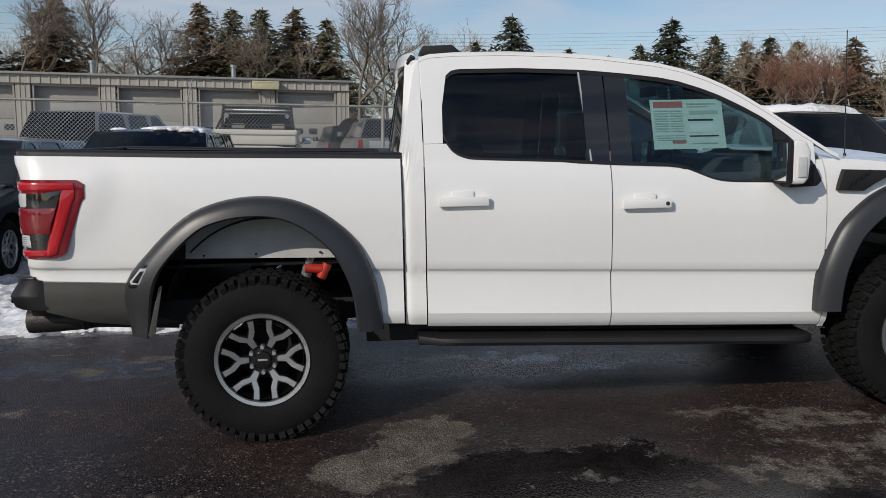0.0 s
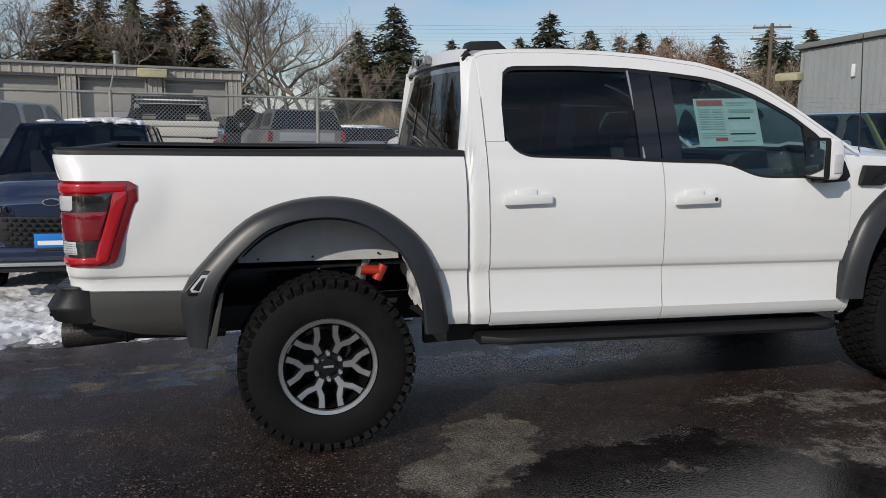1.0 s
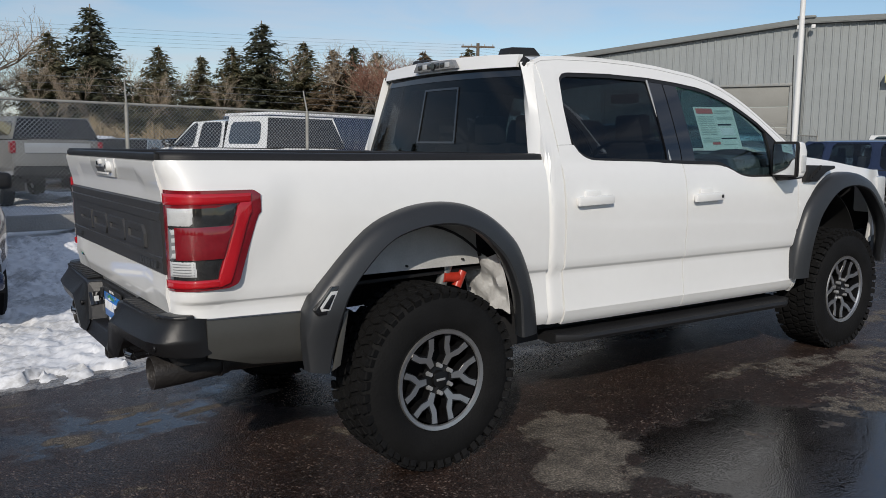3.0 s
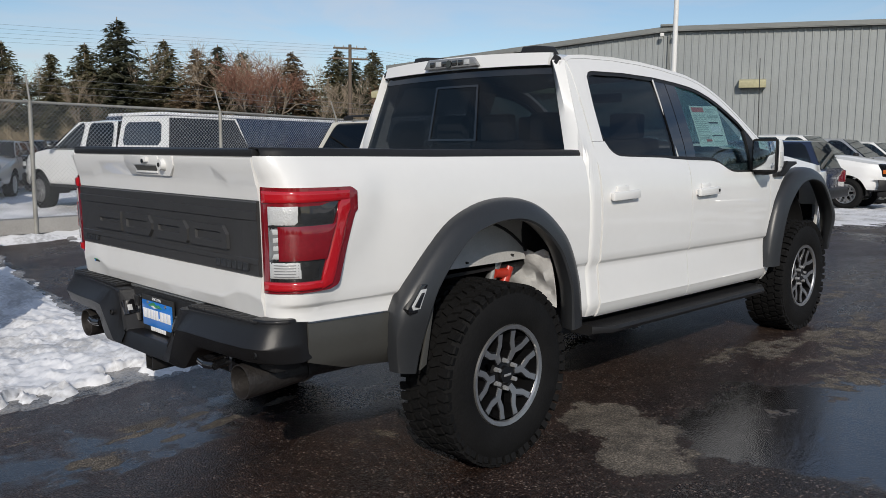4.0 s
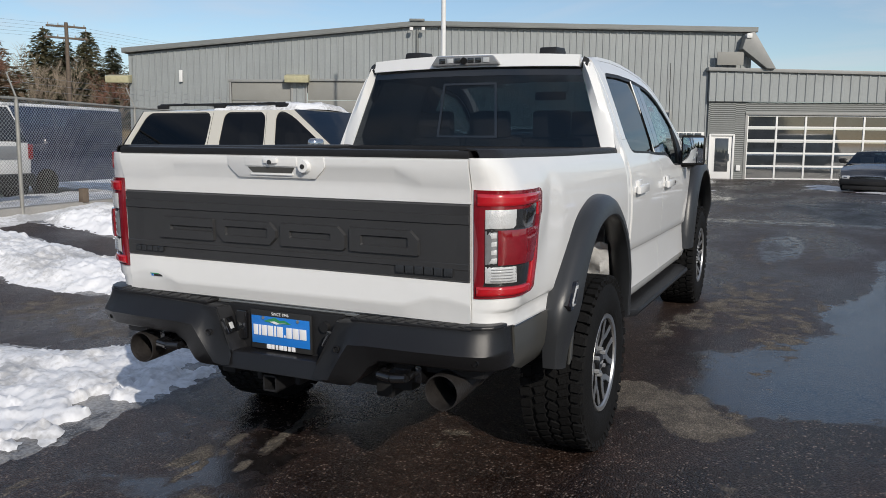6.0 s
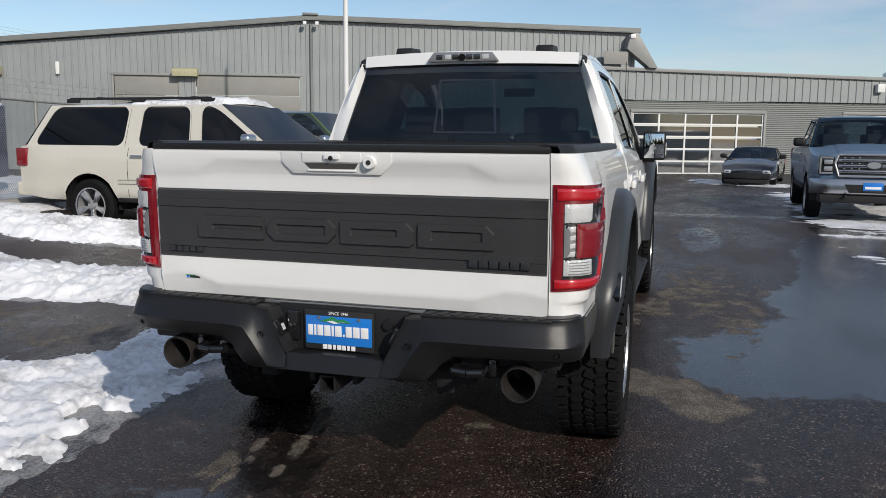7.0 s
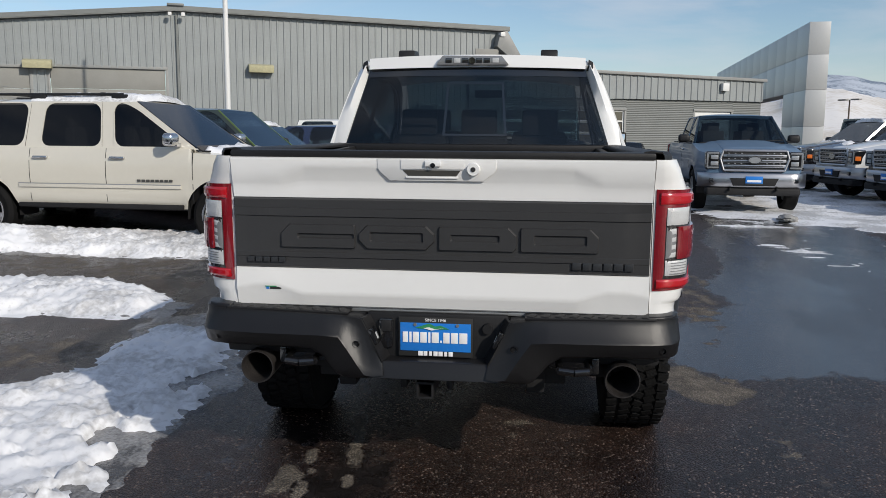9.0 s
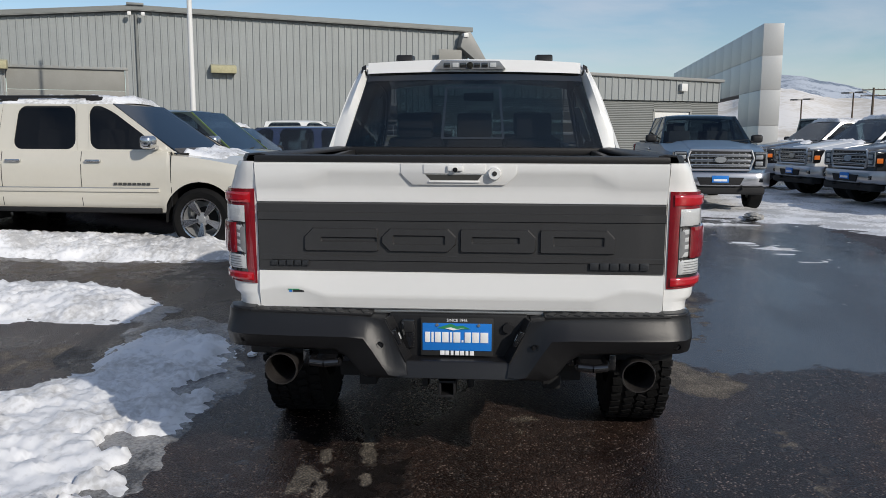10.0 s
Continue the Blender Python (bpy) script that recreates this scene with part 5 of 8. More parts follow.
            part("splash_guard", b, FASCIA, fl)
    # wheel wells
    for ax in (0.0, AXLE):
        b = bmesh.new()
        rows = []
        for k in range(25):
            a = radians(14 + 152 * k / 24)
            rows.append([(ax - 0.02 - 0.58 * math.cos(a), s * yy, 0.58 + 0.60 * math.sin(a)) for yy in (0.845, 0.75, 0.62, 0.45)])
        shell(b, rows, lambda p, i, j: (0, 0, 0.012))
        part("wheel_well", b, DARK, hero)
    b = bmesh.new()
    grid = []
    for k in range(17):
        x = -0.46 + 0.84 * k / 16
        top = arch_floor(x) + 0.10
        grid.append([(x, s * (0.855 - 0.03 * math.sin(j / 5 * 3.0)), lerp(0.975 - 0.02 * (k / 16), top, j / 5)) for j in range(6)])
    shell(b, grid, lambda p, i, j: (0, -s * 0.006, 0))
    part("arch_liner", b, FLANGE, hero, "grey dusty inner arch flange")
    for q in (-0.36, -0.08, 0.27):
        b = rod(bmesh.new(), (q, s * 0.845, 0.988), (q, s * 0.863, 0.988), 0.006, n=8)
        part("bolt", b, INK, hero)
    b = bmesh.new()
    grid = []
    for k in range(19):
        a = k / 18
        x, z = 0.40 + 0.075 * math.sin(a * 1.5), 1.0 - 0.30 * a
        grid.append([(x + 0.02 * math.sin(9 * a + j) * (j % 2), s * lerp(0.99, 0.62, j / 8), z + 0.012 * math.sin(j * 2.1 + 5 * a)) for j in range(9)])
    shell(b, grid, lambda p, i, j: (0.006, 0, 0))
    part("splash_film", b, LINER, hero, "crumpled white film on the wheel well")

# ---- roof, glass, hood, front ----
b = bmesh.new()
rows = []
for x in span(0.80, 2.30, 0.05):
    ze = ROOF_EDGE(max(x, 0.85)) if x > 0.85 else 2.035
    row = []
    for k in range(25):
        v = -1 + 2 * k / 24
        crown = 0.052 * (1 - abs(v) ** 2.6)
        front = 0.0 if x > 0.86 else -0.012
        row.append((x - 0.03 * (1 - v * v) * (1 if x < 0.9 else 0), v * (upper_y(x, ze) + 0.002), ze + crown + front))
    rows.append(row)
shell(b, rows, lambda p, i, j: (0, 0, -0.03))
part("roof", b, WHITE, hero, smooth=40)
b = bmesh.new()
rows = []
for k in range(9):
    t = k / 8
    row = []
    for j in range(15):
        v = -1 + 2 * j / 14
        xt, xb = 2.30 + 0.10 * (1 - v * v) * 0.6, 3.16 + 0.12 * (1 - v * v)
        zt, zb = ROOF_EDGE(2.30) + 0.052 * (1 - abs(v) ** 2.6), 1.47 + 0.03 * (1 - v * v)
        row.append((lerp(xt, xb, t), v * lerp(0.70, 0.80, t), lerp(zt, zb, t) + 0.04 * math.sin(math.pi * t)))
    rows.append(row)
shell(b, rows, lambda p, i, j: (0, 0, -0.006))
part("windshield", b, CLEAR, hero).visible_shadow = False
# back of the cab: glass with a sliding pane, white surround
GLB, GLT = (0.715, 0.862, 1.50), (0.805, 0.700, 2.005)


def back_pt(v, t, off=0.0):
    """A point on the cab's back: v from -1 to 1 across, t from 0 at the foot to 1 at the top."""
    w = lerp(GLB[1], GLT[1], t)
    return Vector((lerp(GLB[0], GLT[0], t) - 0.035 * (1 - v * v) - off, v * w, lerp(GLB[2], GLT[2], t) + 0.012 * (1 - v * v) * t))


def back_sheet(name, v0, v1, t0, t1, off, material, parent=None, label="", n=14, th=0.006):
    b = bmesh.new()
    rows = [[back_pt(lerp(v0, v1, i / n), lerp(t0, t1, k / 8), off) for i in range(n + 1)] for k in range(9)]
    shell(b, rows, lambda p, i, j: (th, 0, 0))
    return part(name, b, material, parent or hero, label)


rear_glass = back_sheet("rear_window", -1.0, 1.0, 0.0, 1.0, 0.0, TINT, None, "dark tinted rear window with a sliding centre pane", 24)
rear_glass.visible_shadow = False
for v in (-0.24, 0.24):
    back_sheet("slider_frame", v - 0.010, v + 0.010, 0.17, 0.80, 0.006, GLOSSBLACK, rear_glass, n=2)
back_sheet("slider_frame", -0.25, 0.25, 0.79, 0.815, 0.006, GLOSSBLACK, rear_glass, n=6)
back_sheet("slider_frame", -0.25, 0.25, 0.155, 0.18, 0.006, GLOSSBLACK, rear_glass, n=6)
back_sheet("window_surround", -1.0, 1.0, 0.90, 1.0, 0.004, GLOSSBLACK, rear_glass, n=16)
for s in (-1, 1):
    b = bmesh.new()
    rows = []
    for k in range(13):
        t = -0.75 + 1.80 * k / 12
        p = back_pt(s * 1.0, t)
        z = p.z
        yo = min(body_y(0.75, 1.44), 0.985) if z < 1.5 else upper_y(0.80, z) - 0.004
        rows.append([p + Vector((-0.001, s * 0.004, 0)), Vector((lerp(p.x, 0.74, 0.5) - 0.004, s * lerp(abs(p.y), yo, 0.55), z)), Vector((max(p.x, 0.735) + 0.015, s * yo, z)), Vector((max(p.x, 0.735) + 0.06, s * (yo + 0.002), z))])
    shell(b, rows, lambda p, i, j: (0.02, -s * 0.004, 0))
    part("rear_pillar", b, WHITE, hero, smooth=50)
    b = bmesh.new()
    shell(b, [[(0.785 + dx, s * (0.708 + dy), 2.0 + dz) for dx, dy, dz in ((0, 0, 0), (-0.012, 0.006, 0.025), (0.02, 0.012, 0.066))], [(0.79 + dx, s * (0.742 + dy), 1.985 + dz) for dx, dy, dz in ((0, 0, 0), (-0.012, 0.006, 0.03), (0.02, 0.006, 0.066))]], lambda p, i, j: (0.02, 0, -0.01))
    part("roof_ditch_cap", b, PLASTIC, hero)
    # roof marker pods
    b = bmesh.new()
    prism(b, [(0.86, 2.085), (0.885, 2.135), (1.06, 2.14), (1.12, 2.09)], lambda u, v, w: (u, s * 0.47 - 0.055 + w, v), 0.11, 0.012)
    part("roof_pod", b, PLASTIC, hero, "small black roof marker pod")
b = bmesh.new()
shell(b, [[(0.765 - 0.035 * (1 - (y / 0.7) ** 2), y, 2.005 + 0.012 * (1 - (y / 0.7) ** 2)) for y in span(-0.70, 0.70, 0.1)], [(0.79 - 0.035 * (1 - (y / 0.7) ** 2), y, 2.075 + 0.022 * (1 - (y / 0.7) ** 2)) for y in span(-0.70, 0.70, 0.1)]], lambda p, i, j: (0.03, 0, 0))
part("rear_header", b, WHITE, hero)
b = bmesh.new()
prism(b, [(-0.235, 2.03), (-0.19, 2.085), (0.19, 2.09), (0.235, 2.03)], lambda u, v, w: (0.775 - 0.035 - w, u + 0.02, v), 0.035, 0.008)
brake = part("third_brake_light", b, LENSGREY, hero, "clear centre brake light with a camera")
for y, mm in ((-0.15, CLEARLENS), (-0.095, SMOKE), (-0.045, SMOKE), (0.045, SMOKE), (0.095, CLEARLENS), (0.15, SMOKE)):
    part("lens", boxes(((0.703, y + 0.02, 2.058), (0.006, 0.040, 0.030), 0.002)), mm, brake)
part("camera_eye", rod(bmesh.new(), (0.71, 0.02, 2.055), (0.695, 0.02, 2.055), 0.022, n=18), GLOSSBLACK, brake)
# hood and nose
b = bmesh.new()
rows = []
for x in span(3.14, 4.58, 0.08):
    zc = lerp(1.50, 1.33, smooth01(3.1, 4.7, x))
    rows.append([(x, v * (body_y(x, 1.42) - 0.02 - 0.12 * smooth01(4.1, 4.6, x)), zc - 0.06 * abs(v) ** 4 + 0.02 * (1 if 0.35 < abs(v) < 0.7 else 0)) for v in np.linspace(-1, 1, 21)])
shell(b, rows, lambda p, i, j: (0, 0, -0.02))
part("hood", b, WHITE, hero)
b = boxes(((4.55, 0, 1.05), (0.10, 1.62, 0.46), 0.03))
grille = part("grille", b, PLASTIC, hero, "black grille with horizontal bars")
for i in range(4):
    part("bar", boxes(((4.61, 0, 0.90 + 0.1 * i), (0.03, 1.3, 0.03), 0.008)), FLARE, grille)
part("front_bumper", boxes(((4.58, 0, 0.70), (0.30, 1.75, 0.24), 0.06)), FLARE, hero, "dark steel front bumper")
for s in (-1, 1):
    part("headlight", boxes(((4.50, s * 0.80, 1.10), (0.14, 0.20, 0.30), 0.03)), CLEARLENS, hero, "clear headlight")
    # door mirror
    b = bmesh.new()
    prism(b, [(2.80, 1.345), (2.805, 1.545), (2.825, 1.57), (2.885, 1.562), (2.915, 1.50), (2.905, 1.36), (2.88, 1.33), (2.815, 1.33)], lambda u, v, w: (u, s * (1.005 + w), v - 0.012), 0.178, 0.02, 3)
    mirror = part("door_mirror", b, WHITE, hero, "white door mirror with a black base")
    part("housing_rim", boxes(((2.798, s * 1.094, 1.438), (0.03, 0.186, 0.24), 0.025)), PLASTIC, mirror)
    part("mirror_glass", boxes(((2.781, s * 1.094, 1.438), (0.006, 0.160, 0.205), 0.002)), MIRROR, mirror, "mirror glass")
    b = bmesh.new()
    prism(b, [(2.83, 1.32), (2.98, 1.43), (3.03, 1.33), (3.0, 1.30), (2.84, 1.295)], lambda u, v, w: (u, s * (0.95 + w), v), 0.15, 0.015)
    part("mirror_base", b, PLASTIC, mirror)
    part("turn_lamp", boxes(((2.862, s * 1.178, 1.41), (0.050, 0.03, 0.11), 0.008)), CLEARLENS, mirror, "clear turn lamp")
part("antenna", rod(rod(bmesh.new(), (3.33, -0.80, 1.44), (3.31, -0.80, 2.17), 0.004, 0.003, 6), (3.33, -0.80, 1.42), (3.33, -0.80, 1.47), 0.014, 0.007, 10), INK, hero, "thin black whip antenna")

# ---- bed ----
part("bed_floor", boxes(((-0.26, 0, 0.94), (1.92, 1.62, 0.05), 0.004)), PLASTIC, hero)
part("bed_wall", boxes(((0.695, 0, 1.22), (0.03, 1.80, 0.55), 0.004)), WHITE, hero)
for s in (-1, 1):
    part("bed_wall", boxes(((-0.26, s * 0.79, 1.22), (1.92, 0.04, 0.58), 0.004)), PLASTIC, hero)
    b = bmesh.new()
    rows = [[(x, s * (y - (0.045 * smooth01(-1.17, -1.28, x) if y > 0.87 else 0)), BED_TOP(x) + dz) for y, dz in ((0.952, -0.008), (0.954, 0.012), (0.944, 0.030), (0.90, 0.034), (0.83, 0.030), (0.815, 0.018), (0.815, -0.02))] for x in [-1.276, -1.268, -1.255, -1.23, -1.19, *span(-1.13, 0.735, 0.1)]]
    shell(b, rows, lambda p, i, j: (0, 0, -0.006))
    part("bed_rail_cap", b, PLASTIC, hero, "black plastic bed rail cap", smooth=60)
# rolled cover folded at the front of the bed
part("bed_front_cap", boxes(((0.665, 0, 1.505), (0.085, 1.7, 0.045), 0.012)), PLASTIC, hero)

# ---- tailgate ----
CREASE_UP = curve((-0.872, 1.432), (-0.667, 1.434), (-0.566, 1.453), (0.566, 1.453), (0.667, 1.434), (0.872, 1.432))
LIP_LOW = curve((-0.872, 1.442), (-0.667, 1.444), (-0.556, 1.503), (0.556, 1.503), (0.667, 1.444), (0.872, 1.442))
CREASE_LOW = curve((-0.872, 0.985), (-0.78, 1.004), (-0.70, 1.006), (-0.58, 0.968), (0.58, 0.968), (0.70, 1.006), (0.78, 1.004), (0.872, 0.985))


def lip_x(z):
    """The sloping rear face of the tailgate's overhanging top."""
    return -1.278 - 0.018 * smooth01(1.425, 1.545, z)


def gate_rows(y):
    """Depth and height of the tailgate's skin at y, from its foot to its top."""
    lo, hi, l = CREASE_UP(y), LIP_LOW(y), CREASE_LOW(y)
    k = smooth01(0.86, 0.72, abs(y))
    return [(-1.250, 0.905), (-1.263, 0.914), (-1.272 - 0.004 * k, l - 0.012), (-1.276 - 0.004 * k, l), (-1.276 - 0.003 * k, l + 0.014), (-1.270, 1.076), (-1.262, 1.08), (-1.262, 1.376), (-1.268, 1.38), (-1.271, lo - 0.030), (-1.273, lo - 0.005), (-1.275, lo + 0.001), (lip_x(hi) + 0.003, hi - 0.003), (lip_x(hi + 0.004), hi + 0.004), (lip_x(lerp(hi, 1.538, 0.5)), lerp(hi, 1.538, 0.5)), (-1.296, 1.538), (-1.295, 1.546), (-1.280, 1.552)]


def gate_x(y, z):
    r_ = gate_rows(y)
    return float(np.interp(z, [q[1] for q in r_], [q[0] for q in r_]))


b = bmesh.new()
ys = sorted({*span(-0.872, 0.872, 0.04), *[q * w_ for q in (-1, 1) for w_ in (0.556, 0.566, 0.58, 0.60, 0.62, 0.645, 0.667, 0.70, 0.76, 0.78)]})
cols_ = [[(x, y, z) for x, z in gate_rows(y)] for y in ys]
shell(b, cols_, lambda p, i, j: (0.05, 0, 0))
gate = part("tailgate", b, WHITE, hero, "white tailgate with a black centre panel", smooth=24)
part("tailgate_cap", boxes(((-1.255, 0, 1.564), (0.072, 1.748, 0.030), 0.010)), PLASTIC, gate, "black tailgate top moulding")
# black applique with raised plain blocks
b = bmesh.new()
RIDGE = curve((1.078, 0.0), (1.084, 0.010), (1.125, 0.010), (1.128, 0.016), (1.148, 0.016), (1.151, 0.012), (1.30, 0.012), (1.303, 0.018), (1.335, 0.018), (1.338, 0.010), (1.372, 0.010), (1.378, 0.0))
zs = [1.078, 1.084, 1.125, 1.128, 1.148, 1.151, 1.19, 1.24, 1.27, 1.30, 1.303, 1.335, 1.338, 1.372, 1.378]
shell(b, [[(-1.268 - RIDGE(z) * (1 if abs(y) < 0.80 or not 1.127 < z < 1.34 else 0.7), y, z) for y in span(-0.868, 0.868, 0.03)] for z in zs], lambda p, i, j: (0.03, 0, 0))
band_panel = part("centre_panel", b, PANELBLACK, hero, "matte black embossed tailgate panel", smooth=20)


def ring_block(y0, y1, z0, z1, cut, hole):
    """A raised plain block with chamfered corners and a sunk window."""
    bb = bmesh.new()

    def octagon(a, c, d, e, k):
        return [(a + k[0], e), (c - k[1], e), (c, e - k[1]), (c, d + k[2]), (c - k[2], d), (a + k[3], d), (a, d + k[3]), (a, e - k[0])]

    tiny = (0.004,) * 4
    h0, h1, h2, h3 = hole
    loops = [(octagon(y0, y1, z0, z1, cut), 0.0), (octagon(y0 + 0.004, y1 - 0.004, z0 + 0.004, z1 - 0.004, cut), 0.013), (octagon(h0 - 0.005, h1 + 0.005, h2 - 0.005, h3 + 0.005, tiny), 0.013), (octagon(h0, h1, h2, h3, tiny), 0.003)]
    rings = [[bb.verts.new((-1.279 - d, u, v)) for u, v in lp] for lp, d in loops]
    for a, c in zip(rings, rings[1:]):
        for i in range(8):
            bb.faces.new((a[i], a[(i + 1) % 8], c[(i + 1) % 8], c[i]))
    bb.faces.new(rings[-1])
    part("embossed_block", bb, PANELBLACK, band_panel, smooth=0)


ring_block(0.345, 0.665, 1.168, 1.270, (0.004, 0.036, 0.004, 0.004), (0.355, 0.590, 1.214, 1.226))
ring_block(0.010, 0.330, 1.168, 1.270, (0.034, 0.034, 0.034, 0.034), (0.062, 0.278, 1.204, 1.236))
ring_block(-0.330, -0.007, 1.168, 1.270, (0.034, 0.004, 0.004, 0.012), (-0.255, -0.060, 1.212, 1.232))
ring_block(-0.662, -0.345, 1.168, 1.270, (0.034, 0.004, 0.004, 0.004), (-0.610, -0.405, 1.204, 1.236))
for y0, n, zz, mm in ((0.815, 5, 1.115, FLARE), (-0.56, 6, 1.115, FLARE)):
    for i in range(n):
        wd = 0.028 if n == 5 else 0.036
        part("badge_bar", boxes(((-1.283, y0 - 0.016 - i * (wd + 0.006), zz), (0.012, wd, 0.022 if n == 5 else 0.030), 0.002)), mm, band_panel)
# handle with camera and lock
b = bmesh.new()
prism(b, [(-0.243, 1.548), (0.245, 1.548), (0.245, 1.505), (0.232, 1.492), (0.198, 1.457), (-0.192, 1.457), (-0.232, 1.492), (-0.243, 1.505)], lambda u, v, w: (lip_x(v) + 0.026 - w, u, v), 0.031, 0.003)
gh = part("gate_handle", b, WHITE, hero)
b = bmesh.new()
prism(b, [(-0.112, 1.545), (0.148, 1.545), (0.148, 1.506), (-0.112, 1.506)], lambda u, v, w: (lip_x(v) - 0.003 - w, u, v), 0.006, 0.002)
part("handle_flap", b, WHITE, gh)
b = bmesh.new()
prism(b, [(-0.098, 1.502), (0.140, 1.502), (0.118, 1.478), (-0.080, 1.478)], lambda u, v, w: (lip_x(v) - 0.003 - w, u, v), 0.0035)
part("handle_slot", b, FASCIA, gh)
part("slot_edge", boxes(((lip_x(1.472) - 0.008, 0.020, 1.472), (0.008, 0.215, 0.008), 0.003)), WHITE, gh)
part("camera_housing", boxes(((lip_x(1.530) - 0.013, 0.014, 1.530), (0.014, 0.066, 0.024), 0.005)), WHITE, gh)
part("camera_eye", rod(bmesh.new(), (lip_x(1.525) - 0.018, 0.014, 1.523), (lip_x(1.525) - 0.024, 0.014, 1.523), 0.010, n=16), GLOSSBLACK, gh)
part("lock", rod(bmesh.new(), (lip_x(1.508), -0.150, 1.508), (lip_x(1.508) - 0.024, -0.150, 1.508), 0.029, 0.024, n=24), WHITE, gh)
part("lock_slot", rod(bmesh.new(), (lip_x(1.508) - 0.02, -0.150, 1.508), (lip_x(1.508) - 0.027, -0.150, 1.508), 0.010, n=14), INK, gh)
for i, (y, z, w, hgt, mm) in enumerate(((0.72, 0.995, 0.05, 0.004, PRINTGREEN), (0.735, 0.988, 0.012, 0.010, PLATEBLUE), (0.70, 0.988, 0.05, 0.010, INK))):
    part("decal_bar", boxes(((gate_x(y, z) - 0.001, y, z), (0.002, w, hgt))), mm, gate)

# ---- tail lights: a corner lamp of several lenses ----
TL_PLAN = [(-1.239, 0.884, -1, 0), (-1.237, 0.91, -0.99, 0.1), (-1.228, 0.94, -0.93, 0.36), (-1.211, 0.970, -0.78, 0.62), (-1.186, 0.994, -0.45, 0.89), (-1.155, 1.007, -0.15, 0.99), (-1.12, 1.012, 0, 1), (-1.07, 1.014, 0, 1), (-1.02, 1.015, 0, 1), (-0.97, 1.016, 0, 1), (-0.93, 1.016, 0, 1), (-0.908, 1.016, 0, 1)]
TL_S = [0.0]
for (a, c, _, _), (d, e, _, _) in zip(TL_PLAN, TL_PLAN[1:]):
    TL_S.append(TL_S[-1] + math.hypot(d - a, e - c))
TL_LEN = TL_S[-1]
TL_LOW = curve((0, 1.018), (0.25, 1.026), (0.295, 1.042), (TL_LEN - 0.015, 1.315), (TL_LEN, 1.33))
TL_HIGH = curve((0, 1.434), (TL_LEN - 0.03, 1.424), (TL_LEN, 1.404))


def tl_point(u, z, off, s):
    v = [float(np.interp(u, TL_S, [p[k] for p in TL_PLAN])) for k in range(4)]
    n = Vector((v[2], v[3], 0)).normalized()
    off -= 0.003 + 0.011 * smooth01(0.27, 0.36, u)
    return (v[0] + n.x * off, s * (v[1] + n.y * off), z)


def tl_patch(name, u0, u1, zlo, zhi, off, th, material, parent, s, label=""):
    bb = bmesh.new()
    n = max(2, round((u1 - u0) / 0.012))
    rows = []
    for i in range(n + 1):
        u = lerp(u0, u1, i / n)
        lo, hi = zlo(u), zhi(u)
        rows.append([tl_point(u, lerp(lo, max(hi, lo + 0.001), k / 6), off - (0.004 if k in (0, 6) or i in (0, n) else 0), s) for k in range(7)])
    shell(bb, rows, lambda p, i, j: Vector(tl_point(lerp(u0, u1, i / n), p[2], off - th, s)) - Vector(p))
    return part(name, bb, material, parent, label)


for s in (-1, 1):
    tl = tl_patch("tail_light", 0.0, TL_LEN, TL_LOW, TL_HIGH, 0.0360, 0.05, REDDEEP, hero, s, "red wrap-round tail light with clear lenses")
    inner = lambda u: 1.068 if u < 0.205 else 1.068 + 3.05 * (u - 0.205)
    tl_patch("red_lens", 0.016, TL_LEN - 0.045, lambda u: 1.374, lambda u: TL_HIGH(u) - 0.014, 0.0450, 0.02, REDLENS, tl, s)
    tl_patch("red_lens", 0.012, 0.215, lambda u: TL_LOW(u) + 0.012, lambda u: 1.066, 0.0450, 0.02, REDLENS, tl, s)
    tl_patch("red_lens", 0.205, TL_LEN - 0.045, lambda u: TL_LOW(u + 0.038) + 0.008, lambda u: min(1.376, inner(u) - 0.004), 0.0452, 0.02, REDLENS, tl, s)
    tl_patch("smoked_lens", 0.034, 0.302, inner, lambda u: max(1.372, inner(u) + 0.002), 0.0390, 0.01, SMOKE, tl, s)
    tl_patch("clear_lens", 0.040, 0.132, lambda u: 1.288, lambda u: 1.360, 0.0425, 0.02, CLEARLENS, tl, s)
    tl_patch("clear_lens", 0.040, 0.078, lambda u: 1.152, lambda u: 1.280, 0.0425, 0.02, LENSGREY, tl, s)
    for k in range(4):
        tl_patch("light_cell", 0.050, 0.074, lambda u: 1.158 + 0.031 * k, lambda u: 1.180 + 0.031 * k, 0.0440, 0.02, CLEARLENS, tl, s)
    tl_patch("red_lens", 0.076, 0.288, lambda u: max(1.152, inner(u) + 0.004), lambda u: 1.284, 0.0520, 0.025, REDDEEP, tl, s)
    tl_patch("clear_lens", 0.040, 0.135, lambda u: 1.082, lambda u: 1.145, 0.0425, 0.02, CLEARLENS, tl, s)
    for k in range(5):
        tl_patch("lens_rib", 0.050, 0.128, lambda u: 1.088 + 0.011 * k, lambda u: 1.092 + 0.011 * k, 0.0445, 0.01, LENSGREY, tl, s)

# ---- rear bumper ----
bumper = part("rear_bumper", boxes(((-1.20, 0, 0.79), (0.13, 1.86, 0.19), 0.02)), PLASTIC, hero, "dark textured rear step bumper")
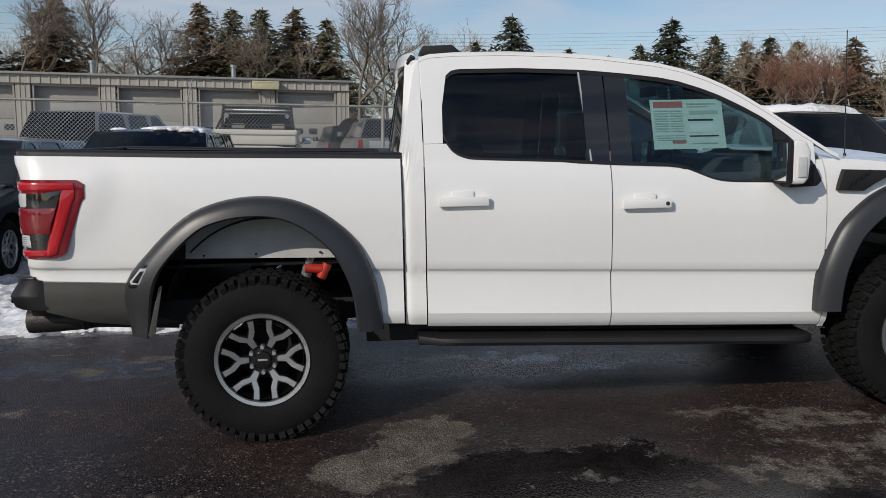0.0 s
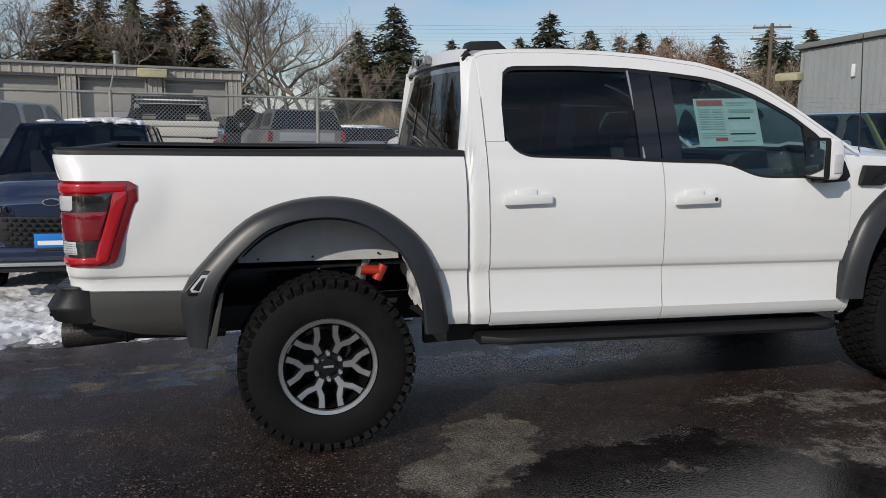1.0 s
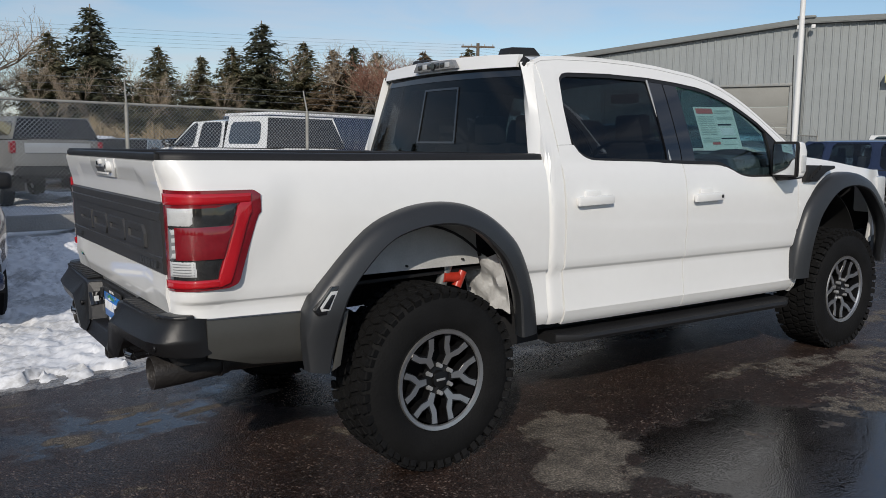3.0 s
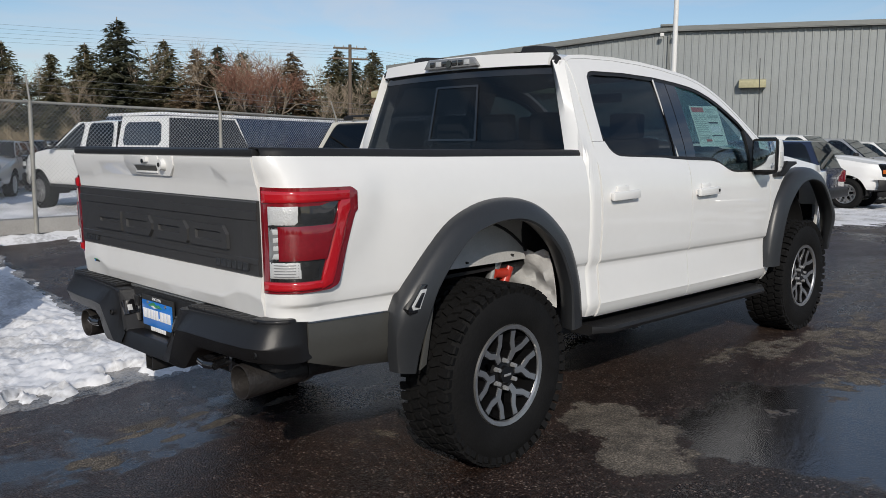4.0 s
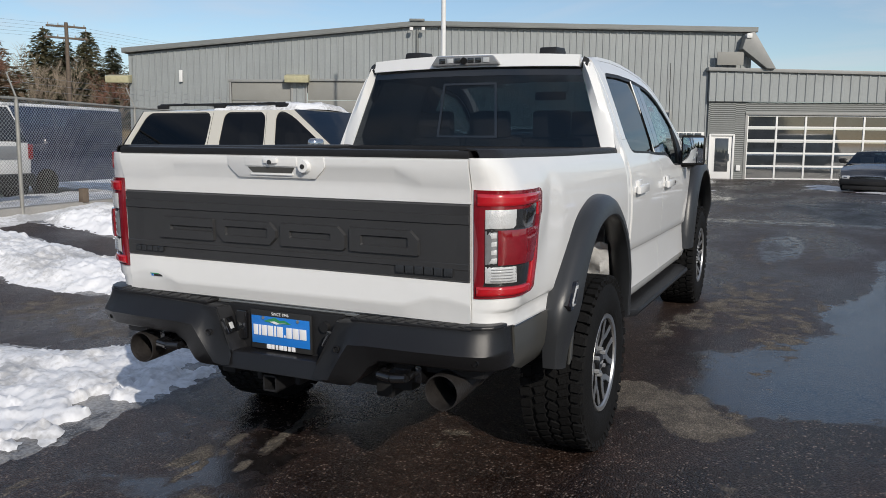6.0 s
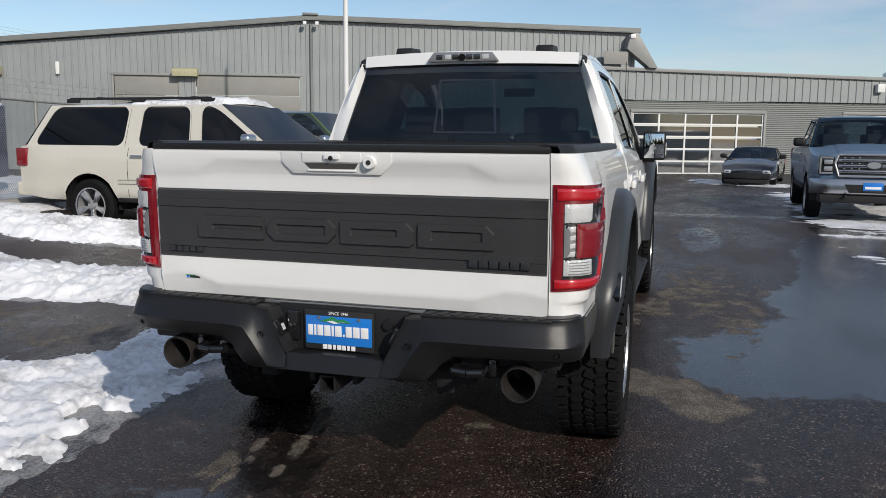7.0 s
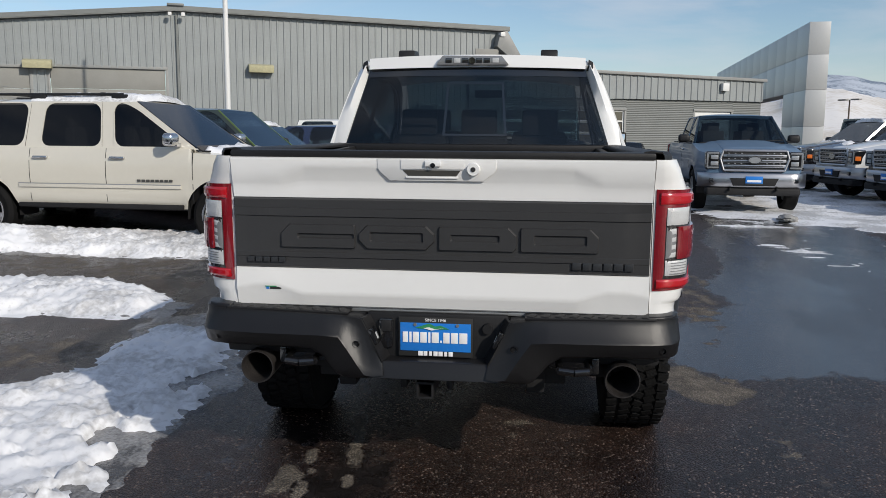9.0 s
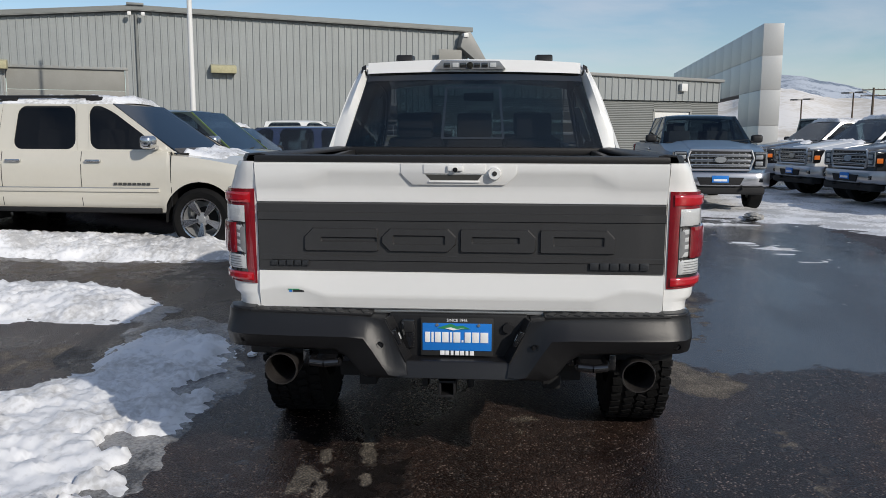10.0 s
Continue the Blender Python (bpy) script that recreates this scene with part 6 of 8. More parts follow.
# sections from the outer end inwards: y, z, x of the step's edge, of the crease and of the foot
WING = [((1.000, 0.905, -1.188), (1.014, 0.812, -1.188), (1.006, 0.742, -1.188)), ((0.999, 0.909, -1.230), (1.011, 0.814, -1.242), (1.003, 0.746, -1.238)), ((0.975, 0.912, -1.270), (0.994, 0.815, -1.305), (0.984, 0.750, -1.292)), ((0.935, 0.912, -1.300), (0.955, 0.816, -1.350), (0.944, 0.752, -1.332)), ((0.870, 0.910, -1.318), (0.880, 0.817, -1.376), (0.872, 0.754, -1.356)), ((0.700, 0.906, -1.328), (0.700, 0.818, -1.394), (0.700, 0.755, -1.370)), ((0.480, 0.899, -1.332), (0.480, 0.819, -1.402), (0.525, 0.752, -1.376)), ((0.405, 0.897, -1.332), (0.398, 0.814, -1.404), (0.470, 0.720, -1.380)), ((0.370, 0.895, -1.332), (0.362, 0.762, -1.402), (0.435, 0.676, -1.384)), ((0.340, 0.893, -1.332), (0.326, 0.704, -1.398), (0.412, 0.650, -1.386)), ((0.312, 0.889, -1.332), (0.292, 0.652, -1.394), (0.392, 0.638, -1.384)), ((0.274, 0.815, -1.342), (0.258, 0.646, -1.390), (0.352, 0.634, -1.380)), ((0.222, 0.708, -1.356), (0.214, 0.650, -1.386), (0.300, 0.634, -1.378))]
for s in (-1, 1):
    b = bmesh.new()
    rows = []
    for (yt, zt, xt), (yc, zc, xc), (yb, zb, xb) in WING:
        xi = -1.14
        if s > 0:
            yt, yc, yb = (q + 0.022 * smooth01(0.5, 0.95, q) for q in (yt, yc, yb))
        ring = [(xi, yt, zt - 0.010), (xt + 0.004, yt, zt), (xt - 0.010, lerp(yt, yc, 0.03), lerp(zt, zc, 0.05)), (lerp(xt, xc, 0.20), lerp(yt, yc, 0.25), lerp(zt, zc, 0.27)), (lerp(xt, xc, 0.90), lerp(yt, yc, 0.88), lerp(zt, zc, 0.88)), (xc, yc, zc), (xc + 0.004, lerp(yc, yb, 0.10), lerp(zc, zb, 0.12)), (lerp(xc, xb, 0.85), lerp(yc, yb, 0.85), lerp(zc, zb, 0.85)), (xb + 0.010, yb, zb), (xi, yb, zb + 0.010)]
        rows.append([(x, s * y, z) for x, y, z in ring])
    ngrid(b, rows, close_u=True)
    b.verts.ensure_lookup_table()
    b.faces.new(list(b.verts)[:10])
    b.faces.new(list(b.verts)[-10:])
    wing = part("bumper_wing", b, BUMPER, hero, smooth=42)
    b = bmesh.new()
    box(b, (-1.276, s * 0.635, 0.9050), (0.110, 0.53, 0.010), 0.004, Matrix.Rotation(s * 0.020, 4, "X"))
    for i in range(9):
        box(b, (-1.298, s * (0.40 + 0.058 * i), 0.901 + 0.0011 * i), (0.060, 0.034, 0.019), 0.008, Matrix.Rotation(s * 0.35, 4, "Z"))
    part("step_pad", b, PLASTIC, wing, "ribbed black step pad")
    b = bmesh.new()
    prism(b, [(0.862, -1.200), (0.999, -1.200), (0.996, -1.234), (0.974, -1.279), (0.934, -1.308), (0.866, -1.322)], lambda u, v, w: (v, s * (u + (0.020 if s > 0 else 0.0)), 0.894 + w), 0.027, 0.009, 3)
    part("end_cap", b, BUMPER, wing, "raised dark plastic end cap")
    for x, y, z in ((-1.350, 0.926, 0.790), (-1.374, 0.328, 0.780)):
        b = bmesh.new()
        revolve(b, [(0.010, -0.002), (0.012, -0.004), (0.0145, 0.0), (0.013, 0.006)], 20, Matrix.Translation((x, s * y, z)) @ Matrix.Rotation(radians(90), 4, "Z"))
        part("parking_sensor", rod(b, (x + 0.02, s * y, z), (x + 0.001, s * y, z), 0.010, n=16), BUMPER, wing)
    # cheek beside the plate, turned inwards
    b = slab(bmesh.new(), (-1.338, s * 0.308, 0.885), (-1.360, s * 0.221, 0.700), (-1.262, s * 0.196, 0.700), (-1.262, s * 0.282, 0.885), (0.0, s * 0.012, 0))
    cheek = part("bumper_cheek", b, BUMPER, wing)
    part("key_light", boxes(((-1.318, s * 0.262, 0.805), (0.062, 0.022, 0.074), 0.006, Matrix.Rotation(-s * 0.42, 4, "X"))), GLOSSBLACK, cheek, "small square step lamp")
    part("light_lens", boxes(((-1.316, s * 0.2525, 0.805), (0.024, 0.008, 0.030), 0.002, Matrix.Rotation(-s * 0.42, 4, "X"))), CLEARLENS, cheek)
    b = bmesh.new()
    rod(b, (-1.36, s * 0.515, 0.695), (-1.18, s * 0.515, 0.71), 0.016, n=12)
    rod(b, (-1.36, s * 0.515, 0.695), (-1.37, s * 0.575, 0.692), 0.018, n=12)
    rod(b, (-1.37, s * 0.575, 0.692), (-1.36, s * 0.635, 0.695), 0.018, n=12)
    rod(b, (-1.36, s * 0.635, 0.695), (-1.18, s * 0.635, 0.71), 0.016, n=12)
    box(b, (-1.20, s * 0.575, 0.70), (0.06, 0.20, 0.09), 0.01)
    box(b, (-1.26, s * 0.665, 0.70), (0.10, 0.03, 0.07), 0.008)
    part("tow_hook", b, GLOSSBLACK, bumper, "black tow hook")
b = bmesh.new()
prism(b, [(-0.36, 0.634), (0.36, 0.634), (0.30, 0.690), (0.215, 0.705), (-0.215, 0.705), (-0.30, 0.690)], lambda u, v, w: (-1.18 - w + 0.030 * smooth01(0.66, 0.705, v) * (w > 0.1), u, v), 0.200, 0.008, 3)
part("bumper_lip", b, BUMPER, bumper)
part("plate_recess", boxes(((-1.245, 0, 0.79), (0.06, 0.60, 0.21), 0.010)), PLASTIC, bumper)
b = bmesh.new()
prism(b, [(0.188, 0.745), (0.232, 0.740), (0.240, 0.762), (0.248, 0.862), (0.240, 0.872), (0.192, 0.872), (0.184, 0.862)], lambda u, v, w: (-1.272 - w, u, v), 0.020, 0.006)
socket = part("trailer_socket", b, GLOSSBLACK, bumper, "black trailer socket cover")
part("socket_lid", boxes(((-1.294, 0.214, 0.842), (0.012, 0.044, 0.050), 0.005)), PLASTIC, socket)
part("spare_key_cap", rod(bmesh.new(), (-1.27, -0.215, 0.838), (-1.292, -0.215, 0.838), 0.025, 0.021, n=20), PLASTIC, bumper)
plate = part("number_plate", boxes(((-1.2880, 0.004, 0.797), (0.010, 0.315, 0.170), 0.003)), INK, hero, "blue dealer plate in a black frame")
part("plate_face", boxes(((-1.2950, 0.004, 0.798), (0.004, 0.300, 0.122), 0.001)), PLATEBLUE, plate)
b = bmesh.new()
prism(b, [(-0.055, 0.835), (-0.02, 0.850), (0.005, 0.846), (0.03, 0.858), (0.06, 0.848), (0.09, 0.838), (0.04, 0.832)], lambda u, v, w: (-1.2970 - w, u, v), 0.002)
part("mountain_mark", b, PRINTGREEN, plate)
b = bmesh.new()
prism(b, [(-0.03, 0.840), (0.005, 0.834), (0.03, 0.842), (0.055, 0.838), (0.02, 0.829)], lambda u, v, w: (-1.2995 - w, u, v), 0.002)
part("mountain_snow", b, PRINTWHITE, plate)
yy = 0.143
for wd in (0.022, 0.010, 0.026, 0.028, 0.010, 0.030, 0.008, 0.027, 0.030, 0.034):
    part("word_bar", boxes(((-1.2980, yy - wd / 2, 0.797 if wd > 0.009 else 0.780), (0.003, wd, 0.046 if wd > 0.009 else 0.010), 0.001)), PRINTWHITE, plate)
    yy -= wd + 0.0055
for i, wd in enumerate((0.020, 0.016, 0.012, 0.018, 0.018, 0.012, 0.018)):
    part("word_bar", boxes(((-1.2950, 0.068 - i * 0.0215, 0.726), (0.004, wd, 0.020), 0.001)), PRINTWHITE, plate)
font = bpy.data.curves.new("since_text", "FONT")
font.body, font.size, font.align_x, font.extrude = "SINCE 1946", 0.018, "CENTER", 0.0005
txt = new("since_text", font)
txt.parent = plate
txt.matrix_local = pose(-1.2950, 0.004, 0.866, 90, 0, -90)
font.materials.append(PRINTWHITE)
for y in (-0.09, 0.09):
    part("screw", rod(bmesh.new(), (-1.2960, y, 0.852), (-1.3010, y, 0.852), 0.007, n=10), STEEL, plate)
hitch = part("tow_hitch", boxes(((-1.10, 0, 0.60), (0.08, 1.1, 0.08), 0.01)), DARK, hero, "black square tow hitch receiver")
for z0, y0, w_, h_ in ((0.582, 0, 0.074, 0.010), (0.518, 0, 0.074, 0.010), (0.55, 0.032, 0.010, 0.074), (0.55, -0.032, 0.010, 0.074)):
    part("tube_wall", boxes(((-1.21, y0 + 0.045, z0 + 0.022), (0.24, w_, h_), 0.003)), PLASTIC, hitch)
for y in (-0.10, 0.10):
    part("chain_loop", boxes(((-1.21, y + 0.045, 0.580), (0.12, 0.030, 0.045), 0.012)), PLASTIC, hitch)
for s in (-1, 1):
    b = bmesh.new()
    rings = revolve(b, [(0.058, -0.32), (0.070, -0.12), (0.073, 0.0), (0.071, 0.010), (0.067, 0.010), (0.064, 0.0), (0.061, -0.15), (0.052, -0.30)], 32, Matrix.Translation((-1.322, s * 0.775, 0.648)) @ Matrix.Rotation(radians(90), 4, "Z"))
    part("exhaust_tip", b, EXHAUST, hero, "sooty dark exhaust tip")
    b = rod(bmesh.new(), (-1.05, s * 0.775, 0.645), (-0.55, s * 0.70, 0.60), 0.045, n=16)
    rod(b, (-1.04, s * 0.78, 0.645), (-1.03, s * 0.78, 0.645), 0.062, n=16)
    part("exhaust_pipe", b, EXHAUST, hero)
    part("gate_hinge_plate", boxes(((-1.235, s * 0.86, 0.905), (0.04, 0.05, 0.03), 0.004)), STEEL, hero)
part("sill_strip", boxes(((-1.235, 0, 0.896), (0.03, 1.70, 0.014), 0.003)), STEEL, hero)

# ---- underbody ----
for y in (0.42, -0.42):
    part("frame_rail", boxes(((1.5, y, 0.60), (5.3, 0.08, 0.16), 0.01)), DARK, hero)
# plain dark fillers; the unseen one under the bed is added to block light
for spec in (((1.9, 0, 0.66), (2.6, 1.55, 0.12), 0.02), ((-0.72, 0, 0.665), (0.86, 1.5, 0.13), 0.02), ((4.2, 0, 0.66), (0.8, 1.5, 0.14), 0.02)):
    part("underbody_pan", boxes(spec), DARK, hero)
# unseen tank and gearbox masses, added to darken the view and reflections below the cab
b = boxes(((1.55, 0.16, 0.52), (1.25, 0.62, 0.20), 0.05, None, 3))
part("fuel_tank", b, DARK, hero)
b = boxes(((2.65, -0.05, 0.50), (0.75, 0.42, 0.26), 0.06, None, 3))
part("gearbox", rod(b, (2.3, -0.05, 0.52), (0.1, 0.03, HUB_Z), 0.045, n=14), DARK, hero)
part("axle", rod(bmesh.new(), (AXLE, -0.85, HUB_Z), (AXLE, 0.85, HUB_Z), 0.045, n=16), DARK, hero)
b = rod(bmesh.new(), (0, -0.85, HUB_Z), (0, 0.85, HUB_Z), 0.05, n=16)
bmesh.ops.create_uvsphere(b, u_segments=20, v_segments=12, radius=0.16, matrix=Matrix.Translation((0, 0.05, HUB_Z)))
part("axle", b, DARK, hero)
for s in (-1, 1):
    b = rod(bmesh.new(), (0.22, s * 0.80, 0.99), (0.10, s * 0.72, 0.55), 0.030, n=16)
    d = part("shock_absorber", b, STEEL, hero, "steel shock absorber with red reservoir")
    b = rod(bmesh.new(), (0.18, s * 0.80, 0.895), (0.275, s * 0.80, 0.885), 0.028, n=16)
    rod(b, (0.305, s * 0.80, 0.915), (0.265, s * 0.80, 0.835), 0.027, n=16)
    part("reservoir", b, REDPART, d, "red damper reservoir")
    # running board
    b = bmesh.new()
    rows = []
    for x in span(0.80, 3.06, 0.12):
        z = 0.478 + rake(x) * 1.0
        t = smooth01(0.80, 0.92, x) * smooth01(3.06, 2.95, x)
        rows.append([(x, s * yv, z + zv) for yv, zv in ((0.80, 0.048), (1.00, 0.048), (1.00 + 0.062 * t, 0.042), (1.00 + 0.072 * t, 0.024), (1.00 + 0.062 * t, 0.004), (0.97, -0.012), (0.80, -0.004))])
    ngrid(b, rows, close_u=True)
    b.verts.ensure_lookup_table()
    b.faces.new(list(b.verts)[:7]), b.faces.new(list(b.verts)[-7:])
    rb = part("running_board", b, PLASTIC, hero, "black running board step", smooth=50)
    for x in (1.05, 1.9, 2.75):
        part("bracket", boxes(((x, s * 0.68, 0.50 + rake(x)), (0.07, 0.25, 0.03), 0.006)), DARK, rb)
    part("rocker", boxes(((1.77, s * 0.83, 0.585 + rake(1.77)), (2.52, 0.05, 0.17), 0.01)), DARK, hero, "dark underside of the cab sill")

# ---- wheels ----
def build_wheel(material_face, r=0.452, w=0.315, lugs=True, rim_r=0.245, spokes=6, paint=None):
    """A wheel standing with its hub at the origin and its outer face towards -y."""
    h = w / 2
    paint = paint or RIMBLACK
    b = bmesh.new()
    revolve(b, [(rim_r - 0.034, -h + 0.014), (rim_r - 0.042, -h + 0.06), (rim_r - 0.05, h - 0.05), (0.06, h - 0.10), (0.001, h - 0.10)], 48)
    root = part("wheel", b, paint)
    b = bmesh.new()
    prof = [(rim_r - 0.015, -h + 0.05), (rim_r, -h + 0.012), (rim_r + 0.02, -h - 0.002), (rim_r + 0.075, -h - 0.010), (r - 0.075, -h - 0.004), (r - 0.035, -h + 0.012), (r - 0.014, -h + 0.035), (r - 0.012, -0.02), (r - 0.012, 0.02), (r - 0.014, h - 0.035), (r - 0.035, h - 0.012), (r - 0.1, h), (rim_r, h - 0.02), (rim_r - 0.015, h - 0.06)]
    revolve(b, prof, 72 if lugs else 40)
    part("tyre", b, RUBBER, root, "knobbly black all-terrain tyre" if lugs else "")
    if lugs:
        b = bmesh.new()
        n = 50
        for i in range(n):
            for (y0, wd, hw, ph, tw) in ((-h + 0.030, 0.048, 0.66, 0.0, -0.10), (-h + 0.088, 0.052, 0.60, 0.5, 0.35), (-0.012, 0.048, 0.62, 0.0, -0.35), (0.048, 0.052, 0.60, 0.5, 0.35), (h - 0.038, 0.052, 0.66, 0.0, 0.10)):
                a = 2 * math.pi * (i + ph) / n + (0.012 if i % 2 else 0)
                m = Matrix.Rotation(-a, 4, "Y") @ Matrix.Translation((r - 0.007, y0, 0)) @ Matrix.Rotation(tw, 4, "X")
                box(b, (0, 0, 0), (0.016, wd, 2 * math.pi * r / n * hw), 0, m)
            a = 2 * math.pi * (i + (0.12 if i % 2 else 0)) / n
            m = Matrix.Rotation(-a, 4, "Y") @ Matrix.Translation((r - 0.034, -h + 0.010, 0)) @ Matrix.Rotation(-0.35, 4, "Z")
            box(b, (0, 0, 0), (0.050 if i % 2 else 0.036, 0.014, 0.034), 0, m)
        for i in range(40):
            a = 2 * math.pi * i / 40
            m = Matrix.Rotation(-a, 4, "Y") @ Matrix.Translation((r - 0.088, -h - 0.005, 0)) @ Matrix.Rotation(0.35 if i % 3 else -0.5, 4, "Y")
            box(b, (0, 0, 0), (0.014 if i % 2 else 0.008, 0.005, 0.040))
        tagged(part("tread", b, RUBBER, root, "chunky tread blocks", smooth=0), kind="stuff")
    b = bmesh.new()
    revolve(b, [(rim_r - 0.010, -h + 0.03), (rim_r + 0.002, -h + 0.012), (rim_r - 0.002, -h + 0.002), (rim_r - 0.021, -h + 0.006), (rim_r - 0.025, -h + 0.016)], 72 if lugs else 40)
    part("rim", b, material_face, root, "machined silver rim lip")
    part("brake_disc", rod(bmesh.new(), (0, 0.05, 0), (0, 0.03, 0), 0.15, n=40), DARK, root)
    R1 = rim_r - 0.024
    half = math.pi / spokes

    def dish(u, v):
        return -h + 0.012 + 0.034 * max(0, 1 - math.hypot(u, v) / R1)

    fat = [(0.065, -0.70), (0.118, -0.36), (R1 * 0.70, -0.66), (R1, -0.74), (R1, -0.40), (R1 * 0.80, -0.33), (R1 * 0.66, 0.0), (R1 * 0.80, 0.33), (R1, 0.40), (R1, 0.74), (R1 * 0.70, 0.66), (0.118, 0.36), (0.065, 0.70)]
    thin = [(0.076, -0.34), (0.122, -0.29), (R1 * 0.68, -0.61), (R1 * 0.95, -0.70), (R1 * 0.965, -0.44), (R1 * 0.78, -0.36), (R1 * 0.60, 0.0), (R1 * 0.78, 0.36), (R1 * 0.965, 0.44), (R1 * 0.95, 0.70), (R1 * 0.68, 0.61), (0.122, 0.29), (0.076, 0.34)]
    if spokes == 5:
        fat = [(0.05, -0.5), (R1, -0.34), (R1, 0.34), (0.05, 0.5)]
        thin = [(0.055, -0.42), (R1 * 0.99, -0.30), (R1 * 0.99, 0.30), (0.055, 0.42)]
    for i in range(spokes):
        a0 = 2 * math.pi * i / spokes + 0.03
        for nm, poly, mt, y0, d in (("spoke", fat, paint, 0.004, 0.045), ("spoke_face", thin, material_face, 0.0, 0.006)):
            bb = bmesh.new()
            prism(bb, [(q * math.cos(a0 + g * half), q * math.sin(a0 + g * half)) for q, g in poly], lambda u, v, ww: (u, dish(u, v) + y0 + ww, v), d)
            part(nm, bb, mt, root, smooth=0)
    b = bmesh.new()
    revolve(b, [(0.085, -h + 0.06), (0.078, -h + 0.044), (0.045, -h + 0.040), (0.041, -h + 0.022), (0.001, -h + 0.020)], 32)
    part("hub_cap", b, paint, root)
    if lugs:
        part("cap_bar", boxes(((0, -h + 0.018, 0), (0.052, 0.004, 0.012), 0.002)), SILVER, root)
        for i in range(6):
            a = 2 * math.pi * i / 6 + math.pi / 6
            b = rod(bmesh.new(), (0.069 * math.cos(a), -h + 0.046, 0.069 * math.sin(a)), (0.069 * math.cos(a), -h + 0.014, 0.069 * math.sin(a)), 0.0135, 0.011, n=6)
            part("lug_nut", b, SILVER, root)
    return root


proto_wheel = build_wheel(ALLOY, rim_r=0.252)
proto_wheel.parent = hero
proto_wheel.matrix_local = pose(-0.040, -0.945, HUB_Z, 0, 0, 0)
for x, y, z, rz in ((AXLE + 0.012, -0.912, 0.436, 0), (-0.040, 0.945, HUB_Z, 180), (AXLE + 0.012, 0.912, 0.436, 180)):
    copy_thing(proto_wheel, pose(x, y, z, 0, 17 if x > 1 else 40, rz))

# ---- cabin ----
for x, tall in ((1.25, 0.66), (2.15, 0.70)):
    for y in (-0.42, 0.42) + ((0.0,) if x < 2 else ()):
        b = boxes(((x + 0.22, y, 0.98), (0.52, 0.44 if x > 2 else 0.40, 0.16), 0.05), ((x - 0.04, y, 1.28), (0.13, 0.44 if x > 2 else 0.40, 0.60), 0.05, Matrix.Rotation(-0.18, 4, "Y")), ((x - 0.11, y, 1.66), (0.09, 0.25, 0.18), 0.03))
        part("seat", b, SEAT, hero, "dark grey cabin seat with headrest")
part("cabin_floor", boxes(((1.95, 0, 0.80), (2.4, 1.8, 0.06))), DARK, hero)
part("dashboard", boxes(((3.02, 0, 1.31), (0.50, 1.62, 0.28), 0.08)), SEAT, hero)
b = bmesh.new()
revolve(b, [(0.175, -0.012), (0.19, -0.016), (0.205, 0.0), (0.19, 0.016), (0.175, 0.012), (0.175, -0.012)], 36, Matrix.Translation((2.66, 0.42, 1.36)) @ Matrix.Rotation(radians(90 + 20), 4, "Y") @ Matrix.Rotation(radians(90), 4, "X"))
rod(b, (2.66, 0.42, 1.36), (2.85, 0.42, 1.28), 0.03, n=10)
box(b, (2.67, 0.42, 1.36), (0.03, 0.36, 0.06), 0.01)
part("steering_wheel", b, SEAT, hero)
part("inside_mirror", boxes(((2.42, 0, 1.88), (0.03, 0.26, 0.07), 0.012)), INK, hero)
for s in (-1, 1):
    side_panel("pillar_trim", span(0.96, 3.06, 0.05), lambda x: WIN_TOP(x) + 0.008, lambda x: ROOF_EDGE(x) - 0.016, lambda x, z: upper_y(x, z) - 0.034, s, 3, 0.012, SEAT)
    part("door_trim", boxes(((2.0, s * 0.93, 1.10), (2.1, 0.03, 0.56), 0.01)), SEAT, hero)
# price sticker inside the front window
def stick(x, z, w):
    return (x, -(upper_y(x, z) - 0.020 - w), z)
b = bmesh.new()
shell(b, [[stick(x, z, 0) for x in span(2.135, 2.555, 0.05)] for z in span(1.515, 1.79, 0.05)], lambda p, i, j: (0, 0.002, 0))
stk = part("price_sticker", b, PAPER, hero, "pale green printed price sticker in the window")
for x0, x1, z0, z1, mm in ((2.12, 2.27, 1.735, 1.768, PAPERRED), *((2.12, 2.19, 1.60 + 0.014 * k, 1.606 + 0.014 * k, PAPERBAR) for k in range(9)), *((2.20, 2.265, 1.60 + 0.014 * k, 1.605 + 0.014 * k, PAPERBAR) for k in range(9)), *((2.12, 2.27, 1.552 + 0.012 * k, 1.556 + 0.012 * k, PAPERBAR) for k in range(3)), (2.29, 2.44, 1.75, 1.757, PAPERBAR), (2.29, 2.40, 1.735, 1.742, PAPERBAR), (2.30, 2.45, 1.695, 1.715, PAPERBAR), (2.29, 2.42, 1.658, 1.668, INK), (2.30, 2.43, 1.595, 1.640, PRINTWHITE), (2.29, 2.44, 1.57, 1.577, INK), (2.20, 2.27, 1.535, 1.550, PAPERRED), (2.30, 2.43, 1.530, 1.536, PAPERBAR)):
    b = bmesh.new()
    shell(b, [[stick(2.135 + (x - 2.105) * 1.135, z + 0.012, -0.003) for x in (x0, (x0 + x1) / 2, x1)] for z in (z0, z1)], lambda p, i, j: (0, 0.0015, 0))
    part("print_bar", b, mm, stk)


# ---- other vehicles: front axle at x = 0, facing +x, ground at z = 0 ----
far_wheel = build_wheel(ALLOY, 0.40, 0.26, False, 0.245, 6, ALLOY)
far_wheel_dark = build_wheel(RIMBLACK, 0.40, 0.26, False, 0.245, 5)
bright_wheel = build_wheel(CHROME, 0.40, 0.27, False, 0.265, 5, SILVER)
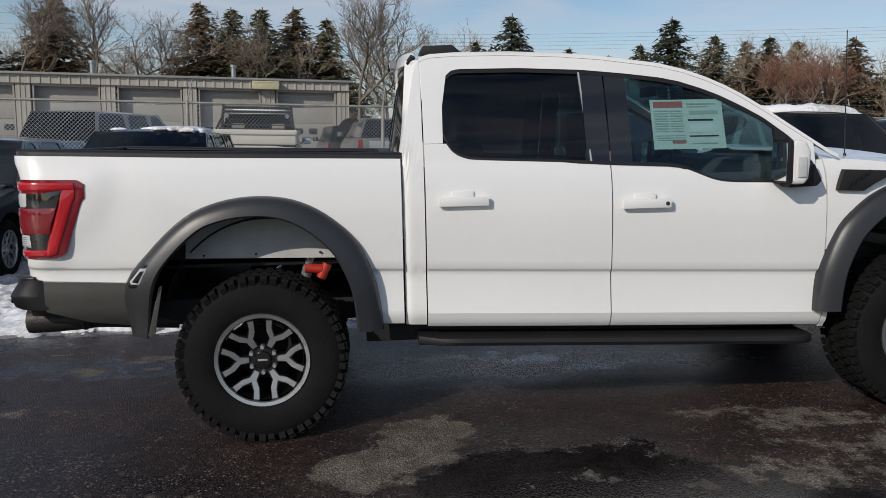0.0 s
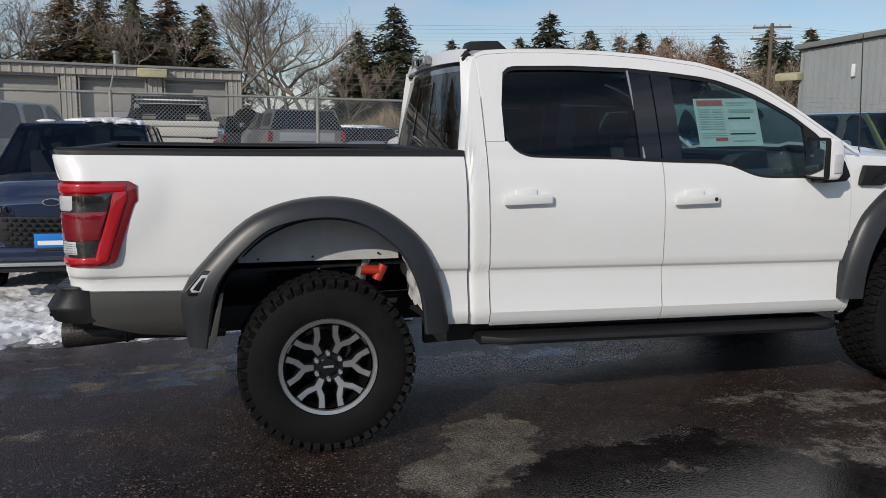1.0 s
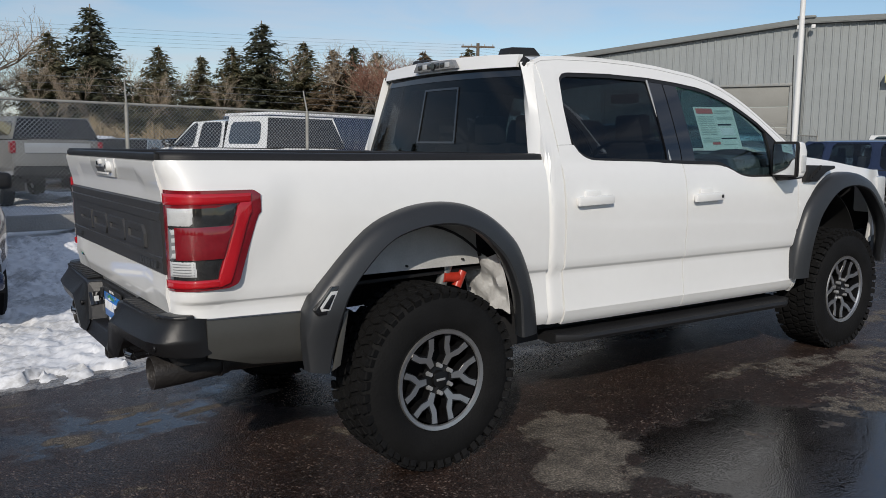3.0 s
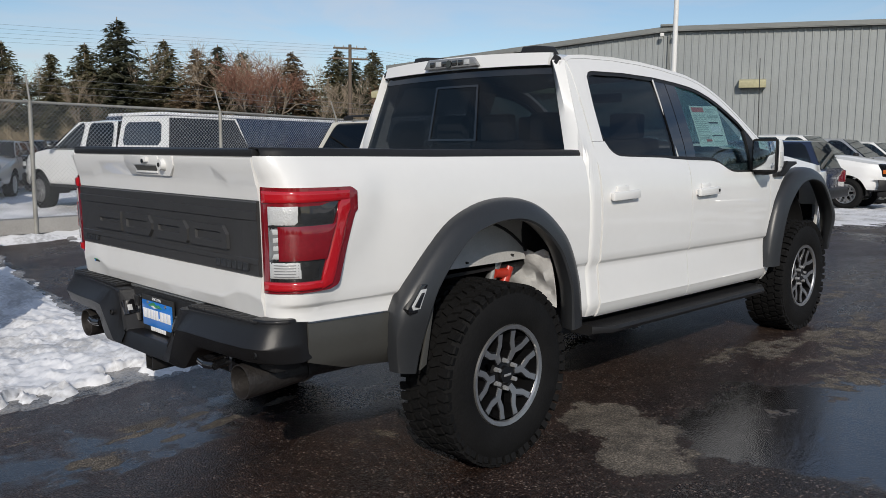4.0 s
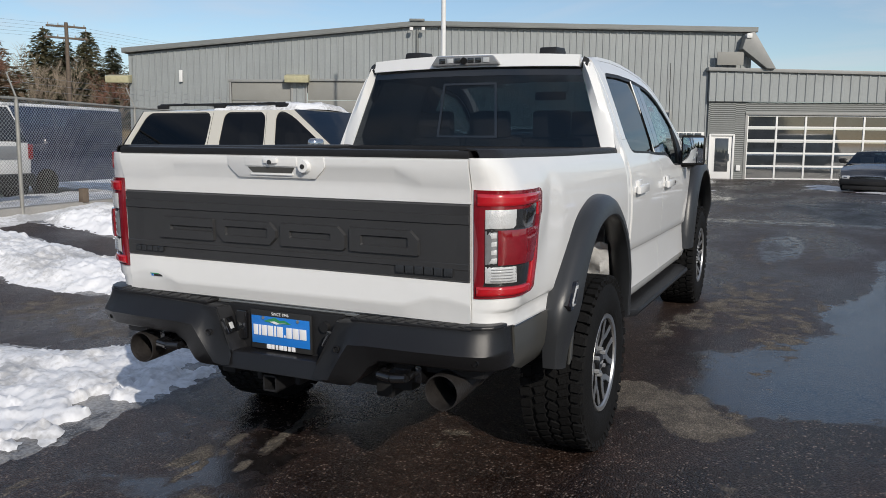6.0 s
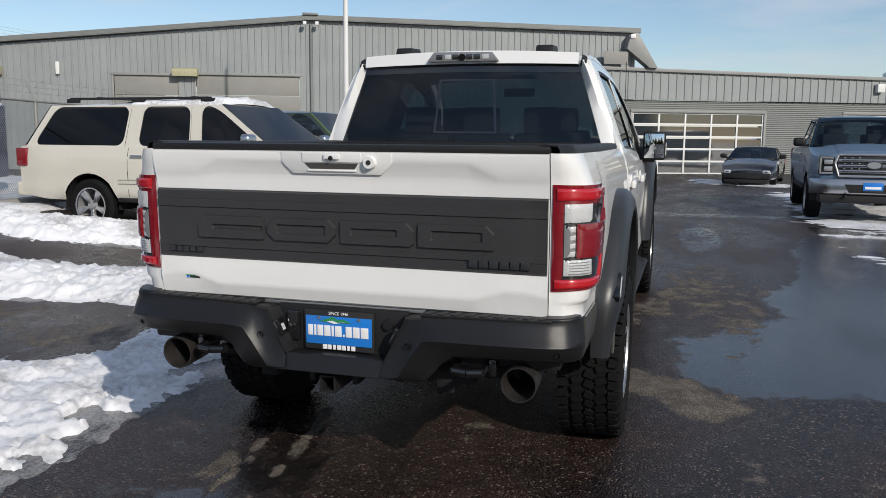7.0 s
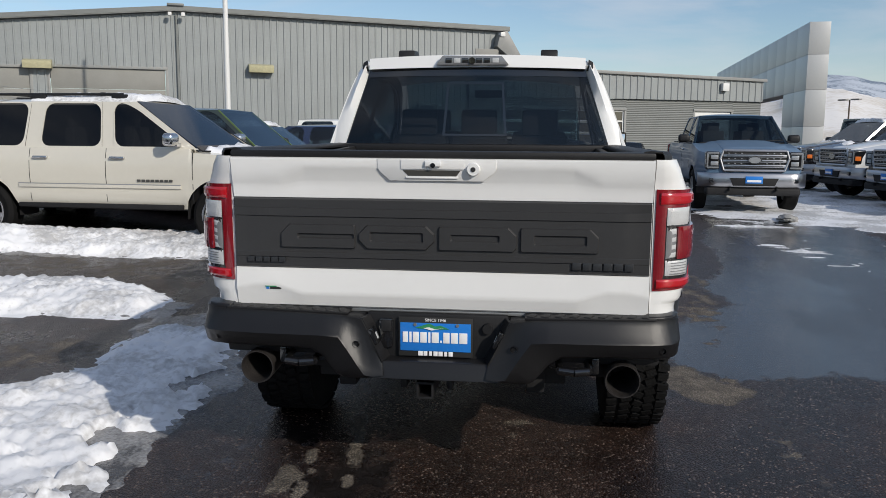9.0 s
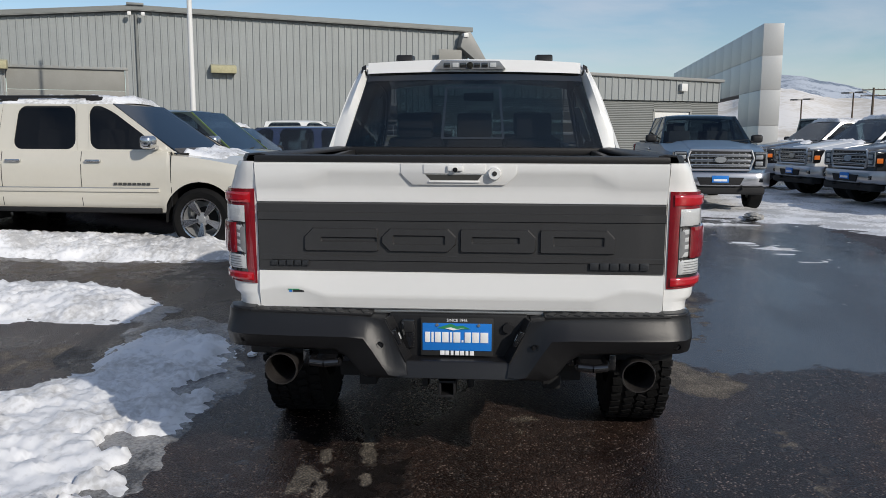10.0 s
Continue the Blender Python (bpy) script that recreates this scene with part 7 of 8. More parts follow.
spare_wheels = [far_wheel, far_wheel_dark, bright_wheel]


def vehicle(name, label, cat, m, paint, big_nose=False, wb=3.1, fo=0.9, ro=1.05, W=0.97, r=0.38, sill=0.45, belt=1.12, hood=(0.98, 1.12), roof=1.75, cowl=-0.55, ws_top=-1.25, roof_end=None, tail=None, pillars=(), bed=None, wheel=None, grille="bars", lamp=CLEARLENS, chrome=False, plate=True, snow=False, rails=False, tail_lamp=True, stripe=False, group="parked cars", soft=0.5, canopy=None, glass_mat=None, side_glass=None, badge=False, hood_snow=False):
    """A parked vehicle: shell with wheel arches, hood, greenhouse with pillars and glass, lamps, bumpers, mirrors, wheels."""
    glass_mat = glass_mat or CARGLASS
    side_mat = side_glass or glass_mat
    root = thing(name, m, label, cat, group=group)
    grille_z = hood[0] - 0.15
    xr, xf = -wb - ro, fo
    cab_end = bed if bed is not None else xr + 0.06
    roof_end = roof_end if roof_end is not None else cab_end + 0.12
    tail = tail if tail is not None else cab_end
    prof = curve((0.0, 0.93), (0.12, 0.985), (0.30, 0.995), (0.33, 0.985), (0.55, 1.0), (0.80, 0.99), (1.0, 0.945))

    def deck(x):
        if x > cowl:
            return lerp(hood[1], hood[0], smooth01(cowl, xf, x)) - (0.10 * smooth01(xf - 0.22, xf, x) if big_nose else 0.17 * smooth01(xf - 0.60, xf, x) ** 1.3)
        return belt

    def width(x):
        return W * (1 - 0.16 * smooth01(xf - 0.75, xf + 0.02, x) ** 1.6 - 0.05 * smooth01(xr + 0.5, xr - 0.02, x))

    def low(x):
        best = sill + 0.06 * smooth01(xr + 0.6, xr, x)
        for ax in (0.0, -wb):
            d = abs(x - ax)
            R = r + 0.075
            if d < R:
                best = max(best, r + math.sqrt(max(0, R * R - d * d)) * 0.98)
        return best

    xs = sorted({round(v, 3) for v in [*span(xr, xf, 0.11), *[ax + (r + 0.075) * math.cos(q) for ax in (0, -wb) for q in np.linspace(0, math.pi, 17)], xr + 0.03, xf - 0.03, cowl, cowl + 0.04]})
    rows = []
    for x in xs:
        lo, hi, w_ = low(x), deck(x), width(x)
        pull = 0.05 if x in (xs[0], xs[-1]) else 0.0
        ring = []
        for k in range(11):
            f = k / 10
            z = lerp(lo, hi - 0.02, f)
            g = (z - sill) / max(0.1, hi - sill)
            ring.append((x, -w_ * prof(g) + pull, z))
        crown = 0.05 if x > cowl else 0.0
        for k in range(1, 10):
            v = -1 + 2 * k / 10
            ring.append((x, v * w_ * 0.93, hi + crown * (1 - v * v) - (0.02 if abs(v) > 0.75 else 0)))
        for k in range(10, -1, -1):
            f = k / 10
            z = lerp(lo, hi - 0.02, f)
            g = (z - sill) / max(0.1, hi - sill)
            ring.append((x, w_ * prof(g) - pull, z))
        rows.append(ring)
    b = bmesh.new()
    vs = ngrid(b, rows)
    b.faces.new(vs[0])
    b.faces.new(vs[-1][::-1])
    body = part("body", b, paint, root, smooth=32)
    part("underbody", boxes(((-wb / 2, 0, sill + 0.06), (wb + fo + ro - 0.5, 1.3, 0.22), 0.02)), DARK, root)
    for ax in (0.0, -wb):
        for s in (-1, 1):
            b = bmesh.new()
            R = r + 0.07
            ngrid(b, [[(ax + R * math.cos(q), s * yy, r + R * math.sin(q)) for yy in (W * 0.95, W * 0.55)] for q in np.linspace(-0.1, math.pi + 0.1, 15)])
            part("wheel_well", b, DARK, root)
    # greenhouse
    yl, yu = W * 0.915, W * 0.735
    zr = roof - 0.055
    lo_a, up_a = cowl + 0.10, ws_top
    b = bmesh.new()
    mid, half_l = (ws_top + roof_end) / 2, abs(ws_top - roof_end) / 2
    rr = []
    for q in (-1, -0.97, -0.88, -0.7, -0.35, 0, 0.35, 0.7, 0.88, 0.97, 1):
        x = mid - q * half_l
        drop = 0.034 * abs(q) ** 3 + (0.012 if abs(q) == 1 else 0)
        rr.append([(x, v * yu * (1.02 if abs(v) < 0.95 else 1.0), roof - 0.055 * abs(v) ** 3 - drop) for v in np.linspace(-1, 1, 13)])
    shell(b, rr, lambda p, i, j: (0, 0, -0.045))
    roof_part = part("roof", b, paint, root, smooth=50)
    zb = belt - 0.015
    zc = hood[1] + 0.02
    b = slab(bmesh.new(), (lo_a, -yl, zc - 0.03), (lo_a, yl, zc - 0.03), (up_a, yu, zr), (up_a, -yu, zr), (0.012, 0, 0.008))
    part("windshield", b, glass_mat, root).visible_shadow = False
    b = slab(bmesh.new(), (tail, -yl, zb), (tail, yl, zb), (roof_end, yu, zr), (roof_end, -yu, zr), (-0.012, 0, 0.004))
    part("rear_window", b, side_mat, root).visible_shadow = False
    part("wiper_cowl", boxes(((lo_a + 0.05, 0, zc - 0.022), (0.12, W * 1.62, 0.022), 0.006)), DARK, root)
    for q in (-0.32, 0.36):
        part("wiper", rod(bmesh.new(), (lo_a + 0.03, q * W, zc + 0.012), (lo_a - 0.02, (q + 0.5) * W, zc + 0.045), 0.008, n=6), INK, root)
    stations = [(lo_a, up_a, 0.12 if paint is CREAM else 0.085)] + [(p[0], p[1], p[2]) for p in pillars] + [(tail, roof_end, 0.10)]
    for s in (-1, 1):
        b = slab(bmesh.new(), (lo_a, s * (yl - 0.012), zb), (tail, s * (yl - 0.012), zb), (roof_end, s * (yu - 0.012), zr), (up_a, s * (yu - 0.012), zr), (0, s * 0.006, 0))
        part("side_glass", b, side_mat, root).visible_shadow = False
        for lx, ux, pw in stations:
            sgn = -1 if (lx, ux) == (lo_a, up_a) else 1 if (lx, ux) == (tail, roof_end) else 0
            a0, a1 = (lx + pw * min(0, sgn) * 1.0 - (pw / 2 if not sgn else 0)), (lx + pw * max(0, sgn) + (pw / 2 if not sgn else 0))
            c0, c1 = (ux + pw * min(0, sgn) - (pw / 2 if not sgn else 0)), (ux + pw * max(0, sgn) + (pw / 2 if not sgn else 0))
            b = slab(bmesh.new(), (a0, s * yl, zb - 0.02), (a1, s * yl, zb - 0.02), (c1, s * yu, zr), (c0, s * yu, zr), (0, -s * 0.03, 0))
            part("pillar", b, paint, root)
        # rounded corners of the side windows
        edges = []
        for lx, ux, pw in stations:
            sgn = -1 if (lx, ux) == (lo_a, up_a) else 1 if (lx, ux) == (tail, roof_end) else 0
            edges.append((lx + pw * min(0, sgn) - (0 if sgn else pw / 2), lx + pw * max(0, sgn) + (0 if sgn else pw / 2), ux + pw * min(0, sgn) - (0 if sgn else pw / 2), ux + pw * max(0, sgn) + (0 if sgn else pw / 2)))
        for e0, e1 in zip(edges, edges[1:]):
            def on_glass(u, v, w, e0=e0, e1=e1):
                return (lerp(lerp(e0[0], e1[1], u), lerp(e0[2], e1[3], u), v), s * (lerp(yl, yu, v) - 0.004 + w), lerp(zb - 0.004, zr, v))
            hgt = zr - zb
            wid = max(0.25, e0[0] - e1[1])
            wid2 = max(0.12, e0[2] - e1[3])
            loop = []
            for cu, cv, flip in ((0, 0, False), (1, 0, True), (1, 1, False), (0, 1, True)):
                ru, rv = min(0.45, 0.12 / (wid if cv == 0 else wid2)), 0.12 / hgt
                arc = [(ru * (1 - math.sin(k * math.pi / 8)), rv * (1 - math.cos(k * math.pi / 8))) for k in range(5)]
                arc = [(u * 0.97 + 0.02, v * 0.97 + 0.035) for u, v in arc]
                arc = [(abs(cu - u), abs(cv - v)) for u, v in (arc if flip else arc[::-1])]
                loop += [((cu, cv), q) for q in arc]
            b = bmesh.new()
            outer = {c: b.verts.new(on_glass(*c, 0.008)) for c in ((0, 0), (1, 0), (1, 1), (0, 1))}
            inner = [b.verts.new(on_glass(*q, 0.008)) for _, q in loop]
            deep = [b.verts.new(on_glass(*q, -0.008)) for _, q in loop]
            for i in range(20):
                j = (i + 1) % 20
                ci, cj = outer[loop[i][0]], outer[loop[j][0]]
                b.faces.new((ci, inner[j], inner[i]) if ci is cj else (ci, cj, inner[j], inner[i]))
                b.faces.new((inner[i], inner[j], deep[j], deep[i]))
            part("window_frame", b, paint, root, smooth=0)
        part("belt_trim", slab(bmesh.new(), (lo_a - 0.05, s * (yl + 0.006), zb - 0.012), (tail, s * (yl + 0.006), zb - 0.012), (tail, s * (yl + 0.002), zb + 0.012), (lo_a - 0.05, s * (yl + 0.002), zb + 0.012), (0, -s * 0.02, 0)), DARK if paint is not CREAM else CREAM, root)
        if badge:
            for k in range(8):
                part("badge_bar", boxes(((-0.66 - 0.062 * k, s * (W * 1.004), lerp(sill, belt, 0.46)), (0.045, 0.012, 0.030), 0.003)), FASCIA, root)
        # mirrors
        b = boxes(((lo_a - 0.28, s * (W + 0.085), belt + 0.095), (0.15, 0.23, 0.165), 0.065, None, 4), ((lo_a - 0.26, s * (W - 0.02), belt + 0.03), (0.08, 0.12, 0.05), 0.01))
        mir = part("door_mirror", b, CHROME if paint is CREAM else PLASTIC, root)
        part("mirror_glass", boxes(((lo_a - 0.344, s * (W + 0.085), belt + 0.10), (0.022, 0.15, 0.10), 0.008)), MIRROR, mir)
        # door seams and handles
        doors = [lo_a - 0.05] + [p[0] for p in pillars[:2]]
        for k, dx in enumerate(doors):
            strip = []
            for q in range(9):
                g = lerp(0.10, 0.97, q / 8)
                strip.append([(dx - 0.004, s * (W * prof(g) + 0.0015), lerp(sill, belt, g)), (dx + 0.004, s * (W * prof(g) + 0.0015), lerp(sill, belt, g))])
            part("door_seam", shell(bmesh.new(), strip, lambda p, i, j: (0, -s * 0.01, 0)), DARK, root)
            if k:
                part("door_handle", boxes(((dx + 0.17, s * (W * 1.005), belt - 0.14), (0.20, 0.045, 0.035), 0.012)), CHROME if chrome else paint, root)
        part("sill_trim", boxes(((-wb / 2, s * W * 0.985, sill + 0.03), (wb - 2 * r - 0.2, 0.05, 0.06), 0.015)), DARK, root)
        if stripe:
            part("side_moulding", boxes(((-wb / 2, s * (W * 0.999), lerp(sill, belt, 0.36)), (wb - 2 * r - 0.24, 0.03, 0.05), 0.01)), paint, root)
            part("moulding_line", boxes(((-wb / 2, s * (W * 1.013), lerp(sill, belt, 0.395)), (wb - 2 * r - 0.24, 0.006, 0.012), 0.002)), SILVER, root)
        # lamps
        if big_nose:
            lz, y0 = grille_z, s * W * 0.745
            hl = part("headlight", boxes(((fo - 0.11, y0, lz), (0.30, 0.25, 0.33), 0.035, None, 3)), GLOSSBLACK, root, "dark-framed headlight")
            b = boxes(((fo + 0.038, y0, lz + 0.135), (0.02, 0.215, 0.034), 0.008), ((fo + 0.038, y0, lz - 0.135), (0.02, 0.215, 0.034), 0.008), ((fo + 0.038, y0 + s * 0.098, lz), (0.02, 0.034, 0.26), 0.008))
            part("daytime_lamp", b, LENSGREY, hl, "clear bracket-shaped running lamp")
            for dz in (-0.058, 0.058):
                part("lamp_eye", boxes(((fo + 0.040, y0 - s * 0.028, lz + dz), (0.02, 0.140, 0.080), 0.018)), SILVER, hl)
            part("lamp_strip", boxes(((fo - 0.06, y0 + s * 0.122, lz - 0.03), (0.14, 0.02, 0.10), 0.008)), lamp, hl, "side lamp lens")
        elif grille:
            lz = lerp(sill, hood[0], 0.72)
            b = bmesh.new()
            prism(b, [(0.0, -0.030), (0.26, -0.060), (0.36, 0.0), (0.395, 0.105), (0.26, 0.085), (0.02, 0.035)], lambda u, v, w: (fo - 0.02 - 0.10 * w / 0.3 - 0.55 * max(0, u - 0.16) + 0.085 - w, s * (W * 0.40 + u), lz + v), 0.20, 0.010)
            hl = part("headlight", b, GLOSSBLACK, root, "slim swept-back headlight")
            for u, wd in ((0.10, 0.09), (0.21, 0.09)):
                part("lamp_eye", boxes(((fo + 0.068 - 0.55 * max(0, u - 0.16), s * (W * 0.40 + u), lz + 0.008 + 0.05 * u), (0.02, wd, 0.050), 0.012, Matrix.Rotation(-s * 0.3 * (u > 0.16), 4, "Z"))), CLEARLENS, hl)
        else:
            lz = lerp(sill, hood[0], 0.62)
            hl = part("headlight", boxes(((fo - 0.13, s * W * 0.68, lz), (0.30, 0.24, 0.11), 0.03)), lamp, root, "dark-framed headlight")
            part("lamp_eye", boxes(((fo + 0.018, s * W * 0.68, lz), (0.02, 0.11, 0.05), 0.01)), CHROME, hl)
        if tail_lamp:
            part("tail_light", boxes(((xr + 0.085, s * (W - 0.075), belt - 0.18), (0.20, 0.12, 0.27), 0.03, None, 3)), REDDEEP, root, "red tail light")
    # nose
    if grille and big_nose:
        gz, hw, hh = grille_z, W * 0.615, 0.185
        bright = SATIN if grille == "chrome" else GLOSSBLACK
        shape = [(-hw, 0.03), (-hw + 0.05, hh), (hw - 0.05, hh), (hw, 0.03), (hw - 0.07, -hh), (-hw + 0.07, -hh)]
        b = prism(bmesh.new(), shape, lambda u, v, w: (fo - 0.06 + w, u, gz + v), 0.085, 0.012)
        g = part("grille", b, INK, root, "broad grille with thick cross bars")
        b = bmesh.new()
        for (a, c), (d, e) in zip(shape, shape[1:] + shape[:1]):
            rod(b, (fo + 0.030, a, gz + c), (fo + 0.030, d, gz + e), 0.026, n=8)
        part("grille_frame", b, bright, g)
        for zz in (0.085, -0.012, -0.105):
            part("grille_bar", boxes(((fo + 0.034, 0, gz + zz), (0.030, 2 * hw - 0.10, 0.052), 0.010)), bright, g)
            part("grille_slot", boxes(((fo + 0.047, 0, gz + zz), (0.010, 2 * hw - 0.22, 0.014), 0.003)), INK, g)
            for q in np.linspace(-0.46, 0.46, 9):
                if abs(q) > 0.15:
                    part("grille_stud", boxes(((fo + 0.030, q * W, gz + zz + 0.048), (0.012, 0.030, 0.018), 0.003)), STEEL, g)
        b = rod(bmesh.new(), (fo + 0.04, 0, gz + 0.01), (fo + 0.070, 0, gz + 0.01), 0.068, n=24)
        for v in b.verts:
            v.co.y *= 1.9
        part("badge", b, CHROME, g, "plain oval badge")
        b = rod(bmesh.new(), (fo + 0.066, 0, gz + 0.01), (fo + 0.074, 0, gz + 0.01), 0.056, n=24)
        for v in b.verts:
            v.co.y *= 1.9
        part("badge_field", b, SILVER if chrome else NAVY, g)
        # bumper: bowed in plan, with a dark middle and fog lamps
        b = bmesh.new()
        rws = []
        for v in np.linspace(-1, 1, 25):
            y = v * W * 0.985
            x = fo + 0.10 - 0.06 * abs(v) ** 2 - 0.22 * smooth01(0.78, 1.0, abs(v))
            rws.append([(x - 0.16, y, 0.775), (x - 0.02, y, 0.775), (x, y, 0.75), (x + 0.012, y, 0.64), (x - 0.005, y, 0.535), (x - 0.04, y, 0.505), (x - 0.18, y, 0.515)])
        shell(b, rws, lambda p, i, j: (-0.02, 0, 0))
        bump = part("front_bumper", b, SATIN if chrome else PLASTIC, root, smooth=50)
        part("air_intake", prism(bmesh.new(), [(-0.44, 0.685), (0.44, 0.685), (0.37, 0.540), (-0.37, 0.540)], lambda u, v, w: (fo + 0.075 + w, u, v), 0.040, 0.006), DARK, bump)
        for s in (-1, 1):
            part("fog_lamp", boxes(((fo + 0.045, s * W * 0.70, 0.635), (0.05, 0.20, 0.085), 0.015, Matrix.Rotation(-s * 0.25, 4, "Z"))), GLOSSBLACK, bump)
            part("tow_hook", boxes(((fo + 0.06, s * W * 0.42, 0.475), (0.12, 0.035, 0.05), 0.012)), DARK, root)
        part("lower_valance", boxes(((fo - 0.10, 0, 0.43), (0.30, W * 1.70, 0.15), 0.05, None, 3)), DARK, root)
        b = bmesh.new()
        dome = []
        for i in range(9):
            x = lerp(cowl + 0.12, fo - 0.08, i / 8)
            dome.append([(x, v * W * 0.52, deck(x) + 0.05 * (1 - (v * 0.56) ** 2) + (0.026 if abs(v) < 0.9 else 0.004) * (0.4 if i in (0, 8) else 1)) for v in (-1, -0.86, -0.5, 0, 0.5, 0.86, 1)])
        shell(b, dome, lambda p, i, j: (0, 0, -0.02))
        part("hood_dome", b, paint, root, smooth=50)
    elif grille:
        gz = lerp(sill, hood[0], 0.40)
        gh_ = (hood[0] - sill) * 0.50
        shape = [(-W * 0.50, gh_ * 0.42), (W * 0.50, gh_ * 0.42), (W * 0.58, 0.0), (W * 0.44, -gh_ * 0.5), (-W * 0.44, -gh_ * 0.5), (-W * 0.58, 0.0)]
        g = part("grille", prism(bmesh.new(), shape, lambda u, v, w: (fo - 0.03 + w - 0.10 * (u / W) ** 2, u, gz + v), 0.085, 0.010), PLASTIC, root, "dark mesh grille")
        for k in range(6):
            zz = gz + gh_ * (0.34 - 0.145 * k)
            n = 11 if k % 2 else 12
            for q in range(n):
                y = (q - (n - 1) / 2) * W * 0.080
                part("grille_cell", boxes(((fo + 0.056 - 0.10 * (y / W) ** 2, y, zz), (0.012, W * 0.052, gh_ * 0.085), 0.004)), DARK if paint is not CREAM else CHROME, g)
        for rr_, dx, mm in ((0.036, 0.0, SILVER), (0.030, 0.004, NAVY)):
            b = rod(bmesh.new(), (fo - 0.06, 0, gz + gh_ * 0.42 + 0.135), (fo + 0.012 + dx, 0, gz + gh_ * 0.42 + 0.135), rr_, n=20)
            for v in b.verts:
                v.co.y *= 2.3
            part("badge", b, mm, g, "plain oval badge")
        part("front_bumper", boxes(((fo - 0.07, 0, sill + 0.02), (0.26, W * 1.74, 0.16), 0.06, None, 3)), paint, root)
        part("skid_strip", boxes(((fo + 0.02, 0, sill - 0.075), (0.10, W * 1.35, 0.035), 0.012)), SILVER, root)
        for s in (-1, 1):
            part("air_intake", boxes(((fo - 0.03, s * W * 0.72, sill + 0.10), (0.20, 0.22, 0.13), 0.03, Matrix.Rotation(-s * 0.35, 4, "Z"))), DARK, root)
        part("lower_valance", boxes(((fo - 0.09, 0, sill - 0.09), (0.24, W * 1.60, 0.14), 0.04, None, 2)), DARK, root)
    else:
        part("front_bumper", boxes(((fo - 0.06, 0, sill + 0.12), (0.26, W * 1.74, 0.22), 0.07, None, 3)), CHROME if chrome else PLASTIC, root)
        part("lower_valance", boxes(((fo - 0.07, 0, sill - 0.06), (0.22, W * 1.55, 0.14), 0.04, None, 2)), DARK, root)
        part("air_intake", boxes(((fo + 0.062, 0, sill + 0.10), (0.03, W * 1.0, 0.10), 0.01)), DARK, root)
    part("rear_bumper", boxes(((xr + 0.02, 0, sill + 0.14), (0.24, W * 1.86, 0.22), 0.06, None, 3)), PLASTIC if not chrome else paint, root)
    if plate:
        px, pz = (fo + 0.118, 0.64) if big_nose else (fo + 0.075, sill + 0.14)
        pl = part("plate", boxes(((px, 0, pz), (0.012, 0.31, 0.16), 0.003)), PLATEBLUE, root, "blue dealer plate")
        part("word_bar", boxes(((px + 0.007, 0, pz - 0.008), (0.003, 0.25, 0.042))), PRINTWHITE, pl)
        part("plate_frame", boxes(((px + 0.004, 0, pz - 0.066), (0.008, 0.31, 0.028), 0.002)), INK, pl)
    # inside
    part("cabin_floor", boxes((((lo_a + tail) / 2, 0, sill + 0.25), (lo_a - tail - 0.3, W * 1.6, 0.06))), DARK, root)
    part("dashboard", boxes(((lo_a - 0.20, 0, belt - 0.06), (0.40, W * 1.6, 0.16), 0.05)), SEAT, root)
    for sx in (up_a - 0.20, up_a - 1.05):
        for y in (-0.4, 0.4):
            part("seat", boxes(((sx, y, belt - 0.05), (0.15, 0.46, 0.62), 0.05), ((sx - 0.05, y, belt + 0.34), (0.09, 0.25, 0.18), 0.03)), TAN if paint is CREAM else SEAT, root)
    if bed is not None:
        part("bed_cover", boxes((((bed + xr) / 2, 0, belt + 0.012), (bed - xr - 0.08, W * 1.66, 0.03), 0.008)), PLASTIC, root)
    if canopy:
        cz = roof - 0.02
        b = bmesh.new()
        slab(b, (bed - 0.06, -yu * 1.05, cz), (bed - 0.06, yu * 1.05, cz), (xr + 0.28, yu * 1.05, cz - 0.02), (xr + 0.28, -yu * 1.05, cz - 0.02), (0, 0, 0.05))
        for s in (-1, 1):
            slab(b, (bed - 0.06, s * yl, belt), (bed - 0.30, s * yl, belt), (bed - 0.30, s * yu * 1.05, cz), (bed - 0.06, s * yu * 1.05, cz), (0, -s * 0.03, 0))
            slab(b, (xr + 0.06, s * yl, belt), (xr + 0.25, s * yl, belt), (xr + 0.45, s * yu * 1.05, cz), (xr + 0.28, s * yu * 1.05, cz), (0, -s * 0.03, 0))
        part("canopy", b, paint, root)
        for s in (-1, 1):
            wall = slab(bmesh.new(), (bed - 0.06, s * yl, belt), (xr + 0.06, s * yl, belt), (xr + 0.28, s * yu * 1.05, cz + 0.02), (bed - 0.06, s * yu * 1.05, cz + 0.02), (0, -s * 0.02, 0))
            part("canopy_side", wall, paint, root)

            def on_side(u, v, w):
                f = (v - belt) / (cz + 0.02 - belt)
                return (u, s * (lerp(yl, yu * 1.05, f) + w), v)
            x0, x1, z0, z1 = bed - 0.22, xr + 0.36, belt + 0.08, cz - 0.07
            pane = [(x0, z0 + 0.08), (x0, z1 - 0.08), (x0 - 0.08, z1), (x1 + 0.16, z1), (x1 + 0.07, z1 - 0.06), (x1, z0 + 0.09), (x1 + 0.07, z0), (x0 - 0.08, z0)]
            part("canopy_window", prism(bmesh.new(), pane, on_side, 0.006), GLOSSBLACK, root)
        part("tailgate_panel", boxes(((xr - 0.012, 0, belt - 0.19), (0.02, W * 1.40, 0.22), 0.006)), SILVER, root, "silver tailgate panel")
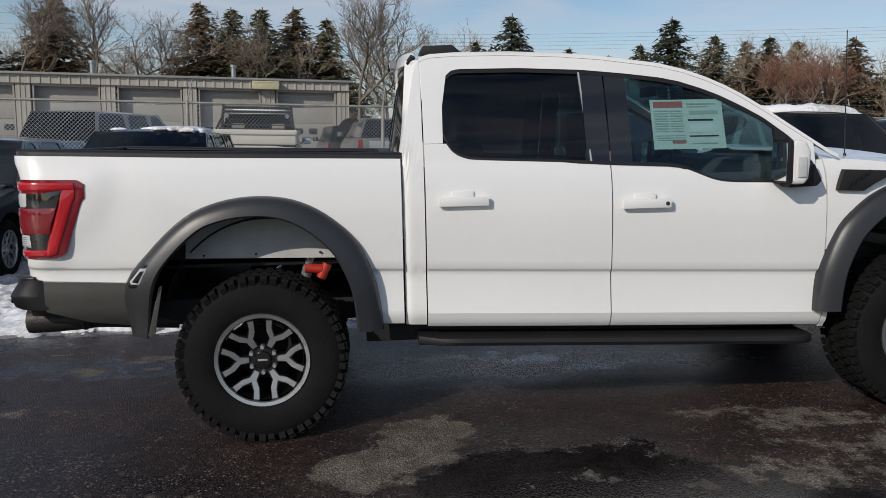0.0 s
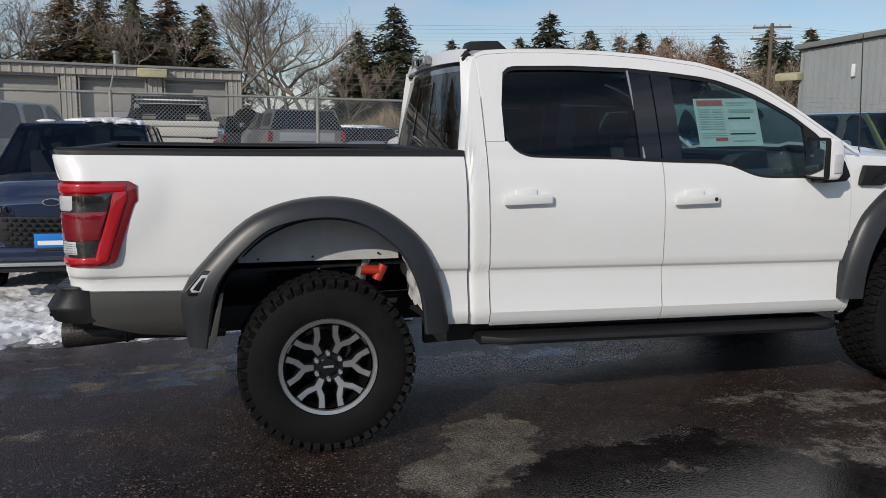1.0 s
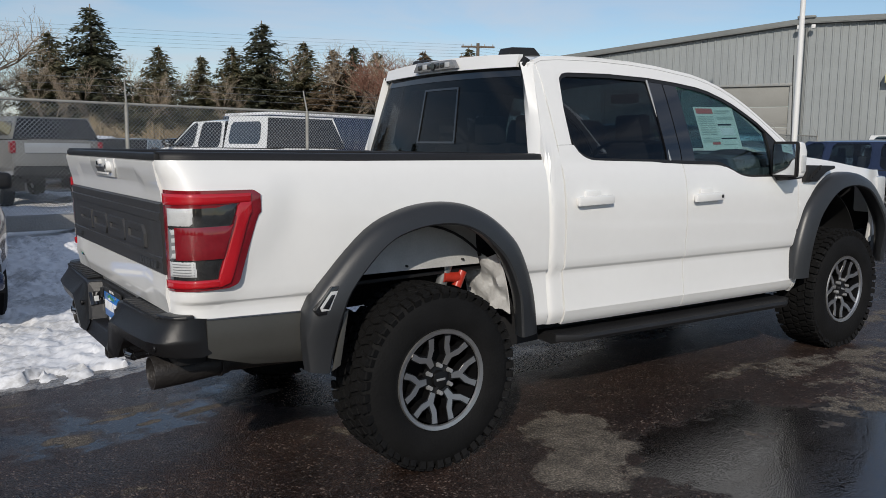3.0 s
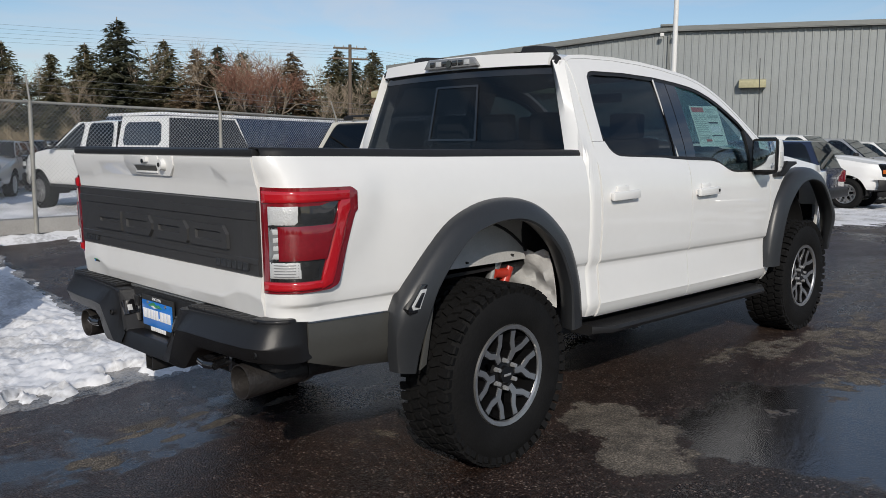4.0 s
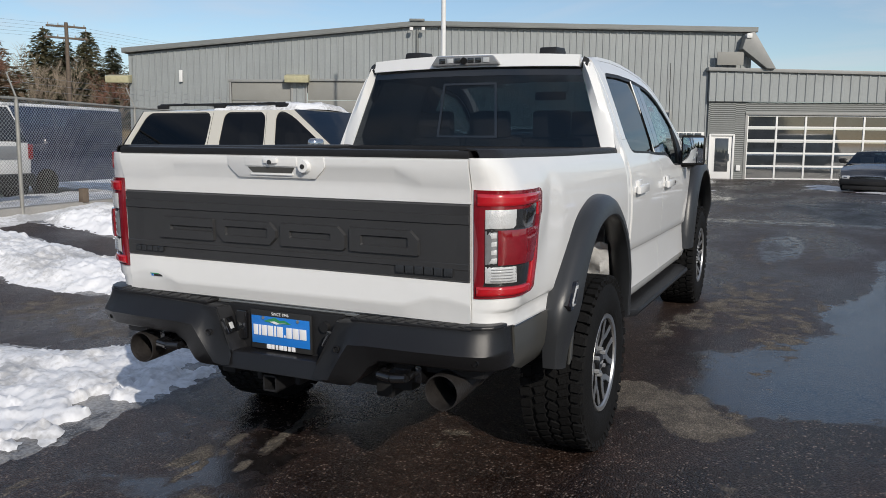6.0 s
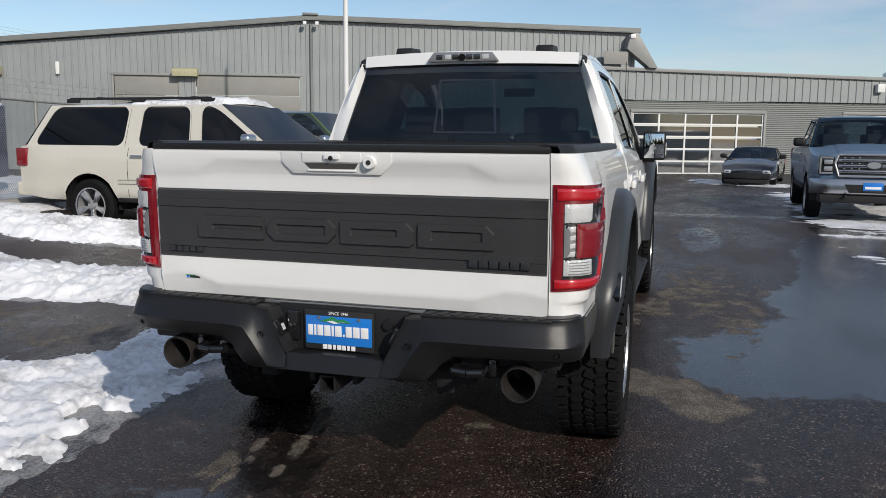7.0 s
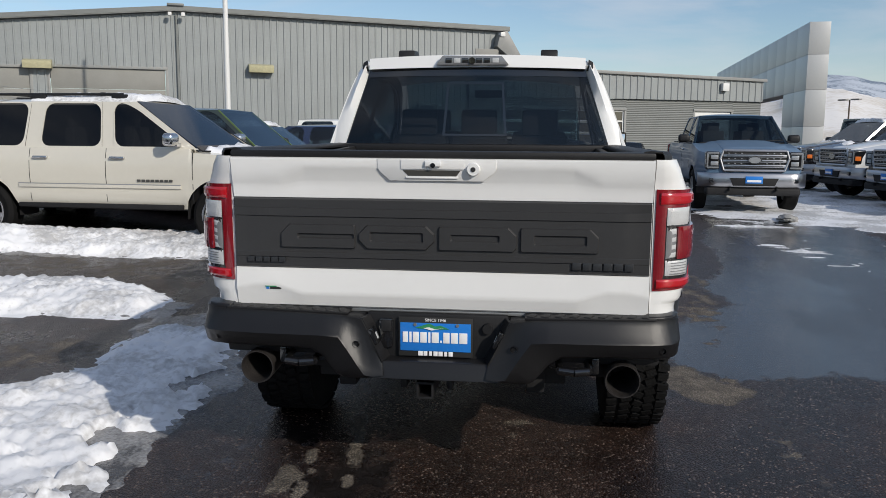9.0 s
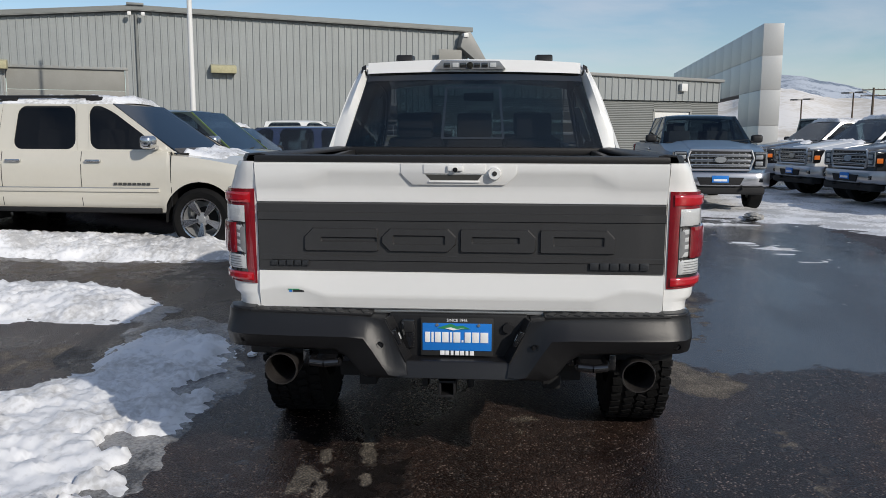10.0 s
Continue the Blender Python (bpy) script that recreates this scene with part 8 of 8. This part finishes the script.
        b = slab(bmesh.new(), (xr + 0.05, -yl, belt), (xr + 0.05, yl, belt), (xr + 0.28, yu, cz), (xr + 0.28, -yu, cz), (0.02, 0, 0))
        part("canopy_hatch", b, GLOSSBLACK, root)
    if rails:
        for s in (-1, 1):
            b = rod(bmesh.new(), (ws_top - 0.25, s * yu * 0.84, roof + 0.045), (roof_end + 0.25, s * yu * 0.84, roof + 0.045), 0.018, n=8)
            for q in (ws_top - 0.3, (ws_top + roof_end) / 2, roof_end + 0.3):
                box(b, (q, s * yu * 0.84, roof + 0.015), (0.22, 0.05, 0.06), 0.015)
            part("roof_rail", b, PLASTIC, root)
        for q in (ws_top - 0.55, roof_end + 0.75):
            part("crossbar", boxes(((q, 0, roof + 0.06), (0.06, yu * 1.68, 0.022), 0.008)), PLASTIC, root)
    if snow:
        b = bmesh.new()
        rws = []
        for i in range(25):
            x = lerp(ws_top + 0.0, lerp(ws_top, roof_end, snow), i / 24)
            rws.append([(x, v * yu * 0.93, roof - 0.055 * abs(v) ** 3 + (0.004 if i in (0, 24) or abs(v) == 1 else 0.05 + 0.05 * abs(fbm(x, v * 2, 2.0, wb)))) for v in np.linspace(-1, 1, 15)])
        shell(b, rws, lambda p, i, j: (0, 0, -0.03))
        part("roof_snow", b, SNOW, root, "melting snow on the roof", smooth=70)
    if hood_snow:
        b = bmesh.new()
        rws = []
        for i in range(17):
            x = lerp(lo_a + 0.02, lo_a + 0.02 + hood_snow, i / 16)
            rws.append([(x, v * W * 0.80, deck(x) + 0.05 * (1 - v * v) * 0.9 + (-0.01 if i in (0, 16) or abs(v) == 1 else 0.02 + 0.06 * abs(fbm(x, v * 2, 2.6, wb)) - 0.03 * i / 16)) for v in np.linspace(-1, 1, 21)])
        shell(b, rws, lambda p, i, j: (0, 0, -0.03))
        part("hood_snow", b, SNOW, root, "melting snow on the hood", smooth=70)
    pw = wheel or far_wheel
    for ax in (0.0, -wb):
        for s, rz in ((-1, 0), (1, 180)):
            w_ = copy_thing(pw, Matrix())
            w_.parent = root
            w_.matrix_basis = pose(ax, s * (W - 0.145), r, 0, 23 * (1 + ax), rz) @ Matrix.Scale(r / 0.40, 4)
    return root


def at(x, y, heading, dz=0.0):
    """A pose on the ground, turned to its heading in degrees."""
    return pose(x, y, ground_z(x, y) + dz, 0, 0, heading)


PICKUP = dict(big_nose=True, wb=3.68, fo=0.95, ro=1.20, W=1.0, r=0.41, sill=0.52, belt=1.32, hood=(1.16, 1.33), roof=1.94, cowl=-0.55, ws_top=-1.20, bed=-3.02, roof_end=-2.85, pillars=((-1.75, -1.72, 0.14),))
SUV = dict(wb=2.95, fo=0.92, ro=1.02, W=0.97, r=0.38, sill=0.42, belt=1.12, hood=(0.95, 1.10), roof=1.76, cowl=-0.5, ws_top=-1.15, roof_end=-3.60, tail=-3.88, pillars=((-1.55, -1.60, 0.13), (-2.55, -2.52, 0.14)))

# cream SUV beside the fence, facing across the lot
vehicle("suv", "cream white full-size SUV with melting snow on its roof", "SUV", at(6.15, 3.5, -92, 0.0), CREAM, wb=3.30, fo=1.0, ro=1.32, W=1.0, r=0.405, sill=0.48, belt=1.27, hood=(1.06, 1.22), roof=1.90, cowl=-0.42, ws_top=-1.22, roof_end=-4.15, tail=-4.50, pillars=((-1.55, -1.62, 0.16), (-2.62, -2.60, 0.20)), wheel=bright_wheel, chrome=True, rails=True, snow=0.55, side_glass=SUVGLASS, stripe=True, plate=False, grille="chrome", group="", badge=True, glass_mat=SUVGLASS, hood_snow=0.55)
# blue crew-cab pickup facing the camera's side
vehicle("pickup_truck", "blue-grey crew-cab pickup with a chrome grille, parked among snow patches", "pickup truck", at(12.1, -4.5, 177), BLUE, **{**PICKUP, "grille": "chrome", "chrome": True}, group="parked pickups")
# row of pickups nosed in at an angle
for (x, y, hd, paint, lab) in ((18.9, -8.3, 101, BLACKPAINT, "black crew-cab pickup dusted with snow"), (15.9, -8.4, 101, WHITE, "white crew-cab pickup with chrome grille in a row"), (13.2, -8.6, 101, CHAR, "charcoal crew-cab pickup with snow on its hood"), (10.7, -9.0, 101, NAVY, "dark blue crew-cab pickup at the row's end")):
    vehicle("pickup_truck", lab, "pickup truck", at(x, y, hd), paint, **{**PICKUP, "grille": "chrome", "chrome": True, "lamp": ORANGE if paint is not NAVY else CLEARLENS}, snow=0.5, hood_snow=0.35, group="parked pickups")
# pickups and a small SUV in front of the warehouse
for (x, y, hd, paint, lab) in ((19.8, 3.8, -86, WHITE, "white crew-cab pickup parked by the warehouse"), (23.4, 4.0, -86, SILVER, "silver crew-cab pickup parked by the warehouse"), (27.0, 4.25, -86, WHITE, "white crew-cab pickup near the warehouse base wall")):
    vehicle("pickup_truck", lab, "pickup truck", at(x, y, hd), paint, **PICKUP, snow=0.0, group="parked pickups", lamp=ORANGE)
vehicle("suv", "dark blue compact SUV parked nose to the warehouse", "SUV", at(14.5, 6.6, 97), NAVY, **{**SUV, "roof": 1.68, "belt": 1.08}, plate=False)
# low sports coupe by the glazed door
vehicle("sports_car", "black low sports coupe before the glazed bay door", "sports car", at(26.9, -3.55, 170), BLACKPAINT, wb=2.78, fo=1.0, ro=0.9, W=0.95, r=0.35, sill=0.22, belt=0.92, hood=(0.66, 0.90), roof=1.37, cowl=-0.55, ws_top=-1.45, roof_end=-2.3, tail=-3.2, pillars=((-1.7, -1.85, 0.12),), wheel=far_wheel_dark, plate=False, grille=None)
# dark SUVs beyond the cream one
green_suv = vehicle("suv", "dark green boxy SUV with lime green pillars", "SUV", at(8.9, 3.6, -92), GREENP, **{**SUV, "roof": 1.88, "belt": 1.20, "hood": (1.06, 1.18), "r": 0.40}, plate=False)
for q in (-1, 1):
    part("lime_pillar", slab(bmesh.new(), (-0.40, q * 0.895, 1.20), (-0.43, q * 0.895, 1.20), (-1.15, q * 0.722, 1.815), (-1.12, q * 0.722, 1.815), (0, -q * 0.02, 0)), LIME, green_suv)
vehicle("hatchback", "pale silver-blue hatchback with snow on its roof and hood", "hatchback", at(11.6, 3.9, -92), SILVER, **{**SUV, "roof": 1.64, "belt": 1.06, "hood": (0.90, 1.04), "sill": 0.36, "r": 0.35}, snow=0.9, hood_snow=0.5, plate=False)
# dark blue crossover facing the camera, near the tailgate
crossover = vehicle("suv", "dark blue compact crossover with lumps of snow on its roof", "SUV", at(-2.24, 4.2, -89), NAVY, **{**SUV, "wb": 2.71, "roof": 1.79, "belt": 1.17, "sill": 0.48, "hood": (1.10, 1.17), "W": 0.93, "roof_end": -3.15, "tail": -3.45, "r": 0.36})
rng = random.Random(31)
for x, y, sx, sy, sz in ((-1.22, 0.10, 0.09, 0.11, 0.030), (-1.26, 0.30, 0.12, 0.15, 0.045), (-1.20, 0.45, 0.10, 0.12, 0.040), (-1.30, 0.60, 0.10, 0.08, 0.050), (-1.32, -0.42, 0.08, 0.10, 0.022), (-2.4, 0.1, 0.45, 0.42, 0.055)):
    b = bmesh.new()
    bmesh.ops.create_icosphere(b, subdivisions=3, radius=1.0)
    for v in b.verts:
        k = 1 + 0.30 * fbm(v.co.x + x * 7, v.co.y + y * 7, 1.7, 3.0)
        v.co = Vector((x + v.co.x * sx * k, y + v.co.y * sy * k, 1.785 - 0.055 * abs(y / 0.68) ** 3 + max(-0.02, v.co.z * sz * k)))
    part("roof_snow", b, SNOW, crossover, "melting lump of snow", smooth=70)
vehicle("suv", "charcoal SUV parked in line with the crossover", "SUV", at(-4.75, 4.75, -89), CHAR, **{**SUV, "roof": 1.72}, plate=False)
# behind the fence
vehicle("pickup_truck", "white pickup with a black-windowed canopy behind the fence", "pickup truck", at(4.25, 15.30, 97), WHITE, **{**PICKUP, "roof": 1.93, "ws_top": -1.35}, canopy=True, group="cars behind the fence", plate=False, glass_mat=SUVGLASS)
vehicle("suv", "grey wagon parked tail-first behind the chain-link fence", "SUV", at(-4.74, 15.36, 75), GREYP, **{**SUV, "roof": 2.22, "belt": 1.50, "hood": (1.30, 1.46), "sill": 0.68, "r": 0.44}, group="cars behind the fence", plate=False, glass_mat=SUVGLASS)
old_pickup = vehicle("pickup_truck", "old lifted white pickup with a black rack and bed lid", "pickup truck", at(-1.87, 13.97, 93), CREAM, **{**PICKUP, "sill": 0.78, "wb": 3.15, "ro": 1.15, "W": 0.86, "bed": -2.35, "roof_end": -2.2, "pillars": (), "roof": 2.14, "belt": 1.46, "hood": (1.30, 1.46), "r": 0.46}, snow=0.9, group="cars behind the fence", plate=False, glass_mat=NIGHTGLASS)
vehicle("pickup_truck", "grey pickup with a dark-windowed canopy behind the fence", "pickup truck", at(0.615, 20.55, 97), GREYP, **{**PICKUP, "roof": 2.05, "belt": 1.56, "hood": (1.36, 1.54), "sill": 0.72, "r": 0.44}, canopy=True, group="cars behind the fence", plate=False, glass_mat=NIGHTGLASS)
vehicle("suv", "silver hatchback behind the fence", "SUV", at(3.4, 20.3, 240), SILVER, **{**SUV, "roof": 1.58}, group="cars behind the fence", plate=False, glass_mat=SUVGLASS)
vehicle("suv", "blue hatchback with snow on its roof behind the fence", "SUV", at(3.0, 26.3, 232), BLUE, **{**SUV, "roof": 1.62}, group="cars behind the fence", plate=False, snow=0.9)
vehicle("suv", "dark blue hatchback behind the fence", "SUV", at(7.6, 28.4, 240), BLUE, **{**SUV, "roof": 1.60}, group="cars behind the fence", plate=False, glass_mat=SUVGLASS)
for q in (-0.66, 0.66):
    part("rack_post", rod(rod(bmesh.new(), (-2.46, q * 1.12, 1.46), (-2.46, q, 2.26), 0.032, n=10), (-2.46, q * 1.02, 2.05), (-3.1, q * 1.1, 1.78), 0.026, n=10), PLASTIC, old_pickup)
    part("work_lamp", rod(bmesh.new(), (-2.50, q * 0.90, 2.03), (-2.55, q * 0.90, 2.03), 0.042, n=16), LENSGREY, old_pickup, "round work lamp on the rack")
for zz in (2.20, 2.12):
    part("rack_bar", rod(bmesh.new(), (-2.46, -0.66, zz), (-2.46, 0.66, zz), 0.028, n=10), PLASTIC, old_pickup)
for k in range(5):
    part("rack_slat", boxes(((-2.46, 0, 1.86 - 0.075 * k), (0.02, 1.36, 0.022), 0.004)), PLASTIC, old_pickup)
lid = part("bed_lid", boxes(((-3.36, 0, 1.70), (1.92, 1.70, 0.10), 0.03, None, 3), ((-3.36, 0, 1.57), (1.86, 1.64, 0.18), 0.02)), CREAM, old_pickup, "cream white lid over the bed")
# black strip that paints the shadow below the lid's edge
part("lid_seam", boxes(((-3.36, 0, 1.468), (1.88, 1.66, 0.022), 0.004)), INK, lid)
jeep = vehicle("jeep", "dark lifted off-roader with a spare wheel behind the fence", "off-roader", at(-0.8, 30.0, 100), CHAR, **{**SUV, "roof": 2.1, "belt": 1.45, "hood": (1.3, 1.42), "sill": 0.7, "r": 0.44}, group="cars behind the fence", plate=False, glass_mat=SUVGLASS)
part("spare_wheel", rod(bmesh.new(), (-4.0, 0.1, 1.9), (-4.25, 0.1, 1.9), 0.45, n=28), RUBBER, jeep)
# long dark trailer
trailer = thing("box_trailer", at(10.4, 15.6, 8), "long dark blue enclosed trailer with snow on top", "trailer", group="cars behind the fence")
part("box", boxes(((-2.0, 0, 1.22), (6.4, 2.2, 1.75), 0.06)), NAVY, trailer)
part("roof_snow", boxes(((-2.0, 0, 2.12), (6.3, 2.1, 0.07), 0.03)), SNOW, trailer)
for x in (-2.4, -1.5):
    for s in (-1, 1):
        part("wheel", rod(bmesh.new(), (x, s * 0.95, 0.34), (x, s * 1.12, 0.34), 0.34, n=24), RUBBER, trailer)
vehicle("van", "white cargo van beyond the row of pickups", "van", at(24.5, -11.5, 160), WHITE, wb=3.4, fo=0.9, ro=1.2, W=1.0, r=0.36, sill=0.42, belt=1.3, hood=(1.05, 1.28), roof=2.25, cowl=-0.1, ws_top=-0.9, roof_end=-4.4, tail=-4.55, pillars=((-1.3, -1.3, 0.12), (-3.0, -3.0, 2.6)), plate=False)
for w_ in spare_wheels:
    for o in [*w_.children_recursive, w_]:
        bpy.data.objects.remove(o)
